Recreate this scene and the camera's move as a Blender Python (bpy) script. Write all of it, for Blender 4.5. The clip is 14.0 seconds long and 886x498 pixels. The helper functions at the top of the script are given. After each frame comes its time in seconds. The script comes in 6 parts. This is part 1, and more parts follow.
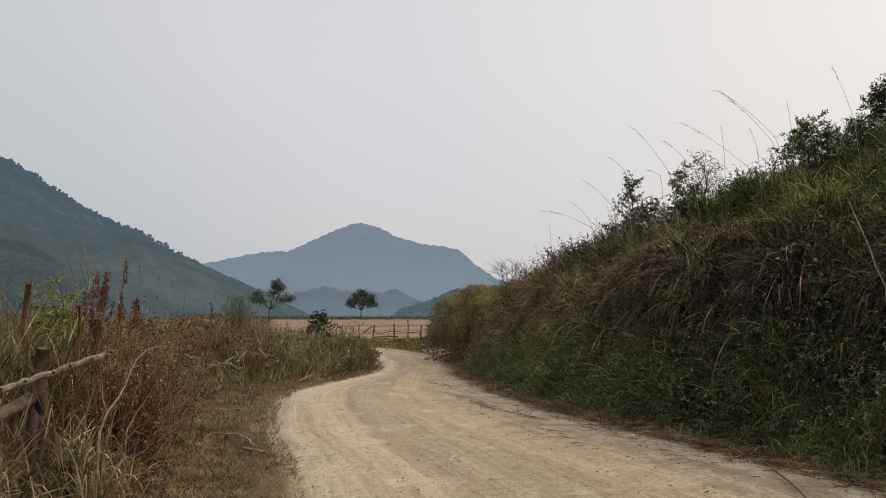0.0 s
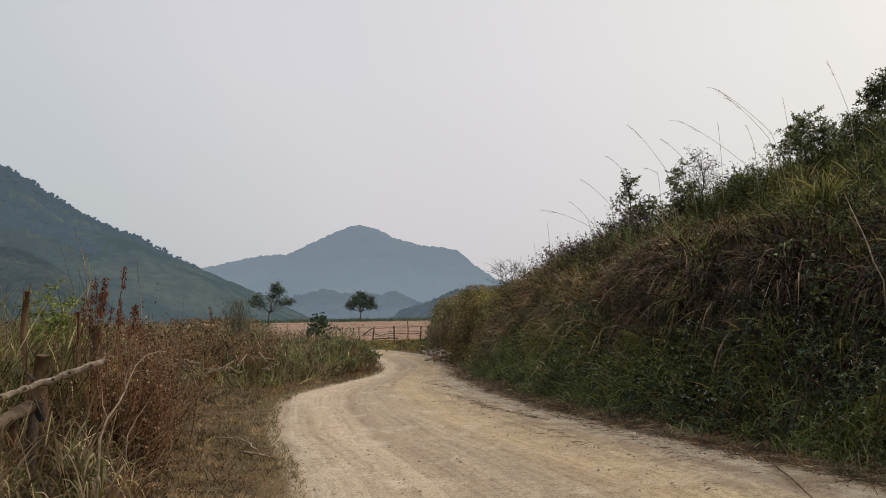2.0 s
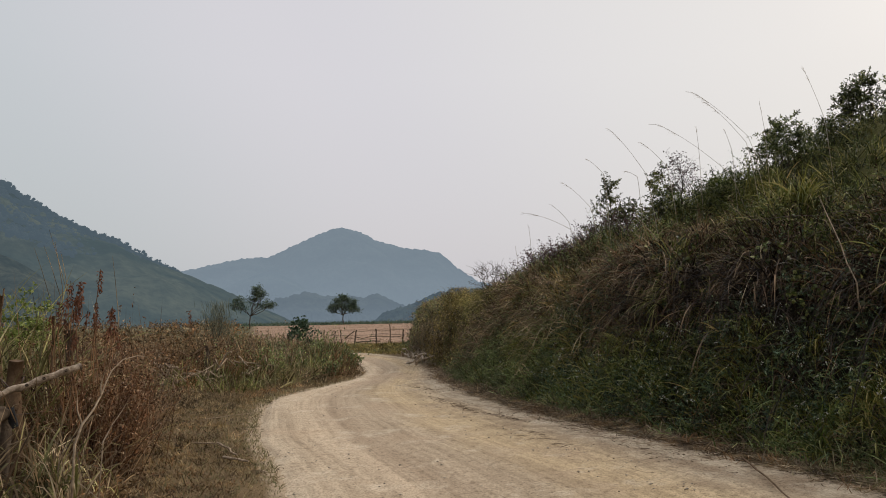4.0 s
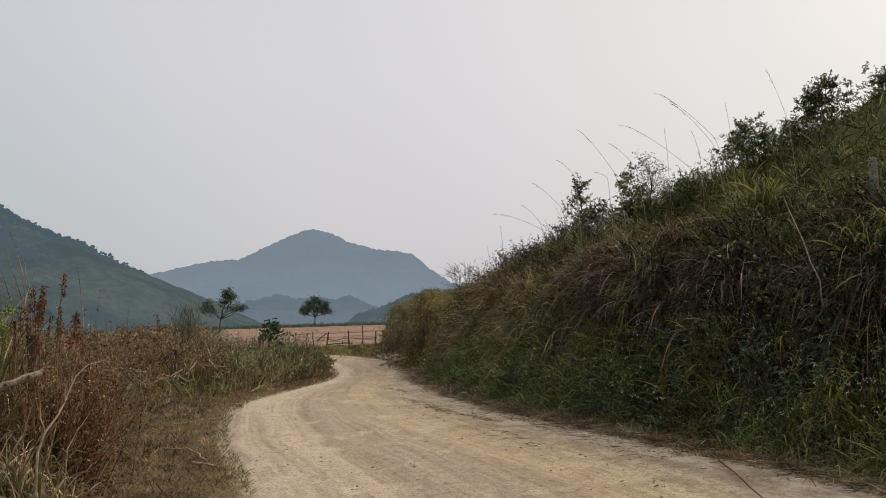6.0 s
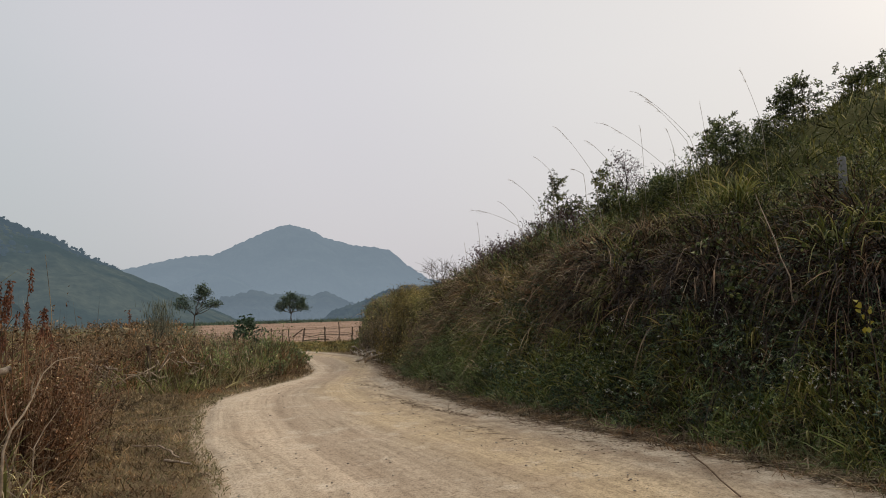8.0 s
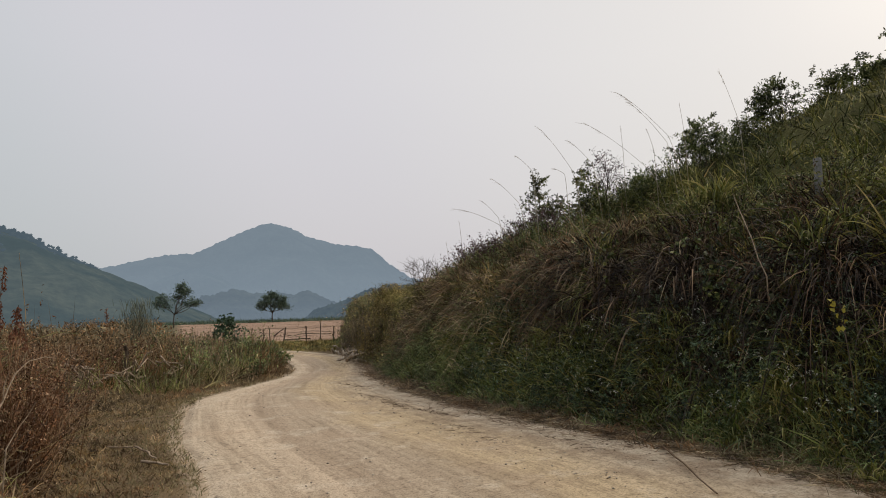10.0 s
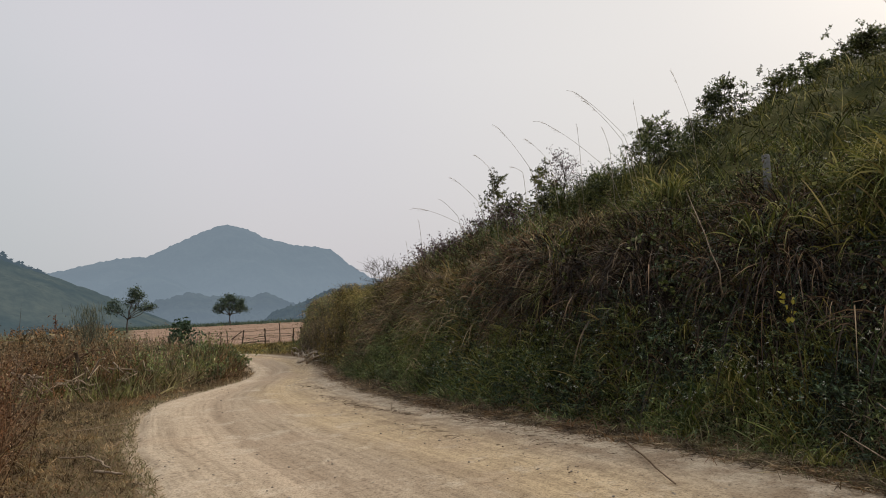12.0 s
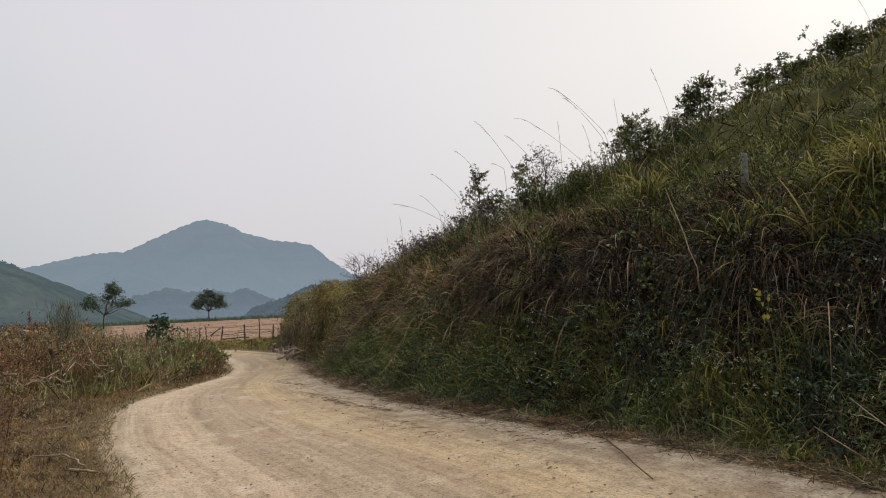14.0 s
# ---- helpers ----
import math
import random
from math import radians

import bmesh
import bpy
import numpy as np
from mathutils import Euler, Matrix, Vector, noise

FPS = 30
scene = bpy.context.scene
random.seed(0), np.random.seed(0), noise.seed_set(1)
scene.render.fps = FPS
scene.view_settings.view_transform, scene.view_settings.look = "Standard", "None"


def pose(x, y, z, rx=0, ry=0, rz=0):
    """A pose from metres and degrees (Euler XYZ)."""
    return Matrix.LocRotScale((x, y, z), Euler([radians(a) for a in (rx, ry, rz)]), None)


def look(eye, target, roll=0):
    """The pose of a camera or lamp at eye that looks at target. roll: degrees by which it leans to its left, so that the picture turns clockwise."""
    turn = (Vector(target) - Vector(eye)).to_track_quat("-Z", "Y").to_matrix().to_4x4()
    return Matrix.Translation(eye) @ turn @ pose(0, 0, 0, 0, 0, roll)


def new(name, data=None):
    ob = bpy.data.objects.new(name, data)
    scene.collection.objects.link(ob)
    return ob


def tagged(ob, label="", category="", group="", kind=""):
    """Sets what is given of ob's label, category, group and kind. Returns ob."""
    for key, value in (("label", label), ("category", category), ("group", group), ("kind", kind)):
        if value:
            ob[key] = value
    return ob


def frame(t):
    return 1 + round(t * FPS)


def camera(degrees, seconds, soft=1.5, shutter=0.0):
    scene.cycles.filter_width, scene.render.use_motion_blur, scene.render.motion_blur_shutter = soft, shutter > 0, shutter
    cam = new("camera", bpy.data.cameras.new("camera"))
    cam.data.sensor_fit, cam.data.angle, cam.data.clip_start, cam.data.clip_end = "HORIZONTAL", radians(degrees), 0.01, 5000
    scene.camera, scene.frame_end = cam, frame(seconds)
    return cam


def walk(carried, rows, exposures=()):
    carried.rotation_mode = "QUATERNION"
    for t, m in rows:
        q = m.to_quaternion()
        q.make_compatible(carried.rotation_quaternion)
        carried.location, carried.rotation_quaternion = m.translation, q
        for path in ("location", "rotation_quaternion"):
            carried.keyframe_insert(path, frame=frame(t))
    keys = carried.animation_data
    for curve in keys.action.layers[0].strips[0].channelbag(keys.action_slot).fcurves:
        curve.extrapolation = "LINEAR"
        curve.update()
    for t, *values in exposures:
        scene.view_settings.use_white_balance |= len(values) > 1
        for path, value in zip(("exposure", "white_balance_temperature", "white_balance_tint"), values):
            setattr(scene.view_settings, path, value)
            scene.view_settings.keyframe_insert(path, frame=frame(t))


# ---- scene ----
# ---------------------------------------------------------------- camera
cam = camera(67.18, 14.0, soft=0.95)
PATH = [
    (0, 0.000, 0.000, 1.550, 95.275, 0.000, 0.000),
    (0.5, 0.009, -0.003, 1.556, 95.295, 0.272, 0.068),
    (1, 0.010, -0.003, 1.558, 95.448, 0.317, -0.145),
    (1.5, 0.001, -0.007, 1.552, 95.555, 0.542, -0.294),
    (2, 0.008, -0.004, 1.551, 95.351, 0.848, -0.017),
    (2.5, 0.011, -0.007, 1.554, 95.327, 0.952, -0.072),
    (3, 0.022, -0.012, 1.555, 95.388, 0.939, -0.326),
    (5.5, 0.031, 0.002, 1.552, 95.649, 1.497, -3.439),
    (6, 0.034, 0.000, 1.552, 95.589, 1.602, -3.823),
    (6.5, 0.040, 0.006, 1.553, 95.456, 1.748, -4.288),
    (7, 0.043, 0.009, 1.549, 95.256, 1.695, -4.773),
    (7.5, 0.042, 0.011, 1.547, 95.263, 1.543, -5.366),
    (8, 0.044, 0.015, 1.548, 95.207, 1.579, -5.787),
    (10.5, 0.065, 0.021, 1.547, 95.072, 1.731, -8.016),
    (11, 0.065, 0.024, 1.549, 95.243, 1.977, -8.971),
    (11.5, 0.064, 0.026, 1.540, 95.305, 2.233, -9.973),
    (12, 0.064, 0.034, 1.545, 94.889, 2.700, -10.660),
    (12.5, 0.065, 0.026, 1.546, 94.673, 2.828, -10.877),
    (13, 0.068, 0.023, 1.543, 94.874, 2.633, -11.094),
    (13.5, 0.066, 0.028, 1.540, 94.806, 2.529, -11.885),
    (14, 0.070, 0.035, 1.550, 94.476, 2.625, -12.282),
]
walk(cam, [(r[0], pose(*r[1:])) for r in PATH], [(0.0, 0.0), (8.0, -0.03), (12.5, -0.03), (13.0, 0.05), (13.5, 0.09), (14.0, 0.10)])

# ---------------------------------------------------------------- light
SUN_AZ, SUN_EL = 62.0, 36.0          # degrees from +y towards +x, and above the horizon
sun_dir = Vector((math.sin(radians(SUN_AZ)) * math.cos(radians(SUN_EL)),
                  math.cos(radians(SUN_AZ)) * math.cos(radians(SUN_EL)), math.sin(radians(SUN_EL))))

world = bpy.data.worlds.new("hazy_sky")
scene.world = world
world.use_nodes = True
wn, wl = world.node_tree.nodes, world.node_tree.links
wn.clear()
w_out = wn.new("ShaderNodeOutputWorld")
w_mix = wn.new("ShaderNodeMixShader")
w_sky = wn.new("ShaderNodeTexSky")
w_sky.sky_type = "NISHITA"
w_sky.sun_disc = False
w_sky.sun_elevation, w_sky.sun_rotation = radians(SUN_EL), radians(SUN_AZ)
w_sky.dust_density, w_sky.air_density = 6.0, 1.5
w_b1, w_b2 = wn.new("ShaderNodeBackground"), wn.new("ShaderNodeBackground")
w_b1.inputs["Strength"].default_value = 0.10
w_b2.inputs["Strength"].default_value = 1.09
w_co = wn.new("ShaderNodeTexCoord")
w_dot = wn.new("ShaderNodeVectorMath")
w_dot.operation = "DOT_PRODUCT"
w_dot.inputs[1].default_value = sun_dir
w_ramp = wn.new("ShaderNodeValToRGB")
w_ramp.color_ramp.interpolation = "EASE"
for i, (p, c) in enumerate([(0.0, (0.12, 0.122, 0.125)), (0.28, (0.25, 0.26, 0.27)), (0.5, (0.528, 0.560, 0.582)), (0.725, (0.655, 0.636, 0.668)), (0.925, (0.722, 0.700, 0.688)), (1.0, (0.785, 0.758, 0.737))]):
    e = w_ramp.color_ramp.elements[i] if i < 2 else w_ramp.color_ramp.elements.new(p)
    e.position, e.color = p, (*c, 1)
wl.new(w_co.outputs["Generated"], w_dot.inputs[0])
w_map = wn.new("ShaderNodeMapRange")
w_map.inputs["From Min"].default_value = -1.0
wl.new(w_dot.outputs["Value"], w_map.inputs["Value"])
wl.new(w_map.outputs[0], w_ramp.inputs["Fac"])
w_sep = wn.new("ShaderNodeSeparateXYZ")          # haze is brightest overhead
wl.new(w_co.outputs["Generated"], w_sep.inputs[0])
w_up = wn.new("ShaderNodeMapRange")
w_up.interpolation_type = "SMOOTHSTEP"
for key, value in (("From Min", 0.42), ("From Max", 0.95), ("To Min", 1.0), ("To Max", 1.6)):
    w_up.inputs[key].default_value = value
wl.new(w_sep.outputs["Z"], w_up.inputs["Value"])
w_low = wn.new("ShaderNodeMapRange")          # and a little dimmer near the ground
for key, value in (("From Min", 0.02), ("From Max", 0.34), ("To Min", 0.93), ("To Max", 1.03)):
    w_low.inputs[key].default_value = value
wl.new(w_sep.outputs["Z"], w_low.inputs["Value"])
w_both = wn.new("ShaderNodeMath")
w_both.operation = "MULTIPLY"
wl.new(w_up.outputs[0], w_both.inputs[0])
wl.new(w_low.outputs[0], w_both.inputs[1])
w_mul = wn.new("ShaderNodeVectorMath")
w_mul.operation = "SCALE"
wl.new(w_ramp.outputs["Color"], w_mul.inputs[0])
wl.new(w_both.outputs[0], w_mul.inputs["Scale"])
wl.new(w_mul.outputs[0], w_b2.inputs["Color"])
wl.new(w_sky.outputs["Color"], w_b1.inputs["Color"])
w_mix.inputs["Fac"].default_value = 0.88
wl.new(w_b1.outputs[0], w_mix.inputs[1])
wl.new(w_b2.outputs[0], w_mix.inputs[2])
wl.new(w_mix.outputs[0], w_out.inputs["Surface"])

sun_lamp = bpy.data.lights.new("sun", "SUN")
sun_lamp.energy, sun_lamp.angle, sun_lamp.color = 1.6, radians(28), (1.0, 0.89, 0.74)
sun = new("sun", sun_lamp)
sun.matrix_world = look(sun_dir * 50, (0, 0, 0))

# ---------------------------------------------------------------- materials
def ramp_node(nt, stops):
    r = nt.nodes.new("ShaderNodeValToRGB")
    for i, (p, c) in enumerate(stops):
        e = r.color_ramp.elements[i] if i < 2 else r.color_ramp.elements.new(p)
        e.position, e.color = p, (*c, 1)
    return r


def noise_node(nt, scale, detail=4.0, rough=0.55, vec=None):
    n = nt.nodes.new("ShaderNodeTexNoise")
    n.inputs["Scale"].default_value, n.inputs["Detail"].default_value, n.inputs["Roughness"].default_value = scale, detail, rough
    if vec is not None:
        nt.links.new(vec, n.inputs["Vector"])
    return n


def mix_node(nt, kind, fac, a, b):
    m = nt.nodes.new("ShaderNodeMix")
    m.data_type, m.blend_type = "RGBA", kind
    for sock, val in ((m.inputs[0], fac), (m.inputs[6], a), (m.inputs[7], b)):
        if isinstance(val, (int, float)):
            sock.default_value = val
        elif isinstance(val, tuple):
            sock.default_value = (*val, 1)
        else:
            nt.links.new(val, sock)
    return m.outputs[2]


def blank(name):
    m = bpy.data.materials.new(name)
    m.use_nodes = True
    nt = m.node_tree
    return m, nt, nt.nodes["Principled BSDF"], nt.nodes["Material Output"]


def foliage(name, stops, patch=None, patch_scale=0.5, rough=0.65, thin=0.3, tuft=0.0):
    """Leaves and blades: a colour for each one, patches over metres, and some light that passes through."""
    m, nt, bsdf, out = blank(name)
    g = nt.nodes.new("ShaderNodeNewGeometry")
    r = ramp_node(nt, stops)
    nt.links.new(g.outputs["Random Per Island"], r.inputs["Fac"])
    col = r.outputs["Color"]
    if patch:
        n = noise_node(nt, patch_scale, 3.0, 0.6, g.outputs["Position"])
        k = ramp_node(nt, [(0.42, (0, 0, 0)), (0.62, (1, 1, 1))])
        nt.links.new(n.outputs["Fac"], k.inputs["Fac"])
        col = mix_node(nt, "MIX", k.outputs["Color"], col, mix_node(nt, "MULTIPLY", 1.0, col, patch))
    if tuft:          # tufts fresher or more withered; the dark end stands in for shaded hollows
        n = noise_node(nt, tuft, 2.0, 0.5, g.outputs["Position"])
        k = ramp_node(nt, [(0.36, (0.30, 0.29, 0.29)), (0.52, (0.95, 0.95, 0.95)), (0.66, (1.7, 1.65, 1.58))])
        nt.links.new(n.outputs["Fac"], k.inputs["Fac"])
        col = mix_node(nt, "MULTIPLY", 1.0, col, k.outputs["Color"])
    nt.links.new(col, bsdf.inputs["Base Color"])
    bsdf.inputs["Roughness"].default_value = rough
    bsdf.inputs["Specular IOR Level"].default_value = 0.25 if rough > 0.5 else 0.4
    t = nt.nodes.new("ShaderNodeBsdfTranslucent")
    nt.links.new(col, t.inputs["Color"])
    ms = nt.nodes.new("ShaderNodeMixShader")
    ms.inputs["Fac"].default_value = thin
    nt.links.new(bsdf.outputs[0], ms.inputs[1])
    nt.links.new(t.outputs[0], ms.inputs[2])
    nt.links.new(ms.outputs[0], out.inputs["Surface"])
    return m


def surface(name, a, b, scale, rough=0.85, bump=0.3, fine=40.0, detail=6.0):
    """Soil, bark, concrete: two colours by noise, a finer grain, and relief."""
    m, nt, bsdf, out = blank(name)
    co = nt.nodes.new("ShaderNodeTexCoord")
    n1 = noise_node(nt, scale, detail, 0.6, co.outputs["Object"])
    n2 = noise_node(nt, fine, 4.0, 0.7, co.outputs["Object"])
    r = ramp_node(nt, [(0.35, a), (0.65, b)])
    nt.links.new(n1.outputs["Fac"], r.inputs["Fac"])
    g = ramp_node(nt, [(0.3, (0.72, 0.72, 0.72)), (0.7, (1.0, 1.0, 1.0))])
    nt.links.new(n2.outputs["Fac"], g.inputs["Fac"])
    nt.links.new(mix_node(nt, "MULTIPLY", 1.0, r.outputs["Color"], g.outputs["Color"]), bsdf.inputs["Base Color"])
    bsdf.inputs["Roughness"].default_value = rough
    bsdf.inputs["Specular IOR Level"].default_value = 0.2
    bp = nt.nodes.new("ShaderNodeBump")
    bp.inputs["Strength"].default_value, bp.inputs["Distance"].default_value = bump, 0.02
    nt.links.new(n2.outputs["Fac"], bp.inputs["Height"])
    nt.links.new(bp.outputs[0], bsdf.inputs["Normal"])
    return m


def hazed_hill(name, a, b, scale, haze_glow, veil, mist=0.0, top=200.0, dapple=0.5):
    """Far hillside as through kilometres of haze: woods and grass, with haze painted in as the surface's own glow,
    stronger near the valley floor by mist.
    """
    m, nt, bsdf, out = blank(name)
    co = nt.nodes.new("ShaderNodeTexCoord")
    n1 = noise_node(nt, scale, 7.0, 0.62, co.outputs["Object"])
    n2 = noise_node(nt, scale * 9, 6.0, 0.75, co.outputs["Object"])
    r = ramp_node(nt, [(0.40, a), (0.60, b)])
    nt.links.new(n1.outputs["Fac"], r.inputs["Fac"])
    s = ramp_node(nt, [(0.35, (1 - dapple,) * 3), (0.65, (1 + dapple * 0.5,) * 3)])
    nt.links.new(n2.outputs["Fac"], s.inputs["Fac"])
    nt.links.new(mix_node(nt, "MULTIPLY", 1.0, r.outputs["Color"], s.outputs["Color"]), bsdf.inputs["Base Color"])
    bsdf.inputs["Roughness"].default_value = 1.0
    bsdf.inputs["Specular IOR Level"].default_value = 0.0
    # haze colour, given off by the hill surface itself
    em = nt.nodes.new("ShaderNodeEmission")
    em.inputs["Color"].default_value = (*haze_glow, 1)
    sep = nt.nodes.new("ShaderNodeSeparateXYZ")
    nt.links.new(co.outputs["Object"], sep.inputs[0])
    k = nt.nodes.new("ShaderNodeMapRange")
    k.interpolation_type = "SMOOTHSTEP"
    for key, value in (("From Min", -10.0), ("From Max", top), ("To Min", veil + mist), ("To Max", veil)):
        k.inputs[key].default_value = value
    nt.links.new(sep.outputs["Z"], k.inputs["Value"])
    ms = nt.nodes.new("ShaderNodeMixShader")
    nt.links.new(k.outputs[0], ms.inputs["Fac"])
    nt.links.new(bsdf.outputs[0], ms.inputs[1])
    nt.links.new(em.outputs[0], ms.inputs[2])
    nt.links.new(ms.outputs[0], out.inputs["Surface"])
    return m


def road_material():
    """Pale sandy dirt: a bleached left margin, a reddish wheel track, a yellow middle and loose grey gravel towards the bank, combed by tyres."""
    m, nt, bsdf, out = blank("pale_sandy_gravel")
    uv = nt.nodes.new("ShaderNodeUVMap")
    uv.uv_map = "track"
    g = nt.nodes.new("ShaderNodeNewGeometry")

    drift = noise_node(nt, 0.45, 3.0, 0.5, g.outputs["Position"])          # the tracks wander
    shift = nt.nodes.new("ShaderNodeVectorMath")
    shift.operation = "MULTIPLY"
    shift.inputs[1].default_value = (0.05, 0.0, 0.0)
    nt.links.new(drift.outputs["Color"], shift.inputs[0])
    sway = nt.nodes.new("ShaderNodeVectorMath")
    nt.links.new(uv.outputs["UV"], sway.inputs[0])
    nt.links.new(shift.outputs[0], sway.inputs[1])

    def combed(sx, sy, detail, rough):
        mp = nt.nodes.new("ShaderNodeMapping")
        mp.inputs["Scale"].default_value = (sx, sy, 1.0)
        nt.links.new(sway.outputs[0], mp.inputs["Vector"])
        return noise_node(nt, 1.0, detail, rough, mp.outputs["Vector"])

    def stops(fac, rows):
        r = ramp_node(nt, rows)
        nt.links.new(fac, r.inputs["Fac"])
        return r.outputs["Color"]

    fine = combed(58.0, 0.20, 4.0, 0.65)          # single tyre lines
    broad = combed(9.0, 0.10, 5.0, 0.62)          # wheel tracks
    blot = noise_node(nt, 0.5, 5.0, 0.6, g.outputs["Position"])
    patch = noise_node(nt, 1.5, 6.0, 0.7, g.outputs["Position"])
    crumbs = noise_node(nt, 10.0, 7.0, 0.78, g.outputs["Position"])
    grain = noise_node(nt, 42.0, 6.0, 0.8, g.outputs["Position"])
    su = nt.nodes.new("ShaderNodeSeparateXYZ")
    nt.links.new(uv.outputs["UV"], su.inputs[0])
    wob = nt.nodes.new("ShaderNodeMath")
    wob.operation = "MULTIPLY_ADD"
    wob.inputs[1].default_value = 0.30
    nt.links.new(blot.outputs["Fac"], wob.inputs[0])
    nt.links.new(su.outputs["X"], wob.inputs[2])
    col = stops(wob.outputs[0], [(0.15, (0.545, 0.442, 0.318)), (0.30, (0.52, 0.412, 0.292)), (0.42, (0.435, 0.335, 0.234)), (0.58, (0.440, 0.345, 0.240)), (0.72, (0.52, 0.395, 0.243)),
                                 (0.84, (0.565, 0.432, 0.268)), (0.96, (0.53, 0.418, 0.286)), (1.12, (0.49, 0.398, 0.284))])
    col = mix_node(nt, "MULTIPLY", 0.7, col, stops(broad.outputs["Fac"], [(0.36, (0.80, 0.78, 0.76)), (0.50, (1.0, 1.0, 1.0)), (0.64, (1.16, 1.17, 1.18))]))
    worn = stops(patch.outputs["Fac"], [(0.40, (0.60, 0.60, 0.60)), (0.60, (0.15, 0.15, 0.15))])
    col = mix_node(nt, "MULTIPLY", worn, col, stops(fine.outputs["Fac"], [(0.40, (0.66, 0.64, 0.62)), (0.52, (1.0, 1.0, 1.0)), (0.64, (1.14, 1.14, 1.14))]))
    bleach = stops(patch.outputs["Fac"], [(0.54, (0, 0, 0)), (0.68, (0.65, 0.65, 0.65))])
    col = mix_node(nt, "MIX", bleach, col, (0.64, 0.54, 0.41))
    red = stops(blot.outputs["Fac"], [(0.34, (0.55, 0.55, 0.55)), (0.46, (0, 0, 0))])
    col = mix_node(nt, "MIX", red, col, (0.455, 0.335, 0.225))
    damp = noise_node(nt, 2.1, 6.0, 0.7, g.outputs["Position"])
    lane = nt.nodes.new("ShaderNodeMapRange")
    lane.inputs["From Min"].default_value, lane.inputs["From Max"].default_value = 0.50, 0.85
    nt.links.new(su.outputs["X"], lane.inputs["Value"])
    soil = mix_node(nt, "MULTIPLY", 1.0, stops(damp.outputs["Fac"], [(0.47, (0, 0, 0)), (0.60, (0.85, 0.85, 0.85))]), lane.outputs[0])
    col = mix_node(nt, "MIX", soil, col, (0.30, 0.218, 0.142))
    col = mix_node(nt, "MULTIPLY", 0.85, col, stops(grain.outputs["Fac"], [(0.37, (0.36, 0.34, 0.32)), (0.50, (1, 1, 1)), (0.66, (1.15, 1.15, 1.15))]))
    col = mix_node(nt, "MULTIPLY", 0.75, col, stops(crumbs.outputs["Fac"], [(0.34, (0.48, 0.45, 0.42)), (0.47, (1, 1, 1)), (0.68, (1.12, 1.12, 1.12))]))
    nt.links.new(col, bsdf.inputs["Base Color"])
    bsdf.inputs["Roughness"].default_value = 0.95
    bsdf.inputs["Specular IOR Level"].default_value = 0.15
    b1, b2 = nt.nodes.new("ShaderNodeBump"), nt.nodes.new("ShaderNodeBump")
    b1.inputs["Strength"].default_value, b1.inputs["Distance"].default_value = 0.15, 0.008
    b2.inputs["Strength"].default_value, b2.inputs["Distance"].default_value = 0.9, 0.022
    nt.links.new(fine.outputs["Fac"], b1.inputs["Height"])
    nt.links.new(crumbs.outputs["Fac"], b2.inputs["Height"])
    nt.links.new(b1.outputs[0], b2.inputs["Normal"])
    nt.links.new(b2.outputs[0], bsdf.inputs["Normal"])
    return m


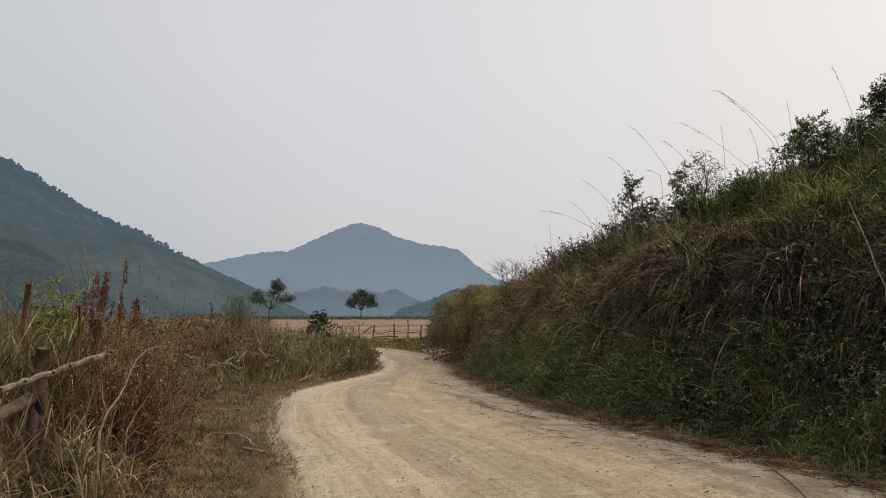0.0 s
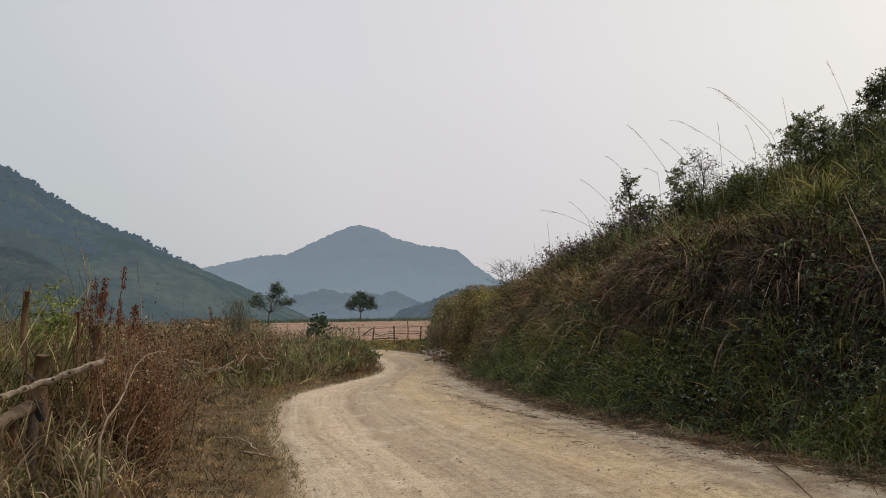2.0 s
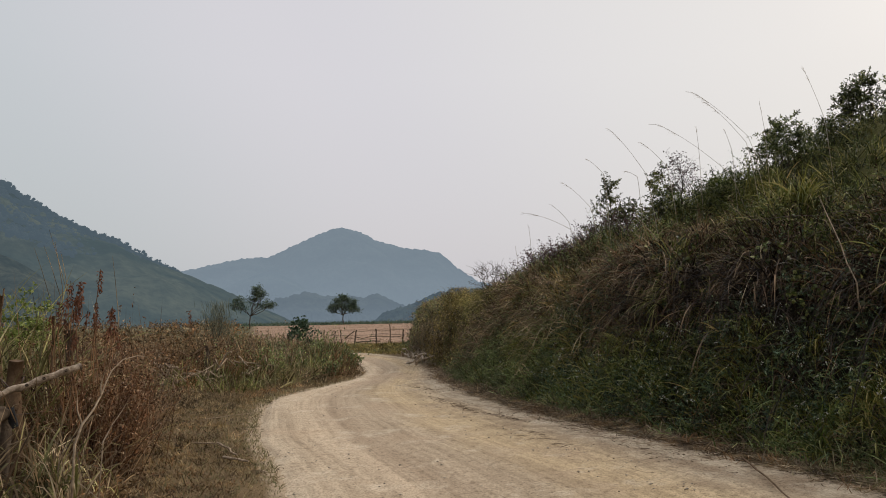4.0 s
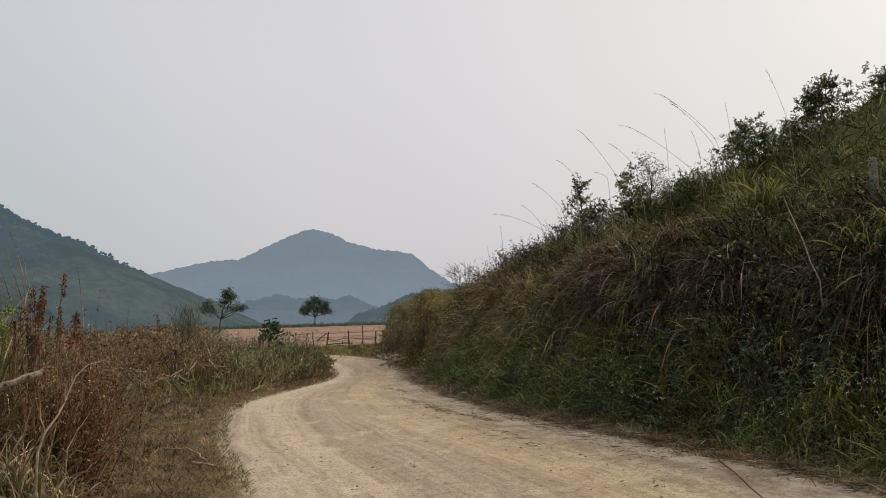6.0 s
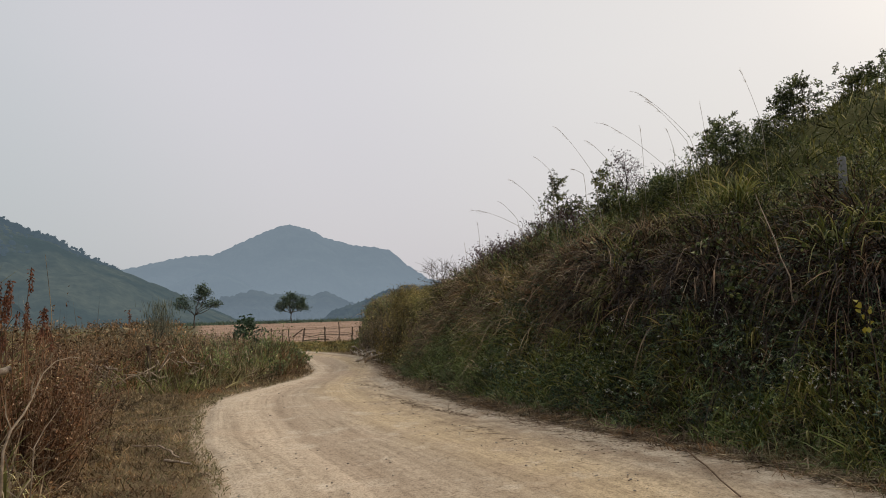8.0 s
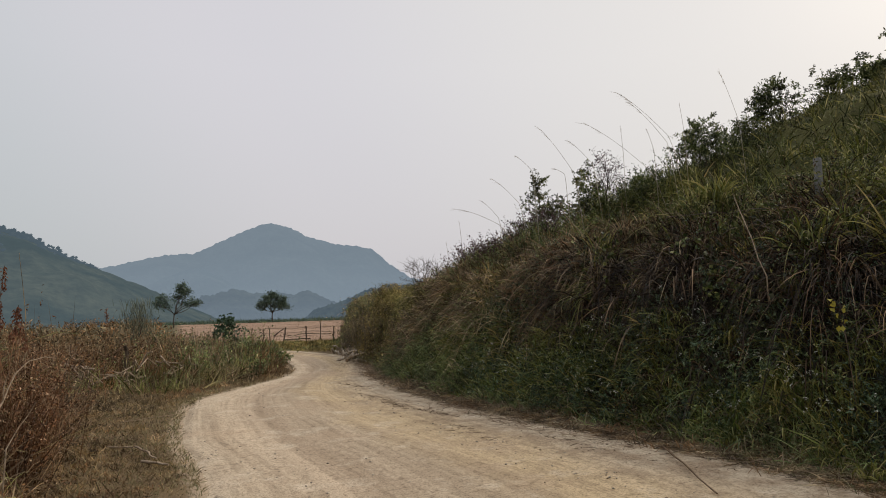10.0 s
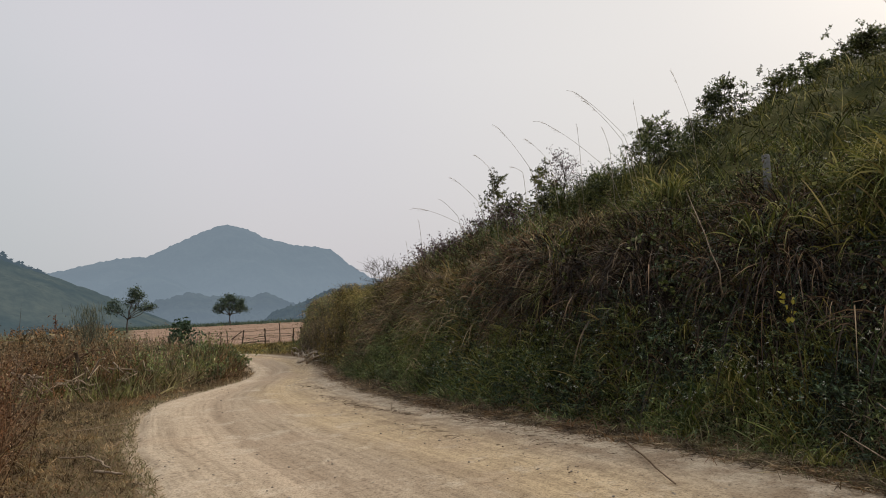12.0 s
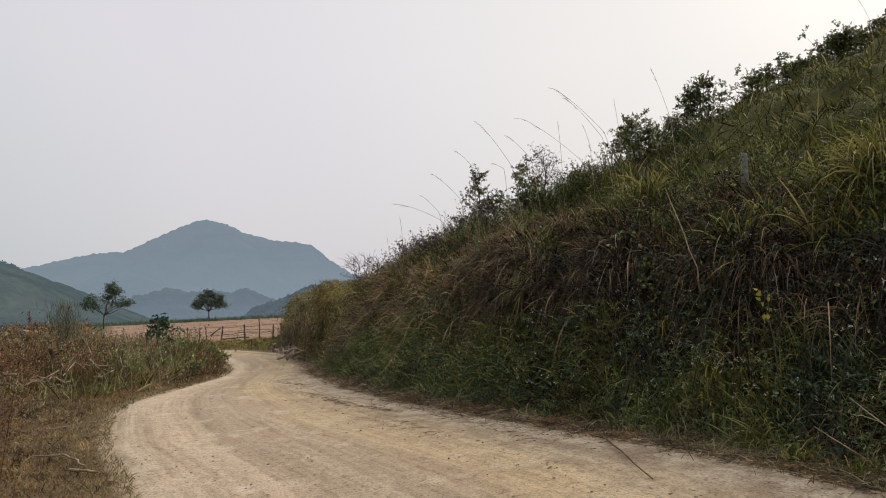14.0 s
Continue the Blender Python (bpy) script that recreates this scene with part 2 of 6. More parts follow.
def ground_material():
    """Bare soil, near-black to carry the shade under growth, straw-brown verge, and the tan ploughed field past the
    fence.
    """
    m, nt, bsdf, out = blank("soil")
    g = nt.nodes.new("ShaderNodeNewGeometry")
    sep = nt.nodes.new("ShaderNodeSeparateXYZ")
    nt.links.new(g.outputs["Position"], sep.inputs[0])
    n1 = noise_node(nt, 0.9, 6.0, 0.6, g.outputs["Position"])
    n2 = noise_node(nt, 30.0, 4.0, 0.7, g.outputs["Position"])
    row = nt.nodes.new("ShaderNodeMapping")
    row.inputs["Scale"].default_value = (0.06, 0.9, 1.0)
    nt.links.new(g.outputs["Position"], row.inputs["Vector"])
    n3 = noise_node(nt, 1.0, 5.0, 0.65, row.outputs["Vector"])
    # soil colour set near-black in place of the deep shade under plants
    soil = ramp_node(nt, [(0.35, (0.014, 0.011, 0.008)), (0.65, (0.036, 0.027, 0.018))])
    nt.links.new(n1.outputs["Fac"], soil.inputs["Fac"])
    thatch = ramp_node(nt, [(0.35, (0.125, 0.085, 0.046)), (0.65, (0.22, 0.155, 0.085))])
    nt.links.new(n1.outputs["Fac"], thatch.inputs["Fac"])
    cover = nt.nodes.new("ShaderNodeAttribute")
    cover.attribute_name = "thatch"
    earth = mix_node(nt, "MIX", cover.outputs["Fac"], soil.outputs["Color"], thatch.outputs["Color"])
    dusty = nt.nodes.new("ShaderNodeAttribute")
    dusty.attribute_name = "dust"
    n4 = noise_node(nt, 5.0, 5.0, 0.7, g.outputs["Position"])
    reach = nt.nodes.new("ShaderNodeMath")          # dust off the road lies in uneven patches
    reach.operation = "MULTIPLY_ADD"
    reach.inputs[1].default_value = 0.8
    nt.links.new(n4.outputs["Fac"], reach.inputs[0])
    nt.links.new(dusty.outputs["Fac"], reach.inputs[2])
    veil = ramp_node(nt, [(0.72, (0, 0, 0)), (1.05, (0.9, 0.9, 0.9))])
    nt.links.new(reach.outputs[0], veil.inputs["Fac"])
    earth = mix_node(nt, "MIX", veil.outputs["Color"], earth, (0.44, 0.345, 0.24))
    sward = nt.nodes.new("ShaderNodeAttribute")
    sward.attribute_name = "sward"
    turf = ramp_node(nt, [(0.35, (0.055, 0.060, 0.022)), (0.65, (0.125, 0.116, 0.042))])
    nt.links.new(n1.outputs["Fac"], turf.inputs["Fac"])
    earth = mix_node(nt, "MIX", sward.outputs["Fac"], earth, turf.outputs["Color"])
    field = ramp_node(nt, [(0.36, (0.155, 0.098, 0.066)), (0.48, (0.31, 0.205, 0.142)), (0.62, (0.41, 0.285, 0.205))])
    nt.links.new(n3.outputs["Fac"], field.inputs["Fac"])
    k = nt.nodes.new("ShaderNodeMapRange")
    k.inputs["From Min"].default_value, k.inputs["From Max"].default_value = 36.5, 38.5
    nt.links.new(sep.outputs["Y"], k.inputs["Value"])
    k2 = nt.nodes.new("ShaderNodeMapRange")
    k2.inputs["From Min"].default_value, k2.inputs["From Max"].default_value = 118.0, 122.0
    k2.inputs["To Min"].default_value, k2.inputs["To Max"].default_value = 0.0, 1.0
    nt.links.new(sep.outputs["Y"], k2.inputs["Value"])
    col = mix_node(nt, "MIX", k.outputs[0], earth, field.outputs["Color"])
    k3 = nt.nodes.new("ShaderNodeMapRange")
    k3.inputs["From Min"].default_value, k3.inputs["From Max"].default_value = 0.3, -1.0
    lean = nt.nodes.new("ShaderNodeMath")          # the field's slanting far-left side
    lean.operation = "MULTIPLY_ADD"
    lean.inputs[1].default_value = 0.25
    nt.links.new(sep.outputs["Y"], lean.inputs[0])
    nt.links.new(sep.outputs["X"], lean.inputs[2])
    nt.links.new(lean.outputs[0], k3.inputs["Value"])
    beyond = nt.nodes.new("ShaderNodeMapRange")
    beyond.inputs["From Min"].default_value, beyond.inputs["From Max"].default_value = 24.0, 30.0
    nt.links.new(sep.outputs["Y"], beyond.inputs["Value"])
    col = mix_node(nt, "MIX", mix_node(nt, "MULTIPLY", 1.0, k3.outputs[0], beyond.outputs[0]), col, (0.10, 0.095, 0.05))
    col = mix_node(nt, "MIX", k2.outputs[0], col, (0.09, 0.10, 0.05))
    sp = ramp_node(nt, [(0.3, (0.7, 0.7, 0.7)), (0.6, (1, 1, 1))])
    nt.links.new(n2.outputs["Fac"], sp.inputs["Fac"])
    nt.links.new(mix_node(nt, "MULTIPLY", 1.0, col, sp.outputs["Color"]), bsdf.inputs["Base Color"])
    bsdf.inputs["Roughness"].default_value = 0.95
    bsdf.inputs["Specular IOR Level"].default_value = 0.1
    bp = nt.nodes.new("ShaderNodeBump")
    bp.inputs["Strength"].default_value, bp.inputs["Distance"].default_value = 0.6, 0.05
    nt.links.new(n2.outputs["Fac"], bp.inputs["Height"])
    nt.links.new(bp.outputs[0], bsdf.inputs["Normal"])
    return m


M_ROAD = road_material()
M_SOIL = ground_material()
M_STRAW = foliage("dry_straw", [(0.0, (0.130, 0.084, 0.046)), (0.5, (0.292, 0.200, 0.110)), (0.85, (0.475, 0.362, 0.221)), (1.0, (0.58, 0.48, 0.33))], (0.66, 0.55, 0.46), 0.7, thin=0.15, tuft=3.2)
M_VERGE = foliage("verge_turf", [(0.0, (0.112, 0.076, 0.038)), (0.5, (0.235, 0.162, 0.084)), (1.0, (0.44, 0.33, 0.195))], (0.82, 0.80, 0.66), 0.9, thin=0.2, tuft=3.0)
M_VERGEGREEN = foliage("verge_green", [(0.0, (0.11, 0.115, 0.048)), (0.6, (0.235, 0.205, 0.098)), (1.0, (0.44, 0.37, 0.22))], None)
M_RUST = foliage("rust_weed", [(0.0, (0.078, 0.036, 0.018)), (0.5, (0.19, 0.096, 0.047)), (0.82, (0.33, 0.205, 0.115)), (1.0, (0.50, 0.38, 0.25))], (0.84, 0.80, 0.76), 0.8, thin=0.15, tuft=3.0)
M_REDHEAD = foliage("red_seed_head", [(0.0, (0.080, 0.032, 0.018)), (1.0, (0.25, 0.105, 0.058))])
# tones spread wide: dark blades carry the shade of gaps, pale ones highlights
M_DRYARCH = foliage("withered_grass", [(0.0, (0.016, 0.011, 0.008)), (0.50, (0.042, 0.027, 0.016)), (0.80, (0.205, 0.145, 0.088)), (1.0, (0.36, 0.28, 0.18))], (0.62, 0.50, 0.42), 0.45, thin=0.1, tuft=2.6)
M_GREEN = foliage("green_grass", [(0.0, (0.026, 0.040, 0.010)), (0.5, (0.086, 0.114, 0.026)), (0.82, (0.215, 0.232, 0.066)), (1.0, (0.46, 0.40, 0.21))], (1.15, 0.92, 0.75), 0.6, thin=0.2, tuft=2.4)
# lowest tones near-black, in place of deep shade among the leaves
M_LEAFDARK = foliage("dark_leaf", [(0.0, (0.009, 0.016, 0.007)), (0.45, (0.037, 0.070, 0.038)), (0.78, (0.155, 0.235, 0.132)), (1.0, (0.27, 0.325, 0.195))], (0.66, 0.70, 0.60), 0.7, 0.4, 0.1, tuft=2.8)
M_LEAFMID = foliage("shrub_leaf", [(0.0, (0.026, 0.044, 0.013)), (0.5, (0.086, 0.116, 0.034)), (0.85, (0.200, 0.225, 0.076)), (1.0, (0.35, 0.36, 0.16))], (0.95, 0.82, 0.7), 0.5, 0.5, 0.3, tuft=2.2)
M_LEAFBLUE = foliage("crown_leaf", [(0.0, (0.025, 0.050, 0.028)), (0.6, (0.060, 0.10, 0.052)), (1.0, (0.12, 0.165, 0.085))], None, rough=0.5, thin=0.35)
M_MAUVE = foliage("mauve_brush", [(0.0, (0.056, 0.032, 0.035)), (0.6, (0.128, 0.073, 0.073)), (1.0, (0.17, 0.105, 0.095))], thin=0.1)
M_OLIVE = foliage("olive_grass", [(0.0, (0.115, 0.088, 0.044)), (0.5, (0.27, 0.205, 0.106)), (0.85, (0.45, 0.355, 0.20)), (1.0, (0.60, 0.51, 0.34))], (0.78, 0.68, 0.58), 0.5, tuft=2.2)
M_YELLOW = foliage("yellow_leaf", [(0.0, (0.24, 0.21, 0.03)), (1.0, (0.42, 0.36, 0.06))])
M_FLOWER = foliage("white_flower", [(0.0, (0.40, 0.38, 0.30)), (1.0, (0.66, 0.65, 0.58))])
M_PLUME = foliage("plume_stalk", [(0.0, (0.36, 0.30, 0.22)), (1.0, (0.56, 0.49, 0.39))], thin=0.4)
M_WOODGREY = surface("weathered_wood", (0.075, 0.054, 0.040), (0.19, 0.145, 0.105), 9.0, 0.9, 0.8, 60.0)
M_WOODPALE = surface("pale_bark", (0.20, 0.145, 0.098), (0.52, 0.42, 0.32), 16.0, 0.85, 0.8, 45.0)
M_WOODTAN = surface("split_wood", (0.14, 0.085, 0.05), (0.26, 0.17, 0.10), 8.0, 0.85, 0.7, 50.0)
M_BARK = surface("tree_bark", (0.06, 0.045, 0.035), (0.13, 0.10, 0.08), 6.0, 0.9, 0.8, 30.0)
M_TWIG = surface("dead_twig", (0.040, 0.030, 0.026), (0.090, 0.068, 0.056), 10.0, 0.9, 0.4, 40.0)
M_CONCRETE = surface("grey_concrete", (0.15, 0.15, 0.145), (0.27, 0.27, 0.26), 12.0, 0.9, 0.5, 70.0)
M_STONE = surface("field_stone", (0.30, 0.25, 0.20), (0.46, 0.40, 0.32), 5.0, 0.9, 0.6, 40.0)
M_WIRE = surface("rusty_wire", (0.10, 0.07, 0.055), (0.17, 0.13, 0.11), 20.0, 0.7, 0.2, 60.0)
# far hills: haze is an emission mixed into each surface colour
M_FARHILL = hazed_hill("far_mountain_woods", (0.030, 0.040, 0.040), (0.075, 0.090, 0.085), 0.006, (0.234, 0.293, 0.352), 0.77, 0.10, 230.0)
M_FOOTHILL = hazed_hill("foothill_woods", (0.012, 0.024, 0.022), (0.07, 0.090, 0.07), 0.012, (0.178, 0.226, 0.276), 0.72, 0.12, 40.0)
M_LOWRIDGE = hazed_hill("lower_ridge_woods", (0.020, 0.032, 0.030), (0.075, 0.092, 0.080), 0.010, (0.226, 0.284, 0.342), 0.83, 0.04, 60.0)
M_MIDHILL = hazed_hill("middle_hill_woods", (0.008, 0.018, 0.016), (0.075, 0.095, 0.065), 0.05, (0.118, 0.158, 0.198), 0.58, 0.1, 30.0, 0.7)
M_NEARHILL = hazed_hill("hillside_grass", (0.022, 0.038, 0.034), (0.120, 0.130, 0.092), 0.011, (0.092, 0.127, 0.145), 0.68, 0.0, 90.0, 0.55)
M_NEARSPUR = hazed_hill("hillside_spur_grass", (0.014, 0.026, 0.024), (0.095, 0.098, 0.072), 0.020, (0.072, 0.100, 0.116), 0.64, 0.0, 30.0, 0.8)
M_NEARWOOD = hazed_hill("hillside_woods", (0.010, 0.020, 0.020), (0.075, 0.088, 0.080), 0.045, (0.096, 0.134, 0.165), 0.76, dapple=0.8)
M_SLOPE = foliage("slope_grass", [(0.0, (0.030, 0.040, 0.011)), (0.5, (0.088, 0.098, 0.025)), (0.82, (0.215, 0.205, 0.060)), (1.0, (0.44, 0.38, 0.17))], (0.80, 0.74, 0.6), 0.5, thin=0.2, tuft=1.4)
M_SCRUB = foliage("dull_scrub", [(0.0, (0.105, 0.084, 0.043)), (0.5, (0.235, 0.178, 0.094)), (1.0, (0.40, 0.31, 0.185))], (0.9, 0.62, 0.5), 0.4, thin=0.2, tuft=1.6)
M_GREYBRUSH = foliage("grey_brown_brush", [(0.0, (0.075, 0.058, 0.042)), (0.5, (0.19, 0.150, 0.105)), (0.85, (0.33, 0.265, 0.185)), (1.0, (0.44, 0.37, 0.27))], (0.8, 0.85, 0.7), 0.9, thin=0.2, tuft=2.0)
M_YELLOWGRASS = foliage("yellowing_grass", [(0.0, (0.095, 0.090, 0.032)), (0.45, (0.215, 0.195, 0.075)), (0.8, (0.38, 0.325, 0.155)), (1.0, (0.55, 0.48, 0.29))], (0.8, 0.95, 0.7), 0.8, thin=0.25, tuft=2.4)
M_LOG = surface("grey_brown_log", (0.085, 0.058, 0.038), (0.215, 0.160, 0.110), 9.0, 0.9, 0.8, 45.0)
M_THATCH = foliage("flattened_thatch", [(0.0, (0.10, 0.075, 0.045)), (0.55, (0.235, 0.182, 0.110)), (0.85, (0.36, 0.29, 0.18)), (1.0, (0.56, 0.47, 0.33))], (0.8, 0.66, 0.56), 1.4, thin=0.1, tuft=4.0)
M_LITTER = foliage("dark_litter", [(0.0, (0.11, 0.074, 0.048)), (0.6, (0.24, 0.168, 0.108)), (1.0, (0.44, 0.34, 0.23))], thin=0.1)
M_GREENBRIGHT = foliage("bright_grass", [(0.0, (0.062, 0.082, 0.018)), (0.5, (0.185, 0.208, 0.047)), (0.85, (0.36, 0.35, 0.105)), (1.0, (0.52, 0.47, 0.21))], (1.0, 0.85, 0.8), 1.2, thin=0.3)
M_LUSHBLADE = foliage("lush_blade", [(0.0, (0.070, 0.100, 0.020)), (0.5, (0.200, 0.255, 0.060)), (0.85, (0.37, 0.42, 0.130)), (1.0, (0.50, 0.49, 0.22))], None, thin=0.3)
M_GREYGREEN = foliage("grey_green_shoot", [(0.0, (0.060, 0.068, 0.045)), (0.6, (0.140, 0.152, 0.100)), (1.0, (0.25, 0.255, 0.18))], None, thin=0.2)
M_CLOD = surface("dry_clod", (0.22, 0.16, 0.105), (0.36, 0.275, 0.185), 12.0, 0.95, 0.6, 50.0)
M_TWIGDRY = foliage("dry_twig", [(0.0, (0.075, 0.052, 0.038)), (0.7, (0.17, 0.122, 0.085)), (1.0, (0.40, 0.32, 0.23))], thin=0.05)
M_RUBBER = surface("black_rubber", (0.012, 0.012, 0.013), (0.03, 0.03, 0.03), 20.0, 0.6, 0.2, 60.0)
M_FARGREEN = foliage("roadside_leaf", [(0.0, (0.067, 0.105, 0.035)), (0.5, (0.171, 0.223, 0.077)), (0.85, (0.312, 0.356, 0.141)), (1.0, (0.40, 0.39, 0.21))], (0.85, 0.82, 0.7), 0.6, 0.45, 0.25, tuft=2.6)
M_BLEACHED = surface("bleached_wood", (0.36, 0.29, 0.22), (0.66, 0.56, 0.45), 12.0, 0.9, 0.6, 40.0)
M_ENDBRUSH = foliage("yellow_olive_brush", [(0.0, (0.080, 0.082, 0.026)), (0.5, (0.25, 0.235, 0.080)), (0.85, (0.46, 0.405, 0.155)), (1.0, (0.52, 0.45, 0.24))], (0.95, 0.76, 0.64), 0.6, thin=0.25, tuft=2.0)
M_RUSSET = foliage("russet_brush", [(0.0, (0.085, 0.055, 0.035)), (0.5, (0.225, 0.155, 0.094)), (0.85, (0.42, 0.305, 0.185)), (1.0, (0.50, 0.40, 0.27))], (0.85, 0.78, 0.7), 0.6, thin=0.2, tuft=2.0)
M_PALESTRAW = foliage("bleached_straw", [(0.0, (0.16, 0.110, 0.060)), (0.5, (0.33, 0.242, 0.142)), (1.0, (0.56, 0.45, 0.295))], None, thin=0.2, tuft=3.0)
# pale bluish leaf: the haze of distance is put into its colour
M_HAZYLEAF = foliage("haze_tinted_leaf", [(0.0, (0.040, 0.064, 0.046)), (0.6, (0.090, 0.130, 0.088)), (1.0, (0.17, 0.215, 0.14))], None, rough=0.6, thin=0.3)
M_STICK = surface("dry_stick", (0.24, 0.175, 0.115), (0.48, 0.375, 0.265), 14.0, 0.9, 0.5, 40.0)
# near-black blades that stand in for shade between the pale tufts
M_DARKDEAD = foliage("shade_dark_grass", [(0.0, (0.012, 0.009, 0.006)), (0.7, (0.040, 0.028, 0.018)), (1.0, (0.11, 0.078, 0.05))], None, thin=0.05)

# ---------------------------------------------------------------- helpers for meshes
rng = np.random.default_rng(7)


def tri_mesh(name, verts, tris, mat, smooth=False):
    me = bpy.data.meshes.new(name)
    verts, tris = np.asarray(verts, np.float32), np.asarray(tris, np.int32)
    me.vertices.add(len(verts))
    me.vertices.foreach_set("co", verts.ravel())
    me.loops.add(tris.size)
    me.loops.foreach_set("vertex_index", tris.ravel())
    me.polygons.add(len(tris))
    me.polygons.foreach_set("loop_start", np.arange(0, tris.size, 3, dtype=np.int32))
    if smooth:
        me.polygons.foreach_set("use_smooth", np.ones(len(tris), bool))
    me.update(calc_edges=True)
    me.validate()
    me.materials.append(mat)
    return me


def stuff(name, verts, tris, mat, label, category):
    return tagged(new(name, tri_mesh(name, verts, tris, mat)), label, category, kind="stuff")


def thing(name, at, label, category, group=""):
    ob = new(name)
    ob.location = at
    ob.empty_display_size = 0.2
    return tagged(ob, label, category, group)


def part(name, arrays, mat, parent, label="", smooth=True):
    ob = new(name, tri_mesh(name, arrays[0], arrays[1], mat, smooth))
    ob.parent = parent
    return tagged(ob, label)


def join(pieces):
    vs, fs, k = [], [], 0
    for v, f in pieces:
        vs.append(np.asarray(v, float).reshape(-1, 3))
        fs.append(np.asarray(f, int).reshape(-1, 3) + k)
        k += len(vs[-1])
    return np.concatenate(vs), np.concatenate(fs)


def unit(v):
    return v / np.maximum(np.linalg.norm(v, axis=-1, keepdims=True), 1e-9)


def blades(root, way, length, width, droop, segs=3, curl=0.0, hook=2.0):
    """Grass blades: tapered ribbons from root along way that sag with droop."""
    n = len(root)
    way = unit(way)
    flat = np.linalg.norm(way[:, :2], axis=1)          # a sagging blade must lean, or it would fold back along itself
    spread = np.clip(0.42 * np.asarray(droop) / np.maximum(flat, 0.02), 1, 12)
    way = unit(way * np.stack([spread, spread, np.ones(n)], -1))
    side = unit(np.cross(way, rng.normal(size=(n, 3)))) * (width * 0.5)[:, None]
    bend = unit(rng.normal(size=(n, 3)) * (1, 1, 0)) * curl
    down = np.array((0, 0, -1.0))
    verts = np.zeros((n, 2 * segs + 1, 3))
    for k in range(segs + 1):
        s = k / segs
        p = root + (length * s)[:, None] * way + (length * s ** hook)[:, None] * droop[:, None] * down + (length * s * s)[:, None] * bend
        if k == segs:
            verts[:, 2 * k] = p
        else:
            taper = (1.0 - s) ** 0.6 if k else 0.75
            verts[:, 2 * k], verts[:, 2 * k + 1] = p - side * taper, p + side * taper
    tris = []
    for k in range(segs - 1):
        a = 2 * k
        tris += [(a, a + 1, a + 3), (a, a + 3, a + 2)]
    a = 2 * (segs - 1)
    tris.append((a, a + 1, a + 2))
    tris = np.array(tris)[None] + (np.arange(n) * (2 * segs + 1))[:, None, None]
    return verts.reshape(-1, 3), tris.reshape(-1, 3)


def leaves(root, way, length, width, fold=0.25):
    """Leaves: two triangles each, folded along the midrib."""
    n = len(root)
    way = unit(way)
    side = unit(np.cross(way, rng.normal(size=(n, 3))))
    up = np.cross(side, way)
    mid = root + way * (length * 0.45)[:, None] + up * (length * fold)[:, None] * 0.5
    v = np.zeros((n, 4, 3))
    v[:, 0] = root
    v[:, 1] = mid - side * (width * 0.5)[:, None]
    v[:, 2] = root + way * length[:, None] - up * (length * 0.12)[:, None]
    v[:, 3] = mid + side * (width * 0.5)[:, None]
    t = np.array([(0, 1, 2), (0, 2, 3)])[None] + (np.arange(n) * 4)[:, None, None]
    return v.reshape(-1, 3), t.reshape(-1, 3)


def tube(points, radii, sides=6, rough=0.0):
    """A round stem through the points, closed at both ends."""
    pts = np.asarray(points, float)
    m = len(pts)
    v, f = [], []
    tang = unit(np.gradient(pts, axis=0))
    ref = np.array((0.31, 0.17, 0.93)) if abs(tang[0, 2]) < 0.9 else np.array((0.95, 0.2, 0.1))
    for i in range(m):
        a = unit(np.cross(tang[i], ref))
        b = np.cross(tang[i], a)
        for k in range(sides):
            t = 2 * math.pi * k / sides
            r = radii[i] * (1 + rough * rng.normal())
            v.append(pts[i] + a * math.cos(t) * r + b * math.sin(t) * r)
    for i in range(m - 1):
        for k in range(sides):
            p, q = i * sides + k, i * sides + (k + 1) % sides
            f += [(p, q, q + sides), (p, q + sides, p + sides)]
    for c, row in ((pts[0], 0), (pts[-1], (m - 1) * sides)):
        v.append(c)
        for k in range(sides):
            f.append((len(v) - 1, row + (k + 1) % sides, row + k))
    return np.array(v), np.array(f)


def bent(a, b, n=6, wob=0.03):
    """Points from a to b with a slight wander."""
    a, b = np.asarray(a, float), np.asarray(b, float)
    t = np.linspace(0, 1, n)[:, None]
    w = rng.normal(size=(n, 3)) * wob * np.linalg.norm(b - a)
    w[0] = w[-1] = 0
    return a + (b - a) * t + w


PH = rng.uniform(0, 6.28, (24, 3))


def wave(x, y, size, k=0):
    """Smooth wandering relief between about -1 and 1, with bumps of that size."""
    z = np.zeros(np.broadcast(x, y).shape)
    for i in range(6):
        a, w = PH[(i + 6 * k) % 24, 0], (1.0 + 0.37 * i) * 6.28 / size / 1.8
        z = z + np.sin(x * math.cos(a) * w + y * math.sin(a) * w + PH[(i + 5 * k) % 24, 1]) / (1.0 + 0.45 * i)
    return z / 2.4


# ---------------------------------------------------------------- plan of the place
LEFT = np.array([(-0.2, -7), (-0.4, -1), (-0.75, 3), (-1.08, 5.5), (-1.55, 7.1), (-2.2, 9.0), (-2.65, 11), (-2.86, 13.0), (-2.4, 14.6),
                 (-1.8, 16.4), (-1.63, 18.2), (-1.95, 20.4), (-2.5, 23), (-3.3, 25), (-5, 26.5), (-8, 28), (-15, 30)], float)
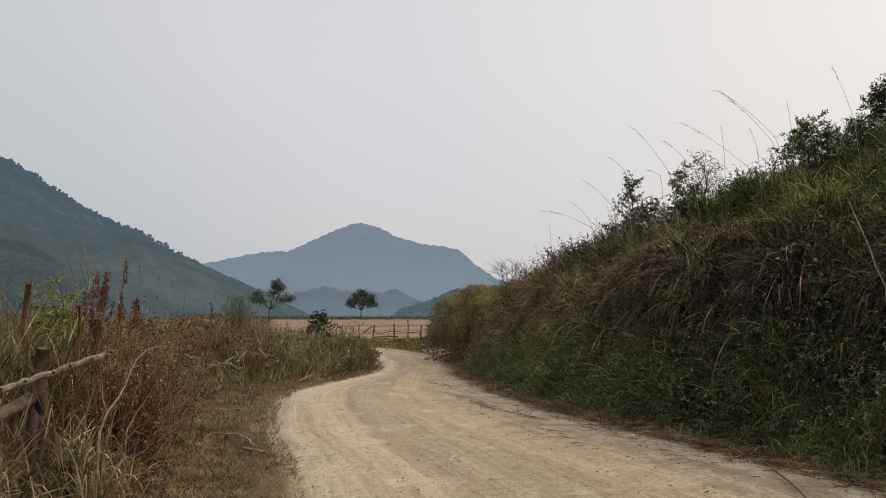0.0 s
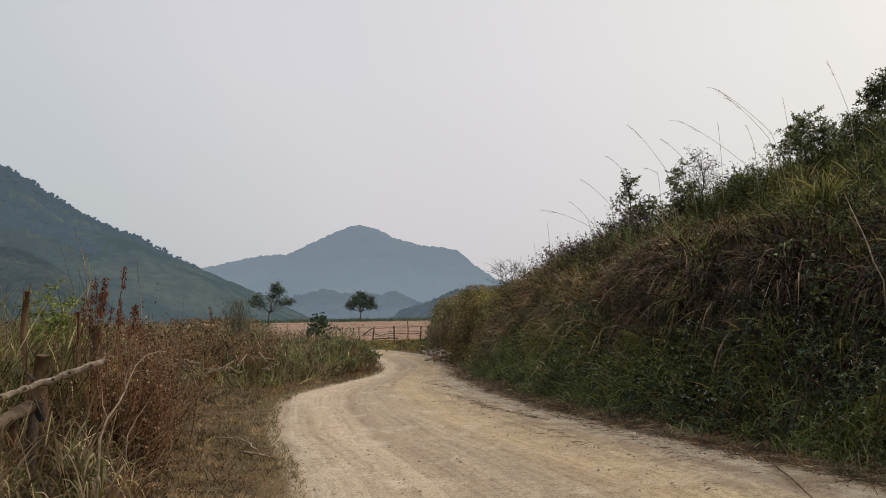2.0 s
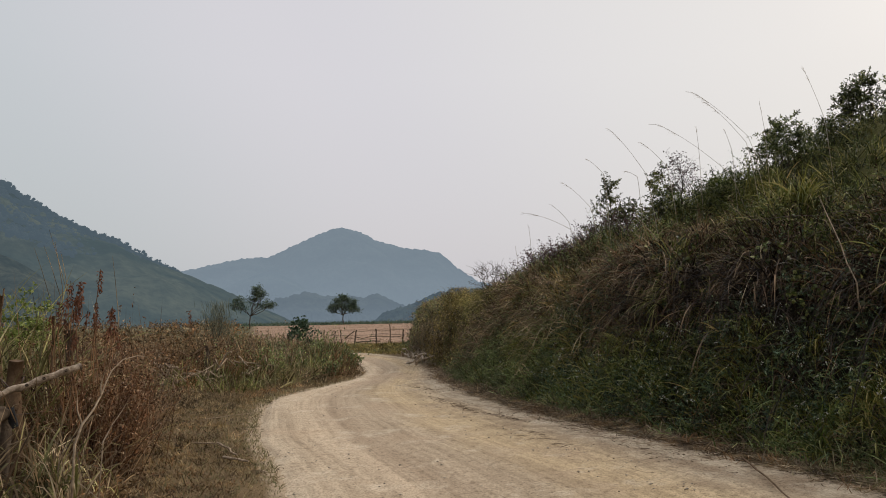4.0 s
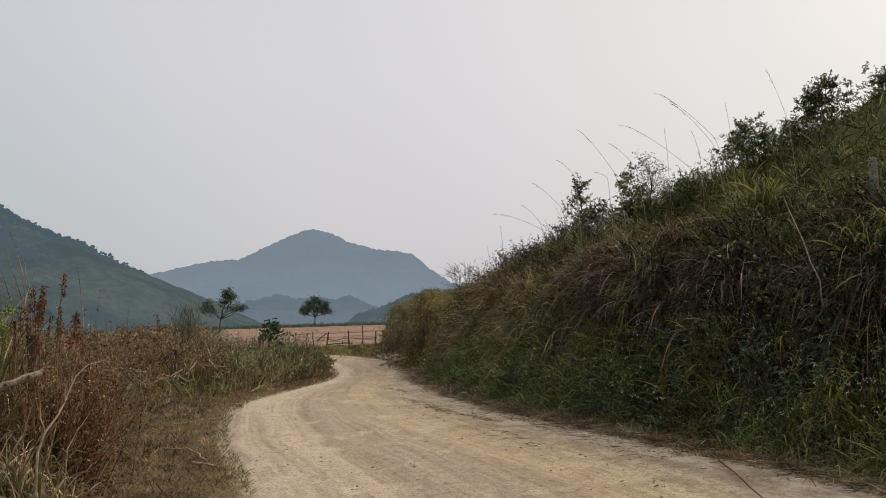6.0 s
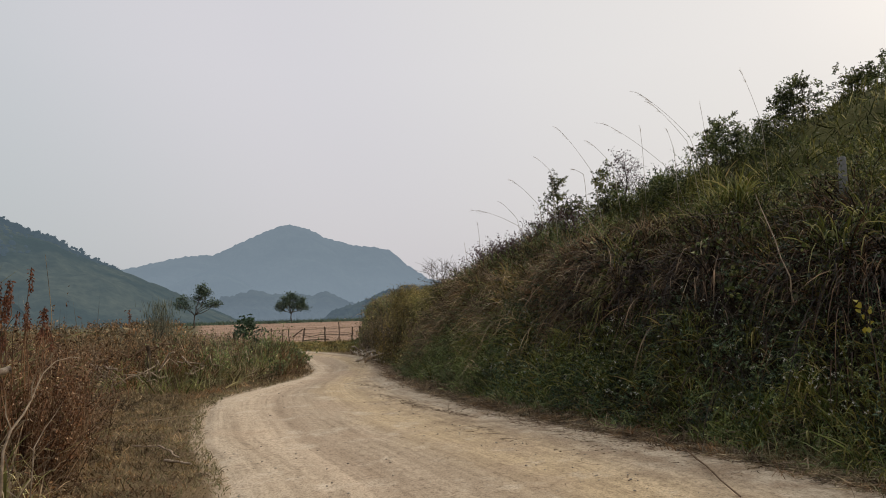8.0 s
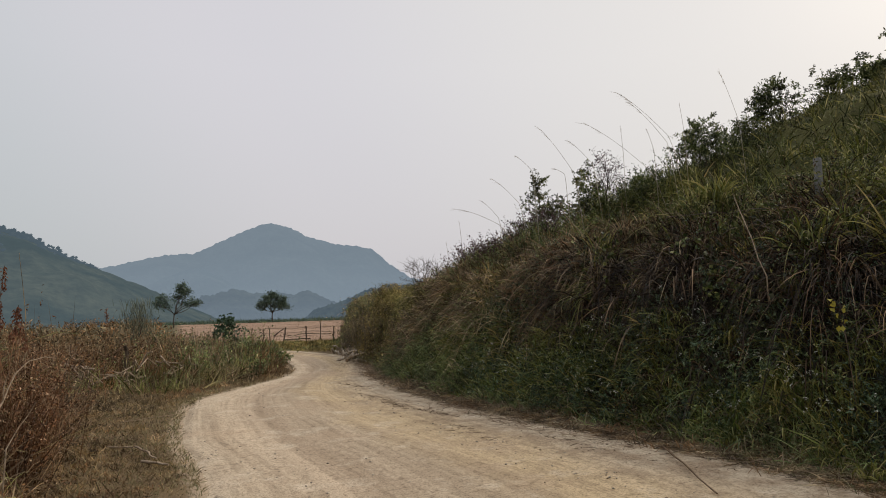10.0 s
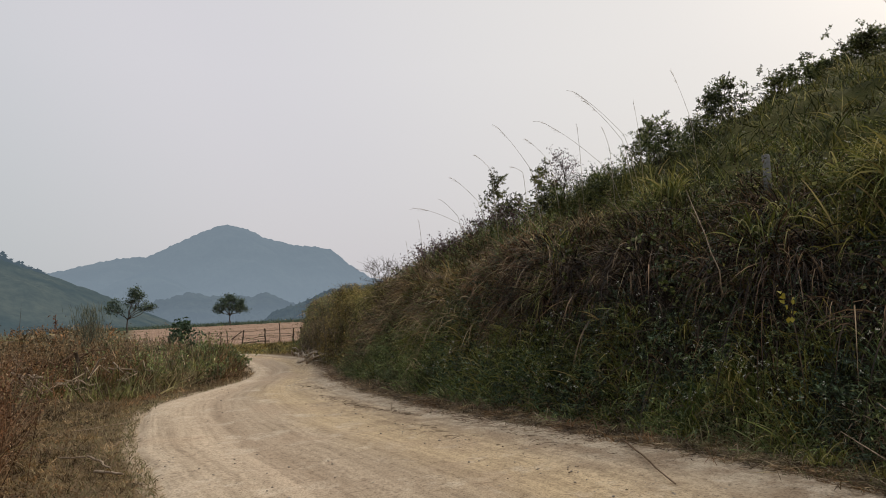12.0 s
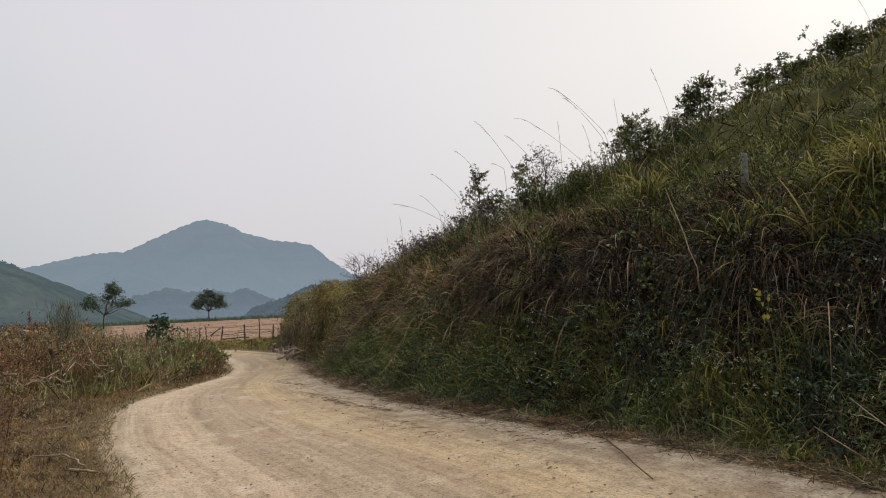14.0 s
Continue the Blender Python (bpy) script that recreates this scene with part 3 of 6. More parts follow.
RIGHT = np.array([(6.6, -7), (5.4, -1), (4.75, 3), (4.0, 5.5), (3.35, 7.1), (2.4, 9.3), (1.62, 11.3), (0.98, 13.4), (0.5, 15.5),
                  (0.33, 17.6), (0.3, 20), (0.0, 22), (-0.5, 23.7), (-1.3, 25.5), (-2.8, 28), (-6.5, 30.5), (-14, 33.5)], float)


def smooth_line(pts, per=8):
    p = np.vstack([2 * pts[0] - pts[1], pts, 2 * pts[-1] - pts[-2]])
    out = []
    for i in range(1, len(p) - 2):
        for t in np.arange(per) / per:
            a, b, c, d = p[i - 1], p[i], p[i + 1], p[i + 2]
            out.append(0.5 * (2 * b + (c - a) * t + (2 * a - 5 * b + 4 * c - d) * t * t + (3 * b - a - 3 * c + d) * t ** 3))
    out.append(p[-2])
    return np.array(out)


ROAD_L, ROAD_R = smooth_line(LEFT), smooth_line(RIGHT)
ROAD_RING = np.vstack([ROAD_L, ROAD_R[::-1]])


def on_road(x, y, ring=ROAD_RING):
    """Which of the points lie on the road."""
    x, y = np.asarray(x, float), np.asarray(y, float)
    inside = np.zeros(x.shape, bool)
    for (x0, y0), (x1, y1) in zip(ring, np.roll(ring, -1, 0)):
        if y0 != y1:
            cross = ((y0 > y) != (y1 > y)) & (x < (x1 - x0) * (y - y0) / (y1 - y0) + x0)
            inside ^= cross
    return inside


def left_edge(y):
    return np.interp(y, LEFT[:14, 1], LEFT[:14, 0])


FOOT_Y = [-8, 0, 3.5, 4.5, 5.6, 6.8, 7.9, 9.4, 11.3, 13.7, 16.5, 19.5, 22, 25, 30, 36, 42, 60, 200]
FOOT_X = [7.1, 5.65, 4.9, 4.55, 4.2, 3.7, 3.2, 2.55, 1.85, 1.1, 0.65, 0.6, 0.42, 0.02, -0.5, -0.65, 0.4, 4, 40]


def bank_s(x, y):
    """Metres from the foot of the bank into it."""
    fx = np.interp(y, FOOT_Y, FOOT_X)
    slope = (np.interp(y + 0.6, FOOT_Y, FOOT_X) - np.interp(y - 0.6, FOOT_Y, FOOT_X)) / 1.2
    return (x - fx) / np.sqrt(1 + slope * slope)


def terrain(x, y):
    x, y = np.asarray(x, float), np.asarray(y, float)
    s = bank_s(x, y)
    tall = np.interp(y, [-10, 15, 18, 22, 30, 38, 50], [1, 1, 0.98, 0.85, 0.7, 0.4, 0.05])
    bank = np.interp(s, [0, 0.25, 0.8, 1.5, 2.2, 4, 16, 22, 40], [0, 0.12, 1.0, 1.95, 2.30, 2.95, 8.55, 9.8, 10.8])
    end = np.interp(s, [0, 0.15, 0.38, 0.7, 3, 10], [0, 0.4, 1.40, 1.90, 2.05, 2.6]) * np.interp(y, [34, 39, 46], [1, 0.75, 0.05])
    turn = np.clip((y - 17 - 0.45 * np.clip(s - 3, 0, 12)) / 6, 0, 1)
    bank = bank * tall * (1 - turn) + end * turn + np.clip(s, 0, 1.5) * (0.22 * wave(x, y, 2.1, 1) + 0.15 * wave(x, y, 0.9, 2))
    z = np.maximum(bank, 0) + 0.03 * wave(x, y, 1.6, 2) * np.clip(1.2 - np.abs(s + 30) * 0, 0, 1)
    z = z - np.clip((-9 - x) * 0.06, 0, 5.0) * np.clip((95 - y) / 40, 0, 1)
    far = np.clip((y - 126) / 170, 0, 1)
    return z - 36 * far * far * (3 - 2 * far)


def plant_z(x, y):
    return terrain(x, y) - 0.02


# ---------------------------------------------------------------- ground and road
def graded(lo, hi, step, far_lo, far_hi, grow=1.16):
    mid = list(np.arange(lo, hi, step))
    up, d = [hi], step
    while up[-1] < far_hi:
        d *= grow
        up.append(up[-1] + d)
    dn, d = [lo], step
    while dn[-1] > far_lo:
        d *= grow
        dn.append(dn[-1] - d)
    return np.array(dn[:0:-1] + mid + up)


def grid_tris(nx, ny):
    i = np.arange(ny - 1)[:, None] * nx + np.arange(nx - 1)[None]
    return np.stack([np.stack([i, i + 1, i + nx + 1], -1), np.stack([i, i + nx + 1, i + nx], -1)], 2).reshape(-1, 3)


gx = graded(-8, 9, 0.18, -3800, 3800)
gy = graded(0, 30, 0.22, -3000, 4600, 1.14)
GX, GY = np.meshgrid(gx, gy)
GZ = terrain(GX, GY)
near = (np.abs(GX) < 20) & (GY > -9) & (GY < 36)


def inside_road(x, y):
    """Metres from the nearest road edge, positive on the road."""
    d = np.full(x.shape, 1e9)
    for line in (ROAD_L, ROAD_R):
        for (x0, y0), (x1, y1) in zip(line[:-1], line[1:]):
            t = np.clip(((x - x0) * (x1 - x0) + (y - y0) * (y1 - y0)) / ((x1 - x0) ** 2 + (y1 - y0) ** 2), 0, 1)
            d = np.minimum(d, (x - x0 - t * (x1 - x0)) ** 2 + (y - y0 - t * (y1 - y0)) ** 2)
    return np.sqrt(d) * np.where(on_road(x, y), 1, -1)


depth = np.full(GX.shape, -9.0)
depth[near] = inside_road(GX[near], GY[near])
calm = np.clip((depth + 0.9) / 0.6, 0, 1) * (bank_s(GX, GY) < 0.02)          # level ground beside the road
GZ = GZ * (1 - 0.85 * calm) - 0.12 * np.clip(depth / 0.4, 0, 1)
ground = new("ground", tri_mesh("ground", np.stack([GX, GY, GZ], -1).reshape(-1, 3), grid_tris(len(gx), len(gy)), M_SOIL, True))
# thatch thins under the tall weeds, so their shade is coloured into the ground
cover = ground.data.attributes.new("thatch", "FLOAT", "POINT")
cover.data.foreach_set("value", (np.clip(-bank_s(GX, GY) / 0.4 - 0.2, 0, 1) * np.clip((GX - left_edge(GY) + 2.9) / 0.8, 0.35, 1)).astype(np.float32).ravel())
dust = ground.data.attributes.new("dust", "FLOAT", "POINT")
dust.data.foreach_set("value", np.clip(1 + depth / 0.26, 0, 1).astype(np.float32).ravel())
sward = ground.data.attributes.new("sward", "FLOAT", "POINT")
sward.data.foreach_set("value", np.clip((bank_s(GX, GY) - 3.0) / 1.5, 0, 1).astype(np.float32).ravel())
tagged(ground, "brown soil ground with a tan ploughed field", "ground", kind="structure")

across = 46
u = np.linspace(-0.06, 1.06, across)
rows_l, rows_r = smooth_line(LEFT, 24), smooth_line(RIGHT, 24)
rx = rows_l[:, None, 0] + (rows_r - rows_l)[:, None, 0] * u[None]
ry = rows_l[:, None, 1] + (rows_r - rows_l)[:, None, 1] * u[None]
seg = np.linalg.norm(np.diff((rows_l + rows_r) / 2, axis=0), axis=1)
run = np.concatenate([[0], np.cumsum(seg)])[:, None] + 0 * rx
rut = -0.022 * np.exp(-((u - 0.26) / 0.08) ** 2) - 0.025 * np.exp(-((u - 0.62) / 0.08) ** 2) + 0.012 * np.exp(-((u - 0.45) / 0.09) ** 2)
edge = np.clip(np.minimum(u, 1.0 - u) / 0.035, -0.6, 1)
rz = 0.018 + rut[None] + 0.006 * wave(rx, ry, 2.3, 0) + 0.004 * wave(rx, ry, 0.45, 3) * (1 + 2.5 * np.clip(u - 0.6, 0, 1))[None]
rz += (edge - 1)[None] * (0.05 + 0.02 * wave(rx, ry, 0.6, 1) + 0.012 * wave(rx, ry, 0.22, 2))
road_me = tri_mesh("road", np.stack([rx, ry, rz], -1).reshape(-1, 3), grid_tris(across, len(rows_l)), M_ROAD, True)
layer = road_me.uv_layers.new(name="track")
uvs = np.stack([np.broadcast_to(u[None], rx.shape), run], -1).reshape(-1, 2)
idx = np.zeros(len(road_me.loops), np.int32)
road_me.loops.foreach_get("vertex_index", idx)
layer.data.foreach_set("uv", uvs[idx].astype(np.float32).ravel())
road = tagged(new("road", road_me), "pale sandy dirt road with worn wheel ruts", "road", kind="structure")


# ---------------------------------------------------------------- hills in the distance
def ridge(name, dist, depth, az, el, base, mat, label, rough, n=160, m=26, foot=0.35):
    """A hill whose crest stands at dist, with elevations el along the bearings az; it falls towards the viewer over depth."""
    a = np.linspace(az[0], az[-1], n)
    e = np.interp(a, az, el)
    k = np.exp(-np.linspace(-2, 2, 9) ** 2)
    e = np.convolve(np.pad(e, 4, mode="edge"), k / k.sum(), mode="valid")
    top = 1.55 + dist * np.tan(np.radians(e))
    t = np.concatenate([np.linspace(-0.35, 0, 8, endpoint=False), np.linspace(0, 1, m)])
    A, Tt = np.meshgrid(np.radians(a), t)
    D = dist - depth * Tt
    H = np.interp(A, np.radians(a), top)
    X, Y = D * np.sin(A), D * np.cos(A)
    fall = np.where(Tt < 0, 1 + Tt * 1.6, (1 - Tt) ** 1.25)
    spur = wave(X, Y, depth * 0.45, 1) * 0.5 + wave(X, Y, depth * 0.16, 2) * 0.28
    Z = base + (H - base) * np.clip(fall * (1 + spur * 0.55 * np.clip(Tt * 2.2, 0, 1) * np.clip((1 - Tt) * 3, 0, 1)), 0, 1.5)
    Z = np.minimum(Z, base + (H - base) * (1 - 0.25 * np.clip(Tt, 0, 1)) + 0)
    Z += rough * (wave(X, Y, rough * 8, 3) + 0.8 * rng.normal(size=X.shape) * 0.5)
    ob = new(name, tri_mesh(name, np.stack([X, Y, Z], -1).reshape(-1, 3), grid_tris(n, len(t)), mat, True))
    return tagged(ob, label, "hill", kind="structure")


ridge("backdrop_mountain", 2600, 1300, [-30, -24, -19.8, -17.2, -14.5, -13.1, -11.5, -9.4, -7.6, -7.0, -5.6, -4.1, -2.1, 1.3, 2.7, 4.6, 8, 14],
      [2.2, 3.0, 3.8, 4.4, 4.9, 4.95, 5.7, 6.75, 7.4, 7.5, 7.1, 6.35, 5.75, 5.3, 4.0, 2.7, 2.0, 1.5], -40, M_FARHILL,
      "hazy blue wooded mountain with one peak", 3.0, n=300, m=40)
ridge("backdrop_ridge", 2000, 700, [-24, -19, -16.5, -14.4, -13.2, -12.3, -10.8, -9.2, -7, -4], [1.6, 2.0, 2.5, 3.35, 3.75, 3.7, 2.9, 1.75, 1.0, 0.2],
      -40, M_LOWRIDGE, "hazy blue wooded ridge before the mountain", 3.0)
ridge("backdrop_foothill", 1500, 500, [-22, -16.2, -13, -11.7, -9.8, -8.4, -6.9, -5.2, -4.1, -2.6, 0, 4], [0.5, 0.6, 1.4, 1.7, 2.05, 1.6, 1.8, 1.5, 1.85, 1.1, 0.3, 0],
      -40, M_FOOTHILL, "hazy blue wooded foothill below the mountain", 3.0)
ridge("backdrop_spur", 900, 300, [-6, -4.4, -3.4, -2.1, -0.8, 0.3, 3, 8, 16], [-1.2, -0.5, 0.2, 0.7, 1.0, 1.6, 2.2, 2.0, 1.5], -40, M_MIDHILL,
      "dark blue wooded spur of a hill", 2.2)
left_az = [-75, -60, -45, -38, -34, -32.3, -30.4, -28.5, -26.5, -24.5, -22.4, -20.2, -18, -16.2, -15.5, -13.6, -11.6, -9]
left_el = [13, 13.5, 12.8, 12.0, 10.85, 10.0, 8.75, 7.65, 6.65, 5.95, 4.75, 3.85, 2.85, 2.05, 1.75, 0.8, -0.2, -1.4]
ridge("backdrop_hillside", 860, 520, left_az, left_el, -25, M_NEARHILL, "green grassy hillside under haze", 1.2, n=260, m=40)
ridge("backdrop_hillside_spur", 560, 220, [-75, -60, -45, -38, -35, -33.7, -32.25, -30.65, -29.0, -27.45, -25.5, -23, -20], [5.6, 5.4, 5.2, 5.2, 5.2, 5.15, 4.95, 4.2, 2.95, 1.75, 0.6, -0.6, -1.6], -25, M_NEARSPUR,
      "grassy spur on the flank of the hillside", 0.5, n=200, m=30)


def crest_woods():
    """Tree crowns crowded along the crest of the grassy hillside: a rounded heart each, with ragged sprays of foliage."""
    pieces = []
    ico = bmesh.new()
    bmesh.ops.create_icosphere(ico, subdivisions=1, radius=1)
    iv = np.array([v.co[:] for v in ico.verts])
    fi = np.array([[v.index for v in f.verts] for f in ico.faces])
    ico.free()
    for k in range(1500):
        a = rng.uniform(-42, -20.0) if k < 330 else -20.0 - 22.0 * rng.power(1.9)
        h = np.interp(a, left_az, left_el)
        band = np.interp(a, [-75, -34, -31.7, -29.6, -26.2, -24.0, -22.3, -20.0], [4.8, 4.2, 3.3, 2.75, 1.85, 1.5, 0.75, 0.08])
        down = 0.02 if k < 330 else band * rng.power(0.85)
        dist = 850 - 60 * down
        r = rng.uniform(2.0, 3.8) * np.interp(a, [-24, -20.0], [1, 0.55]) * (1.5 if rng.uniform() < 0.15 else 1)
        z = 1.55 + dist * math.tan(radians(h - down * 0.98)) + rng.uniform(-1.5, 0.8)
        c = np.array((dist * math.sin(radians(a)), dist * math.cos(radians(a)), z))
        for q in range(3):          # a crown of several rounded boughs
            b = c + (rng.normal(size=3) * (0.75, 0.75, 0.4) + (0, 0, 0.15)) * r * (q > 0)
            rb = r * (0.85 if q == 0 else rng.uniform(0.4, 0.7))
            pieces.append((iv * (1 + 0.18 * rng.normal(size=(len(iv), 1))) * rb * (1, 1, 0.8) + b, fi))
            n = 6
            at = b + unit(rng.normal(size=(n, 3)) * (1, 1, 0.8) + (0, 0, 0.3)) * rb * rng.uniform(0.85, 1.25, (n, 1))
            pieces.append(leaves(at, rng.normal(size=(n, 3)), rng.uniform(0.5, 1.2, n), rng.uniform(0.4, 1.0, n)))
    v, f = join(pieces)
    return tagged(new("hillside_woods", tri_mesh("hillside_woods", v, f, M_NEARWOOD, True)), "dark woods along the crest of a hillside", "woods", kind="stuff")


crest_woods()


# ---------------------------------------------------------------- trees and shrubs
def grow(base, height, lean, limbs, r0, spread, first=0.35, n_twigs=3, gnarl=0.05, stems=1, rise=(0.25, 0.75)):
    """Wood of a small tree: tapered stems, limbs and twigs. Returns the tubes and the twig ends."""
    wood, tips = [], []
    base = np.asarray(base, float)
    for st in range(stems):
        top = base + np.array((lean[0] + rng.normal() * 0.12 * (stems > 1), lean[1] + rng.normal() * 0.12 * (stems > 1), 1.0)) * height * (1 if st == 0 else rng.uniform(0.7, 0.95))
        if stems > 1:
            top[:2] += rng.normal(size=2) * spread * 0.35
        line = bent(base, top, 8, gnarl if stems == 1 else gnarl * 0.5)
        wood.append(tube(line, np.linspace(r0, r0 * 0.22, 8), 7, 0.06))
        tips.append(top)
        for k in range(limbs):
            s = first + (0.97 - first) * (k + rng.uniform(0, 0.8)) / limbs
            p = np.array([np.interp(s * 7, range(8), line[:, i]) for i in range(3)])
            ang = k * 2.4 + rng.uniform(-0.5, 0.5)
            reach = spread * (1.05 - 0.62 * (s - first) / (1 - first)) * rng.uniform(0.7, 1.1)
            q = p + np.array((math.cos(ang) * reach, math.sin(ang) * reach, reach * rng.uniform(*rise)))
            limb = bent(p, q, 5, 0.07)
            wood.append(tube(limb, np.linspace(r0 * 0.42 * (1.2 - s), r0 * 0.10, 5), 5))
            tips.append(q)
            for _ in range(n_twigs):
                b = limb[rng.integers(1, 5)]
                e = b + rng.normal(size=3) * reach * 0.33 + np.array((0, 0, reach * 0.18))
                wood.append(tube(bent(b, e, 3, 0.05), [r0 * 0.13, r0 * 0.1, r0 * 0.05], 4))
                tips.append(e)
    return wood, np.array(tips)


def crown(tips, per, clump, size, aspect=0.45, flat=0.6, twigs=3):
    """Leaves set along short twigs that spread from the limb ends."""
    c = np.repeat(tips, twigs, axis=0)
    n = len(c)
    d = unit(rng.normal(size=(n, 3)) * np.array((1, 1, flat)) + (0, 0, 0.25))
    ln = clump * rng.uniform(0.9, 2.0, n)
    tw = blades(c, d, ln, np.full(n, size * 0.09), rng.uniform(0, 0.2, n), 2)
    k = max(per // twigs, 1)
    ix = np.repeat(np.arange(n), k)
    s = rng.uniform(0.15, 1.05, len(ix))
    pos = c[ix] + d[ix] * (ln[ix] * s)[:, None] + rng.normal(size=(len(ix), 3)) * size * 0.12
    way = d[ix] * 0.5 + rng.normal(size=(len(ix), 3)) * 0.75 + (0, 0, -0.1)
    lf = size * rng.uniform(0.6, 1.3, len(ix))
    return join([tw, leaves(pos, way, lf, lf * aspect)])


def small_tree(name, x, y, height, spread, label, category, per, clump, leaf, mat=None, wood_mat=None, limbs=9, stems=1, first=0.35, lean=(0, 0),
               r0=0.04, twigs=3, sink=0.05, group="", flat=0.6, rise=(0.25, 0.75), gnarl=0.05):
    z = float(terrain(x, y)) - sink
    t = thing(name, (x, y, z), label, category, group)
    wood, tips = grow((0, 0, 0), height, lean, limbs, r0, spread, first, twigs, stems=stems, rise=rise, gnarl=gnarl)
    k = max(0.3, height - clump * 0.6) / tips[:, 2].max()
    tips[:, 2] *= k
    wood = [(v * (1, 1, k), f) for v, f in wood]
    part("trunk", join(wood), wood_mat or M_BARK, t)
    if per:
        part("crown", crown(tips, per, clump, leaf, flat=flat), mat or M_LEAFMID, t, smooth=False)
    return t


def by_bearing(az, dist):
    return dist * math.sin(radians(az)), dist * math.cos(radians(az))


def top_height(az, dist, el):
    """Height above the ground of a top seen at that elevation from standing height."""
    x, y = by_bearing(az, dist)
    return x, y, 1.55 + dist * math.tan(radians(el)) - float(terrain(x, y))


def lobed_tree(name, x, y, fork, r0, lobes, leaf, label, group, lean=0.0):
    """A field tree seen far off: a bare trunk to the fork, limbs into each lobe (offset, height, half width, half height, sprays), sprays of leaves in layers."""
    z = float(terrain(x, y)) - 0.1
    t = thing(name, (x, y, z), label, "tree", group)
    foot, knee = np.zeros(3), np.array((lean, 0, fork))
    wood, sprays = [tube(bent(foot, knee, 6, 0.02), np.linspace(r0, r0 * 0.75, 6), 8, 0.05)], []
    for dx, dz, rx, rz, n in lobes:
        heart = np.array((dx, rng.normal() * rx * 0.45, dz))
        limb = bent(knee, heart, 7, 0.035)
        wood.append(tube(limb, np.linspace(r0 * 0.6, r0 * 0.2, 7), 6))
        for _ in range(n):
            d = unit(rng.normal(size=3) * (1, 1, 0.7)) * rng.uniform(0.45, 1.0)
            tip = heart + d * np.array((rx, rx, rz))
            p = limb[rng.integers(3, 7)]
            wood.append(tube(bent(p, tip, 4, 0.06), np.linspace(r0 * 0.2, r0 * 0.06, 4), 4))
            sprays.append(tip)
    sprays = np.array(sprays)
    ix = np.repeat(np.arange(len(sprays)), 32)
    pos = sprays[ix] + rng.normal(size=(len(ix), 3)) * (0.26, 0.26, 0.18)
    size = leaf * rng.uniform(0.6, 1.3, len(ix))
    part("trunk", join(wood), M_BARK, t)
    part("crown", leaves(pos, rng.normal(size=(len(ix), 3)) * (1, 1, 0.45), size, size * 0.5), M_HAZYLEAF, t, smooth=False)


lobed_tree("field_tree", -14.4, 118, 1.7, 0.11, [(-1.9, 2.7, 0.9, 0.6, 14), (1.9, 2.6, 0.9, 0.6, 14), (-1.1, 3.5, 1.0, 0.75, 20), (1.2, 3.4, 1.0, 0.8, 20), (0.0, 3.0, 1.2, 0.7, 14),
                                               (-0.6, 4.3, 0.9, 0.65, 16), (0.6, 4.3, 0.9, 0.65, 16), (0.0, 4.9, 0.65, 0.45, 10), (1.7, 4.0, 0.6, 0.5, 8)], 0.27,
           "dark green tree with an umbrella crown on the field", "field trees")
lobed_tree("field_tree", -24.7, 95, 1.8, 0.09, [(-2.0, 3.2, 0.8, 0.85, 10), (-1.2, 3.9, 0.8, 0.7, 8), (-0.9, 2.9, 0.7, 0.5, 5), (0.4, 4.2, 0.8, 0.7, 9), (0.9, 5.1, 0.8, 0.75, 18), (1.6, 4.5, 0.6, 0.7, 10), (1.1, 5.8, 0.45, 0.35, 6),
                                              (2.6, 3.3, 0.8, 0.6, 9), (3.3, 3.2, 0.5, 0.4, 5), (1.5, 3.4, 0.8, 0.6, 6)], 0.25,
           "sparse green tree with spread limbs on the field edge", "field trees", 0.1)

# saplings and shrubs on the brow of the bank: bearing, distance, top elevation, spread, leaves
for az, dist, el, sp, per, lf, lb in [
        (15.8, 16.5, 11.2, 0.36, 36, 0.075, "slim dark-leaved sapling on the grassy bank"),
        (17.1, 16.8, 9.4, 0.42, 30, 0.075, "low leafy sapling on the grassy bank"),
        (19.7, 16.0, 12.0, 0.42, 30, 0.08, "open green sapling on the grassy bank"),
        (20.5, 15.0, 9.9, 0.5, 30, 0.08, "bushy green sapling on the grassy bank"),
        (24.8, 15.0, 10.8, 0.6, 40, 0.08, "bright green shrub on the brow of the bank"),
        (29.3, 17.0, 14.7, 0.8, 44, 0.08, "dense green shrub on the brow of the bank"),
        (32.4, 18.0, 14.2, 0.6, 36, 0.085, "leafy green shrub on the brow of the bank"),
        (34.0, 18.5, 16.0, 0.55, 34, 0.09, "tall green shrub on the brow of the bank"),
        (35.1, 18.5, 16.9, 0.65, 40, 0.09, "tall green shrub on the brow of the bank"),
        (38.8, 22.0, 15.2, 0.7, 28, 0.10, "dark shrub high on the hill slope"),
        (41.4, 24.0, 17.4, 1.0, 40, 0.11, "dark shrub high on the hill slope"),
        (43.2, 25.0, 16.6, 0.7, 30, 0.11, "dark shrub high on the hill slope"),
        (45.0, 25.0, 18.4, 1.0, 40, 0.11, "dark shrub high on the hill slope"),
        (46.9, 25.0, 18.7, 1.0, 40, 0.11, "dark shrub high on the hill slope")]:
    x, y, h = top_height(az, dist, el)
    small_tree("shrub", x, y, max(h, 0.7), sp * 0.9, lb, "shrub", int(per * 1.7), 0.13 + sp * 0.06, lf * 0.72, M_LEAFMID,
               limbs=9, stems=2 if sp > 0.7 else 1, first=0.18, r0=0.024, twigs=4, group="shrubs on the bank", flat=0.8)

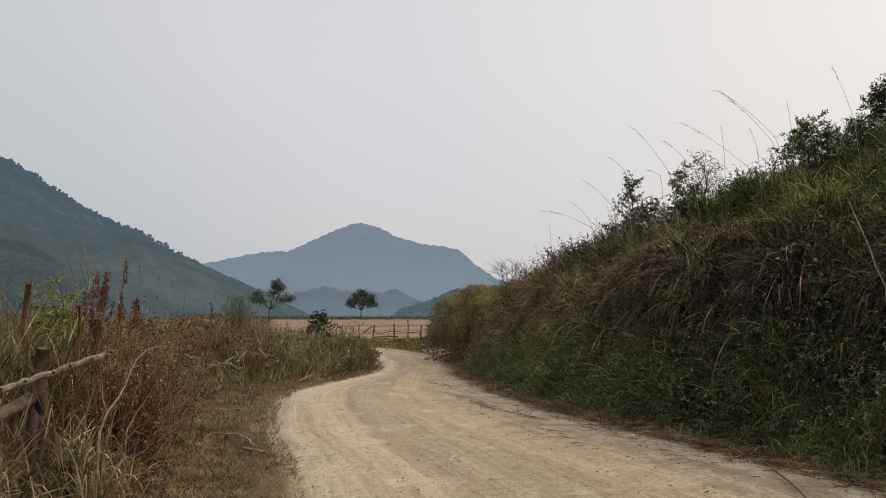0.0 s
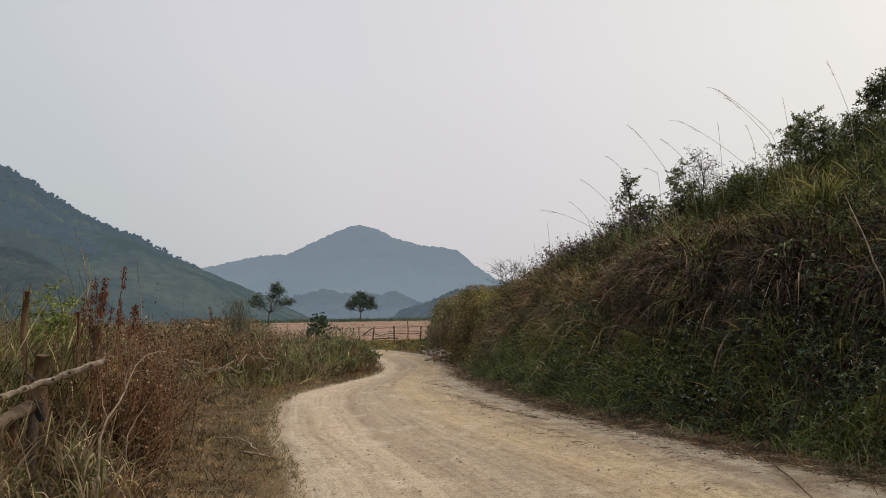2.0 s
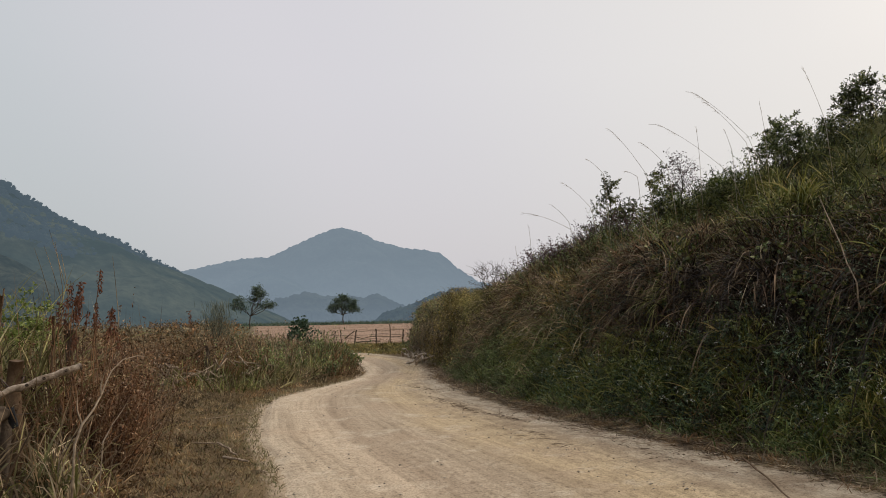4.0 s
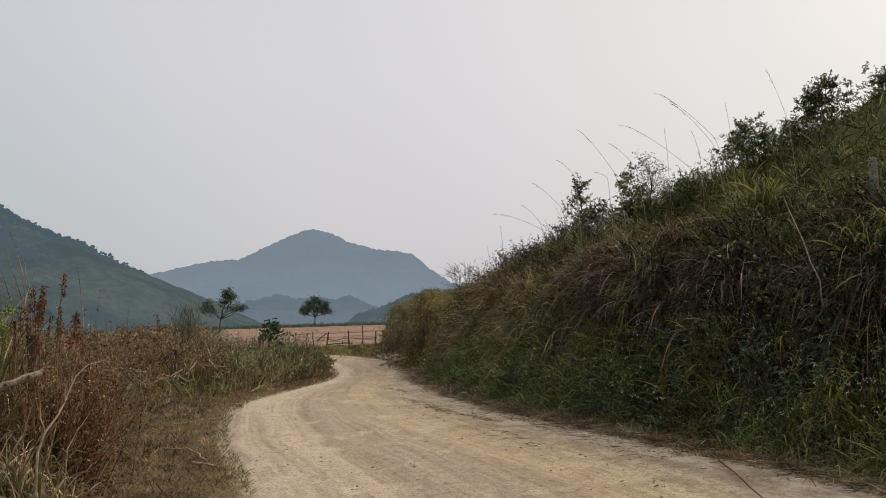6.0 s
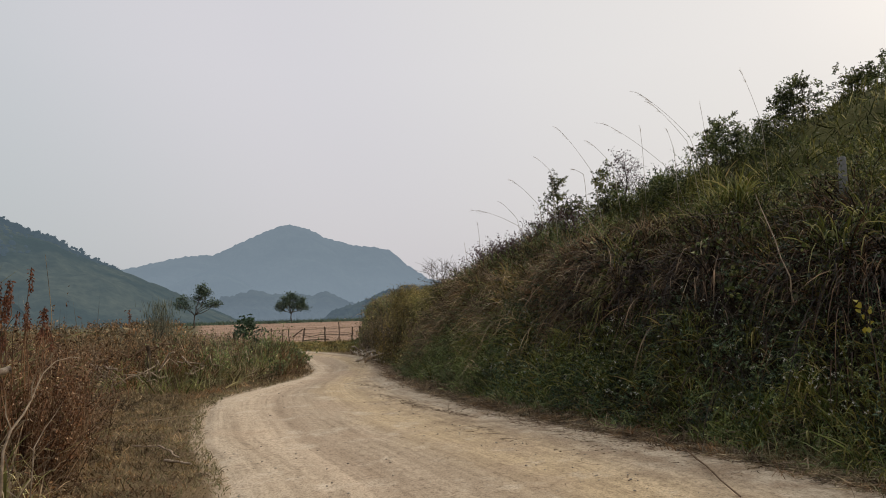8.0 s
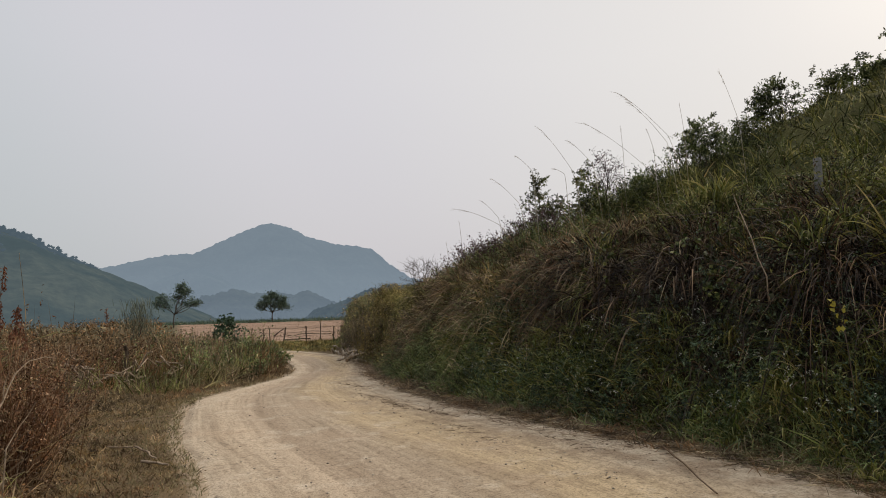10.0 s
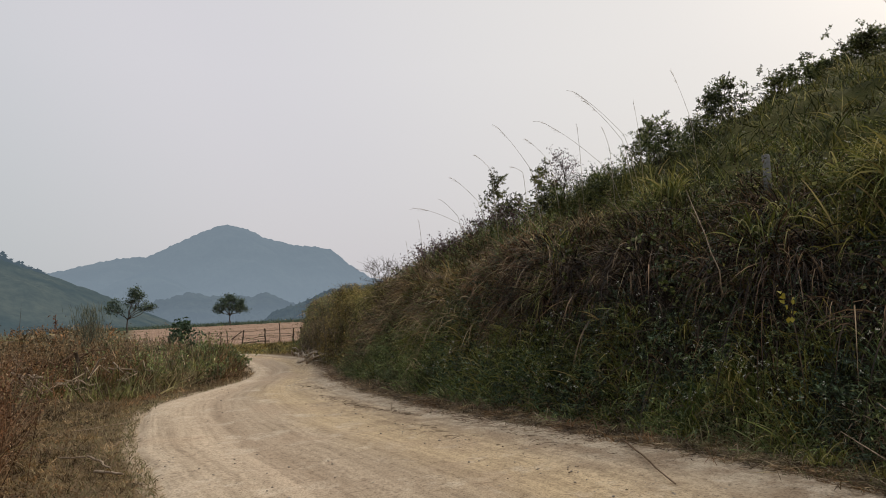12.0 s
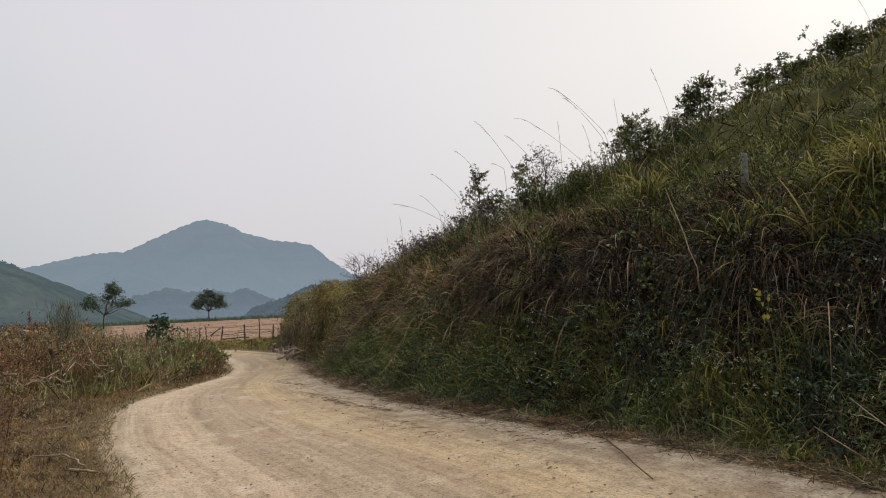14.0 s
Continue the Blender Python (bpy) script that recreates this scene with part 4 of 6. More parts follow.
x, y, h = top_height(21.7, 15.5, 13.2)
small_tree("dead_sapling", x, y, h, 0.42, "leafless brown sapling on the grassy bank", "sapling", 3, 0.10, 0.05, M_MAUVE, M_TWIG, limbs=26, first=0.2, r0=0.026, twigs=5, rise=(0.9, 1.7), gnarl=0.012)
def twiggy_bush(az, dist, el, spread, stems, label):
    """A leafless bush: stems fan out from the foot and fork twice."""
    x, y, h = top_height(az, dist, el)
    t = thing("bare_bush", (x, y, float(terrain(x, y)) - 0.05), label, "bush", "bare bushes")
    for k in range(stems):
        ang = -1 + 2 * (k + 0.5) / stems
        top = np.array((ang * spread + rng.normal() * 0.04, rng.normal() * 0.25, h * rng.uniform(0.82, 1.0) * (1 - 0.12 * ang * ang)))
        line = bent((0, 0, 0), top, 8, 0.008)
        wood = [tube(line, np.linspace(0.011, 0.004, 8), 5)]
        for _ in range(9):
            b = line[rng.integers(4, 8)]
            e = b + np.array((rng.normal() * 0.16 + ang * 0.1, rng.normal() * 0.12, rng.uniform(0.05, 0.28)))
            tw = bent(b, e, 4, 0.06)
            wood.append(tube(tw, [0.005, 0.0045, 0.004, 0.002], 4))
            for _ in range(2):
                q = tw[rng.integers(1, 4)]
                wood.append(tube([q, q + np.array((rng.normal() * 0.07, rng.normal() * 0.06, rng.uniform(0.02, 0.12)))], [0.004, 0.002], 4))
        part("stem", join(wood), M_WOODGREY, t)
    return t


twiggy_bush(5.6, 18.6, 4.0, 0.38, 9, "leafless grey twiggy bush on the bank end")
twiggy_bush(7.2, 18.0, 3.6, 0.25, 4, "small leafless twiggy bush on the bank end")

# bushes of the verge beyond the bend
dx, dy = by_bearing(-10.4, 20.5)
small_tree("broadleaf_shrub", dx, dy, 1.5, 0.42, "dark shrub with broad leaves above the verge", "shrub", 16, 0.11, 0.13, M_LEAFBLUE, limbs=8, first=0.45, r0=0.02, twigs=2)
for az, dist, h, sp in [(-7.8, 20.2, 0.72, 0.5), (-8.7, 19.6, 0.85, 0.5), (-9.5, 20.6, 0.85, 0.45), (-6.9, 21.0, 0.55, 0.4)]:
    dx, dy = by_bearing(az, dist)
    small_tree("verge_bush", dx, dy, h, sp, "low green leafy bush beside the road bend", "bush", 34, 0.15, 0.09, M_FARGREEN, limbs=8, stems=3, first=0.1, r0=0.014, twigs=3,
               group="bushes at the bend")
dx, dy = by_bearing(-17.0, 27)
t = thing("feathery_bush", (dx, dy, float(terrain(dx, dy)) - 0.05), "grey-green feathery bush of upright shoots", "bush")
wood, tips = grow((0, 0, 0), 2.3, (0, 0), 2, 0.014, 0.25, 0.4, 1, stems=10)
part("stem", join(wood), M_TWIG, t)
n = 1500
root = np.stack([rng.normal(size=n) * 0.34, rng.normal(size=n) * 0.34, 2.1 * rng.uniform(0, 1, n) ** 1.2], -1)
root[:, :2] *= (0.55 + 0.45 * (1 - np.abs(root[:, 2:3] / 1.95 - 0.4)))
part("foliage", blades(root, rng.normal(size=(n, 3)) * 0.22 + (0, 0, 0.9), rng.uniform(0.2, 0.45, n), np.full(n, 0.016), rng.uniform(0, 0.3, n), 2), M_GREYGREEN, t, smooth=False)


# ---------------------------------------------------------------- fences
def timber(a, b, r, sides=8, n=7, wob=0.012, rough=0.09, taper=0.85):
    return tube(bent(a, b, n, wob), np.linspace(r, r * taper, n), sides, rough)


def sight(az, el, dist):
    return np.array((*by_bearing(az, dist), 1.55 + dist * math.tan(radians(el))))


near_fence = thing("rail_fence", (-3.6, 6.0, 0), "weathered wooden post and rail fence in dry weeds", "fence")
o = np.array((-3.6, 6.0, 0))
part("post", timber(np.array((-3.59, 6.05, -0.25)) - o, np.array((-3.62, 6.10, 1.21)) - o, 0.070, 9, rough=0.12), M_WOODTAN, near_fence, "brown split post with a rough top")
part("post", timber(np.array((*by_bearing(-30.9, 6.62), -0.25)) - o, sight(-31.15, -6.0, 6.72) - o, 0.046, 8, rough=0.12), M_WOODGREY, near_fence, "dark weathered short post")
stake = np.array((*by_bearing(-31.85, 7.5), -0.25)) - o
split = part("post", timber(stake, sight(-31.85, 1.9, 7.5) - o, 0.032, 8, rough=0.12, taper=0.85), M_WOODTAN, near_fence, "thin split stake with a ragged top")
for k, (da, el, r) in enumerate([(0.14, 2.45, 0.013), (-0.12, 2.15, 0.012), (0.0, 2.0, 0.016)]):
    part("splinter", timber(sight(-31.85 + da, 1.2, 7.49) - o, sight(-31.85 + da * 1.6, el, 7.49) - o, r, 5, taper=0.4), M_WOODTAN, split)
part("post", timber(np.array((*by_bearing(-28.4, 7.6), -0.25)) - o, sight(-28.5, 0.4, 7.6) - o, 0.016, 7, rough=0.12, taper=0.8), M_WOODTAN, near_fence, "thin tan stake")
part("post", timber(np.array((*by_bearing(-32.0, 6.6), -0.25)) - o, sight(-32.4, -6.9, 6.7) - o, 0.034, 7, rough=0.12), M_WOODTAN, near_fence, "short brown stake under the log")
sawn = part("post", timber(np.array((-3.78, 7.3, -0.25)) - o, np.array((-3.80, 7.32, 1.45)) - o, 0.054, 9, taper=0.97), M_WOODGREY, near_fence, "dark sawn-off post")
part("end_grain", tube(np.array([(-3.80, 7.32, 1.448), (-3.80, 7.32, 1.458)]) - o, [0.048, 0.046], 9), M_WOODPALE, sawn)
for pts in ([(-34.5, -12.2), (-32.9, -11.0), (-30.7, -8.6), (-29.4, -7.3), (-28.0, -6.1), (-26.4, -5.2)], [(-34.5, -7.0), (-31.2, -6.6), (-29.0, -6.5), (-27.0, -6.3)]):
    part("wire", tube(np.array([sight(a, e, 6.62 + 0.25 * k) for k, (a, e) in enumerate(pts)]) - o, [0.0035] * len(pts), 5), M_WIRE, near_fence)
pole_line = bent(sight(-35.0, -6.2, 6.55) - o, np.array((-3.06, 6.12, 1.15)) - o, 25, 0.003)
pole = part("rail", tube(pole_line, [0.028 + (0.010 if k % 4 == 1 else 0) + 0.002 * rng.normal() for k in range(25)], 9, 0.05), M_WOODPALE, near_fence, "pale knotty bark pole")
for k in (5, 9, 14, 17, 21):
    c = pole_line[k] + np.array((0.02, -0.028, 0.008))
    part("knot", tube([c, c + np.array((0.006, -0.014, 0.004))], [0.015, 0.009], 6), M_WOODGREY, pole)
part("rail", timber(sight(-37.0, -9.4, 5.9) - o, sight(-31.3, -6.35, 6.62) - o, 0.060, 9, wob=0.010, rough=0.13, taper=0.9), M_LOG, near_fence, "thick brown rough log")
flap = sight(-30.9, -6.3, 6.60) - o
strap_v, strap_f = tube(np.array([flap + (0.0, 0.0, 0.03), flap + (0.012, 0.0, -0.03), flap + (0.02, 0.01, -0.08), flap + (0.045, 0.01, -0.13)]) , [0.03, 0.036, 0.034, 0.026], 8, 0.1)
part("strap", (strap_v * (1, 0.35, 1) + flap * (0, 0.65, 0), strap_f), M_RUBBER, near_fence, "black rubber strap")
for zz in (0.55, 1.02):
    part("tie", tube([np.array((-3.61 + 0.088 * math.cos(a), 6.03 + 0.088 * math.sin(a), zz + 0.05 * math.sin(2 * a))) - o for a in np.linspace(0, 6.2, 12)], [0.006] * 12, 4), M_WIRE, near_fence)

# stakes and dead branches of the fence farther along the verge
for k, (px, py, h, r) in enumerate([(-5.2, 16.4, 0.92, 0.05), (-5.55, 18.3, 0.85, 0.05), (-4.9, 19.4, 0.8, 0.05), (-4.65, 19.2, 0.85, 0.05),
                                    (-4.3, 21.5, 1.0, 0.05), (-4.5, 24.0, 1.0, 0.05)]):
    st = thing("fence_stake", (px, py, float(terrain(px, py))), "dark weathered wooden fence stake in the verge", "fence post", "stakes along the verge")
    part("stake", timber((0, 0, -0.2), (rng.normal() * 0.06, rng.normal() * 0.06, h), r, 7), M_WOODGREY, st)
fallen = thing("fallen_branch", (-5.75, 16.6, 0.38), "brown dead branches tangled in the fence", "branch")
for a, b in [((-0.5, -0.2, 0.15), (0.75, 0.3, 0.62)), ((-0.2, 0, -0.1), (0.7, 0.2, 0.1)), ((0.1, 0.1, 0.3), (0.95, 0.5, 0.55)), ((-0.6, 0.3, -0.2), (0.3, 0.1, 0.35))]:
    part("branch", tube(bent(a, b, 7, 0.05), np.linspace(0.032, 0.011, 7), 6, 0.1), M_WOODTAN, fallen)
def leaning_branch(label, pts, r, dist):
    """A dead branch through places given by bearing and elevation, standing dist away."""
    b0 = np.array((*by_bearing(pts[0][0], dist), 0.0))
    t = thing("dead_branch", b0, label, "branch", "dead branches in the weeds")
    line = np.array([sight(a, e, dist + 0.06 * k) - b0 for k, (a, e) in enumerate(pts)])
    line[0, 2] = -0.03
    part("branch", tube(line, np.linspace(r, r * 0.3, len(pts)), 7, 0.07), M_STICK, t)
    return t, line


t, line = leaning_branch("long pale forked branch leaning in dry weeds", [(-26.9, -12.5), (-26.75, -9.0), (-26.31, -7.64), (-25.6, -6.6), (-25.15, -5.65), (-24.85, -4.7), (-24.45, -3.78), (-23.7, -3.0), (-22.7, -2.76), (-22.0, -2.9)], 0.0095, 5.45)
part("branch", tube([line[4], line[4] + np.array((-0.015, 0.03, 0.09)), line[4] + np.array((0.01, 0.05, 0.2))], [0.006, 0.005, 0.002], 6), M_STICK, t)
part("branch", tube([line[2], line[2] + np.array((-0.05, 0.02, 0.10)), line[2] + np.array((-0.07, 0.05, 0.24))], [0.006, 0.004, 0.002], 6), M_STICK, t)
t, line = leaning_branch("thin pale twig leaning in dry weeds", [(-25.2, -12.5), (-24.9, -9.0), (-24.29, -7.77), (-23.7, -6.9), (-23.18, -5.95)], 0.0055, 5.6)

for bx, by, bz in [(-4.9, 15.2, 0.42), (-4.1, 16.0, 0.35), (-5.3, 14.2, 0.5), (-3.7, 18.2, 0.4)]:
    fallen = thing("fallen_branch", (bx, by, bz), "tan dead branches tangled in dry weeds", "branch", "dead branches along the verge")
    for k in range(5):
        d = rng.normal(size=3) * (0.32, 0.15, 0.16)
        c = rng.normal(size=3) * (0.15, 0.1, 0.1)
        part("branch", tube(bent(c - d, c + d + (0, 0, 0.05), 7, 0.07), np.linspace(0.022, 0.008, 7), 6, 0.1), M_STICK, fallen)
    part("branch", tube(bent((0.1, 0, -bz - 0.05), (0, 0, 0.05), 6, 0.05), np.linspace(0.024, 0.014, 6), 6, 0.1), M_STICK, fallen)

gate = thing("field_fence", (-2.6, 36.0, 0), "low wooden fence with wires across the field entrance", "fence")
for gx0, h, r in [(-6.4, 0.75, 0.03), (-5.4, 0.8, 0.03), (-4.9, 0.75, 0.028), (-4.45, 0.78, 0.032), (-3.78, 0.78, 0.045), (-2.58, 0.82, 0.045), (-1.85, 1.05, 0.03), (-1.2, 0.76, 0.04), (-0.8, 0.8, 0.05)]:
    part("post", timber((gx0 + 2.6, rng.normal() * 0.05, -0.2), (gx0 + 2.6 + rng.normal() * 0.04, 0, h), r, 6), M_WOODGREY, gate)
part("brace", timber((-4.3 + 2.6, 0.05, 0.35), (-3.78 + 2.6, 0.05, 0.72), 0.03, 6), M_WOODGREY, gate)
for zz in (0.28, 0.5, 0.7):
    part("wire", tube(bent((-4.2, 0, zz), (2.0, 0, zz + 0.05), 12, 0.006), [0.009] * 12, 4), M_WIRE, gate)
part("rail", timber((-1.2, 0.02, 0.42), (1.5, 0.02, 0.44), 0.02, 6), M_WOODGREY, gate)
part("rail", timber((-1.2, 0.02, 0.14), (0.2, 0.02, 0.17), 0.035, 6), M_WOODGREY, gate)

px, py = by_bearing(37.45, 10.3)
pz = float(terrain(px, py))
PT = 1.55 + 10.3 * math.tan(radians(10.35))          # top of the post
cp = thing("concrete_post", (px, py, pz), "grey concrete fence post on the grassy slope", "fence post")
bm = bmesh.new()
bmesh.ops.create_cube(bm, size=1.0)
for v in bm.verts:
    v.co = Vector((v.co.x * 0.085, v.co.y * 0.085, (v.co.z + 0.5) * (PT - pz + 0.3) - 0.3))
bmesh.ops.bevel(bm, geom=bm.edges[:], offset=0.012, segments=1, affect="EDGES")
bmesh.ops.triangulate(bm, faces=bm.faces[:])
bm.verts.index_update()
part("shaft", (np.array([v.co[:] for v in bm.verts]), np.array([[v.index for v in f.verts] for f in bm.faces])), M_CONCRETE, cp, smooth=False)
bm.free()
part("wire", tube(bent((0, -0.06, PT - pz - 0.62), (-1.9, 0.6, PT - 0.7 - pz), 8, 0.01), [0.004] * 8, 4), M_WIRE, cp)

# ---------------------------------------------------------------- plumes, stalks, sticks
def plume(base_az, base_el, tip_az, tip_el, dist, head):
    bx, by = by_bearing(base_az, dist)
    tx, ty = by_bearing(tip_az, dist - 0.3)
    a = np.array((bx, by, 1.55 + dist * math.tan(radians(base_el))))
    b = np.array((tx, ty, 1.55 + dist * math.tan(radians(tip_el))))
    low = a - (b - a) * 0.3
    low[2] = float(terrain(low[0], low[1])) - 0.02
    p = thing("plume_grass", low, "tall arching silvery grass stalk with a feathery head", "grass stalk", "grass stalks above the bank")
    s = np.linspace(0, 1, 16)[:, None]
    k = np.clip((s - 0.3) / 0.7, 0, 1)
    chord = b - a
    line = np.where(s < 0.3, low + (a - low) * (s / 0.3), a + chord * k) + np.array((0, 0, 1.0)) * np.linalg.norm(chord) * (0.05 * np.sin(k * math.pi) - 0.05 * np.clip((k - 0.8) / 0.2, 0, 1) ** 2)
    stalk = part("stalk", tube(line - low, np.linspace(0.0055, 0.0024, 16), 4), M_PLUME, p)
    n = int(26 * head)
    k = 0.94 - 0.22 * rng.power(1.4, n)
    root = np.stack([np.interp(k, s[:, 0], line[:, i]) for i in range(3)], -1) - low
    way = unit(chord)[None] + rng.normal(size=(n, 3)) * 0.12 + (0, 0, -0.12)
    part("seed_plume", blades(root, way, rng.uniform(0.08, 0.18, n), np.full(n, 0.004), rng.uniform(0.1, 0.5, n), 2), M_PLUME, stalk, smooth=False)
    return p


for row in [(27.12, 13.06, 22.44, 17.27, 13, 1.4), (26.88, 12.69, 23.6, 16.29, 12.8, 1.2), (25.58, 10.45, 19.41, 15.16, 13, 0.9), (19.1, 11.02, 15.91, 15.05, 13.5, 0.8), (20.78, 11.49, 18.49, 13.63, 14, 0.6), (14.46, 8.59, 11.91, 10.83, 15, 0.6), (15.63, 11.32, 14.11, 12.55, 14.5, 0.6),
            (18.35, 10.94, 17.24, 11.3, 14.5, 0.5), (12.59, 7.48, 10.91, 9.05, 16, 0.4), (12.8, 6.85, 8.4, 8.43, 15, 0.9), (28.14, 13.11, 27.84, 15.56, 14, 0.3), (23.22, 12.19, 23.08, 14.42, 14.5, 0.2), (32.26, 13.75, 30.94, 17.64, 13, 0.7), (25.69, 12.25, 25.14, 13.92, 14, 0.3),
            (8.1, 3.99, 7.92, 5.69, 17, 0.2), (9.24, 5.89, 9.09, 7.34, 17, 0.2), (46.5, 18.4, 45.9, 19.7, 20, 0.8)]:
    plume(*row)


def red_weed(az, dist, top_el, n_heads):
    x, y = by_bearing(az, dist)
    w = thing("dock_weed", (x, y, float(terrain(x, y))), "dried rust-red weed with upright seed heads", "weed", "red weeds by the fence")
    h = 1.55 + dist * math.tan(radians(top_el))
    for k in range(n_heads):
        hh = h * (1 if k == 0 else rng.uniform(0.8, 0.95))
        b = np.array((rng.normal() * 0.16 * (k > 0), rng.normal() * 0.1, hh))
        line = bent((0, 0, 0), b, 7, 0.02)
        stem = part("stem", tube(line, np.linspace(0.006, 0.003, 7), 5), M_RUST, w)
        n = 22 if k else 54
        s = rng.uniform(0, 1, n)
        c = b - np.stack([0 * s, 0 * s, s * (0.24 if k == 0 else 0.12)], -1)
        off = unit(rng.normal(size=(n, 3)) * (1, 1, 0.3)) * rng.uniform(0.006, 0.02, (n, 1))
        part("seed_head", leaves(c + off, off * 20 + rng.normal(size=(n, 3)) * 0.3 - (0, 0, 0.7), rng.uniform(0.022, 0.042, n), rng.uniform(0.012, 0.02, n)), M_REDHEAD, stem, smooth=False)
    return w


for row in [(-25.5, 7.2, 4.0, 1), (-26.42, 7.0, 3.0, 1), (-27.4, 7.1, 3.05, 1), (-26.85, 7.1, 2.85, 1), (-26.8, 7.2, 2.0, 3), (-26.1, 7.1, 1.9, 2), (-27.3, 7.0, 1.5, 3), (-25.2, 7.3, 1.2, 3), (-24.5, 7.5, 0.9, 2), (-26.0, 7.4, 1.5, 2), (-19.0, 13.0, 0.6, 1), (-27.8, 7.6, 1.5, 1), (-24.6, 7.8, 0.2, 1)]:
    red_weed(*row)

for a0, e0, a1, e1 in [(-28.7, 1.4, -29.9, 5.4), (-28.1, 1.8, -29.3, 5.6), (-27.6, 1.8, -29.0, 6.8), (-28.0, 2.5, -28.6, 5.9), (-27.6, 2.0, -28.2, 5.2), (-24.2, 0.6, -24.7, 4.9), (-29.8, 0.0, -31.2, 2.4), (-32.9, -1.2, -33.4, 2.0)]:
    base = np.array((*by_bearing(a0 + (a0 - a1) * 0.5, 8.7), 0.0))
    st = thing("grass_stalk", base, "tall thin straw-coloured grass stalk by the fence", "grass stalk", "stalks by the fence")
    low, top = sight(a0, e0, 8.7) - base, sight(a1, e1, 8.6) - base
    part("stalk", tube(np.array([(0, 0, -0.02), low * (0.6, 0.6, 0.5), low, low + (top - low) * 0.55 + (0, 0, 0.02), top]), [0.005, 0.0045, 0.004, 0.003, 0.0016], 5), M_PALESTRAW, st)
x, y, h = top_height(-29.9, 8.6, 2.9)
small_tree("leafy_weed", x, y, h, 0.3, "tall green weed with long leaves behind the fence", "weed", 30, 0.10, 0.050, M_LUSHBLADE, M_TWIG, limbs=8, stems=1, first=0.55, r0=0.010, twigs=2)
x, y, h = top_height(-31.0, 8.7, 1.2)
small_tree("leafy_weed", x, y, h, 0.35, "low green weed with long leaves behind the fence", "weed", 30, 0.10, 0.050, M_LUSHBLADE, M_TWIG, limbs=8, stems=1, first=0.5, r0=0.010, twigs=2)

for name, a, b, r, lb in [("stick", (-2.83, 8.34), (-2.5, 8.22), 0.012, "short dry stick lying on the verge"), ("stick", (-2.5, 8.28), (-2.05, 7.52), 0.014, "long dry stalk lying on the verge"),
                          ("stick", (-2.18, 7.45), (-1.84, 7.19), 0.018, "split pale stick lying on the verge"), ("stick", (3.19, 6.78), (2.80, 5.02), 0.010, "long thin brown stick on the road edge"),
                          ("stick", (-3.3, 10.2), (-2.6, 10.9), 0.006, "thin bent stalk on the verge")]:
    mid = ((a[0] + b[0]) / 2, (a[1] + b[1]) / 2)
    st = thing(name, (*mid, 0.06), lb, "stick", "fallen sticks")
    part("stem", tube(bent((a[0] - mid[0], a[1] - mid[1], -0.01), (b[0] - mid[0], b[1] - mid[1], 0.005), 8, 0.012 if a[0] < 0 else 0.004) * (1, 1, 0.3), np.linspace(r, r * 0.6, 8) * (1.0 if a[0] < 0 else 1.0), 6, 0.1), M_STICK if a[0] < 0 else M_WOODTAN, st)

for k in range(30):
    s = k / 29
    bx, by = -0.62 + 0.66 * s + rng.normal() * 0.10, 26.0 - 6.0 * s + rng.normal() * 0.25
    st = thing("stick", (bx, by, 0.06 + 0.22 * rng.uniform()), "bleached branch heaped at the bank foot", "stick", "branches at the bank foot")
    d = np.array((rng.uniform(-0.25, 0.3), rng.uniform(-0.7, -0.2), rng.uniform(0.02, 0.2))) * 0.9
    part("stem", tube(bent(-d, d, 6, 0.06), np.linspace(0.042, 0.018, 6), 6, 0.12), M_BLEACHED, st)

vine = thing("yellow_vine", (*by_bearing(37.9, 7.4), 1.0), "vine with bright yellow leaves on the bank", "vine")
vx, vy, vz = vine.location
vpts = []
for az, el in [(37.5, 0.5), (37.7, 0.0), (38.05, -0.35), (38.3, -0.7), (38.15, -1.2), (38.35, -1.9), (38.45, -1.8)]:
    ex, ey = by_bearing(az, 7.0)
    vpts.append((ex - vx, ey - vy, 1.55 + 7.0 * math.tan(radians(el)) - vz))
vine_stem = part("stem", tube(np.array(vpts), [0.004] * 7, 4), M_TWIG, vine)
for p in vpts[1:]:
    for k in range(2):
        part("leaf", leaves(np.array([p]) + rng.normal(size=(1, 3)) * 0.015, rng.normal(size=(1, 3)) * 0.6 + (-0.4, -0.6, -0.3), np.array((0.065,)), np.array((0.05,))), M_YELLOW, vine_stem, smooth=False)

for (a0, e0, d0), (a1, e1, d1) in [((31.5, 8.35, 9.6), (33.55, 1.7, 8.2)), ((18.0, 7.8, 13.6), (20.6, 4.6, 11.6)), ((43.2, -8.2, 6.55), (45.0, -9.8, 6.25)), ((40.8, -10.3, 6.6), (42.6, -11.5, 6.4))]:
    q0, q1 = by_bearing(a0, d0), by_bearing(a1, d1)
    lo = np.array((*q1, 1.55 + d1 * math.tan(radians(e1))))
    hi = np.array((*q0, 1.55 + d0 * math.tan(radians(e0))))
    base = lo.copy()
    cane = thing("dry_cane", base, "long pale dry cane leaning on the bank", "cane", "canes on the bank")
    inside = np.array((*by_bearing(a1, d1 + 1.0), lo[2] - 0.9)) if lo[2] > 1 else lo + (lo - hi) * 0.7
    r = 0.008 if lo[2] > 1 else 0.006
    part("stalk", tube(np.vstack([[inside - base], bent(lo - base, hi - base, 6, 0.004)]), np.linspace(r, r * 0.6, 7), 5), M_STICK, cane)


# ---------------------------------------------------------------- grasses and undergrowth
def on_bank(n, y0, y1, s0, s1, power=1.0):
    """Random places on the bank."""
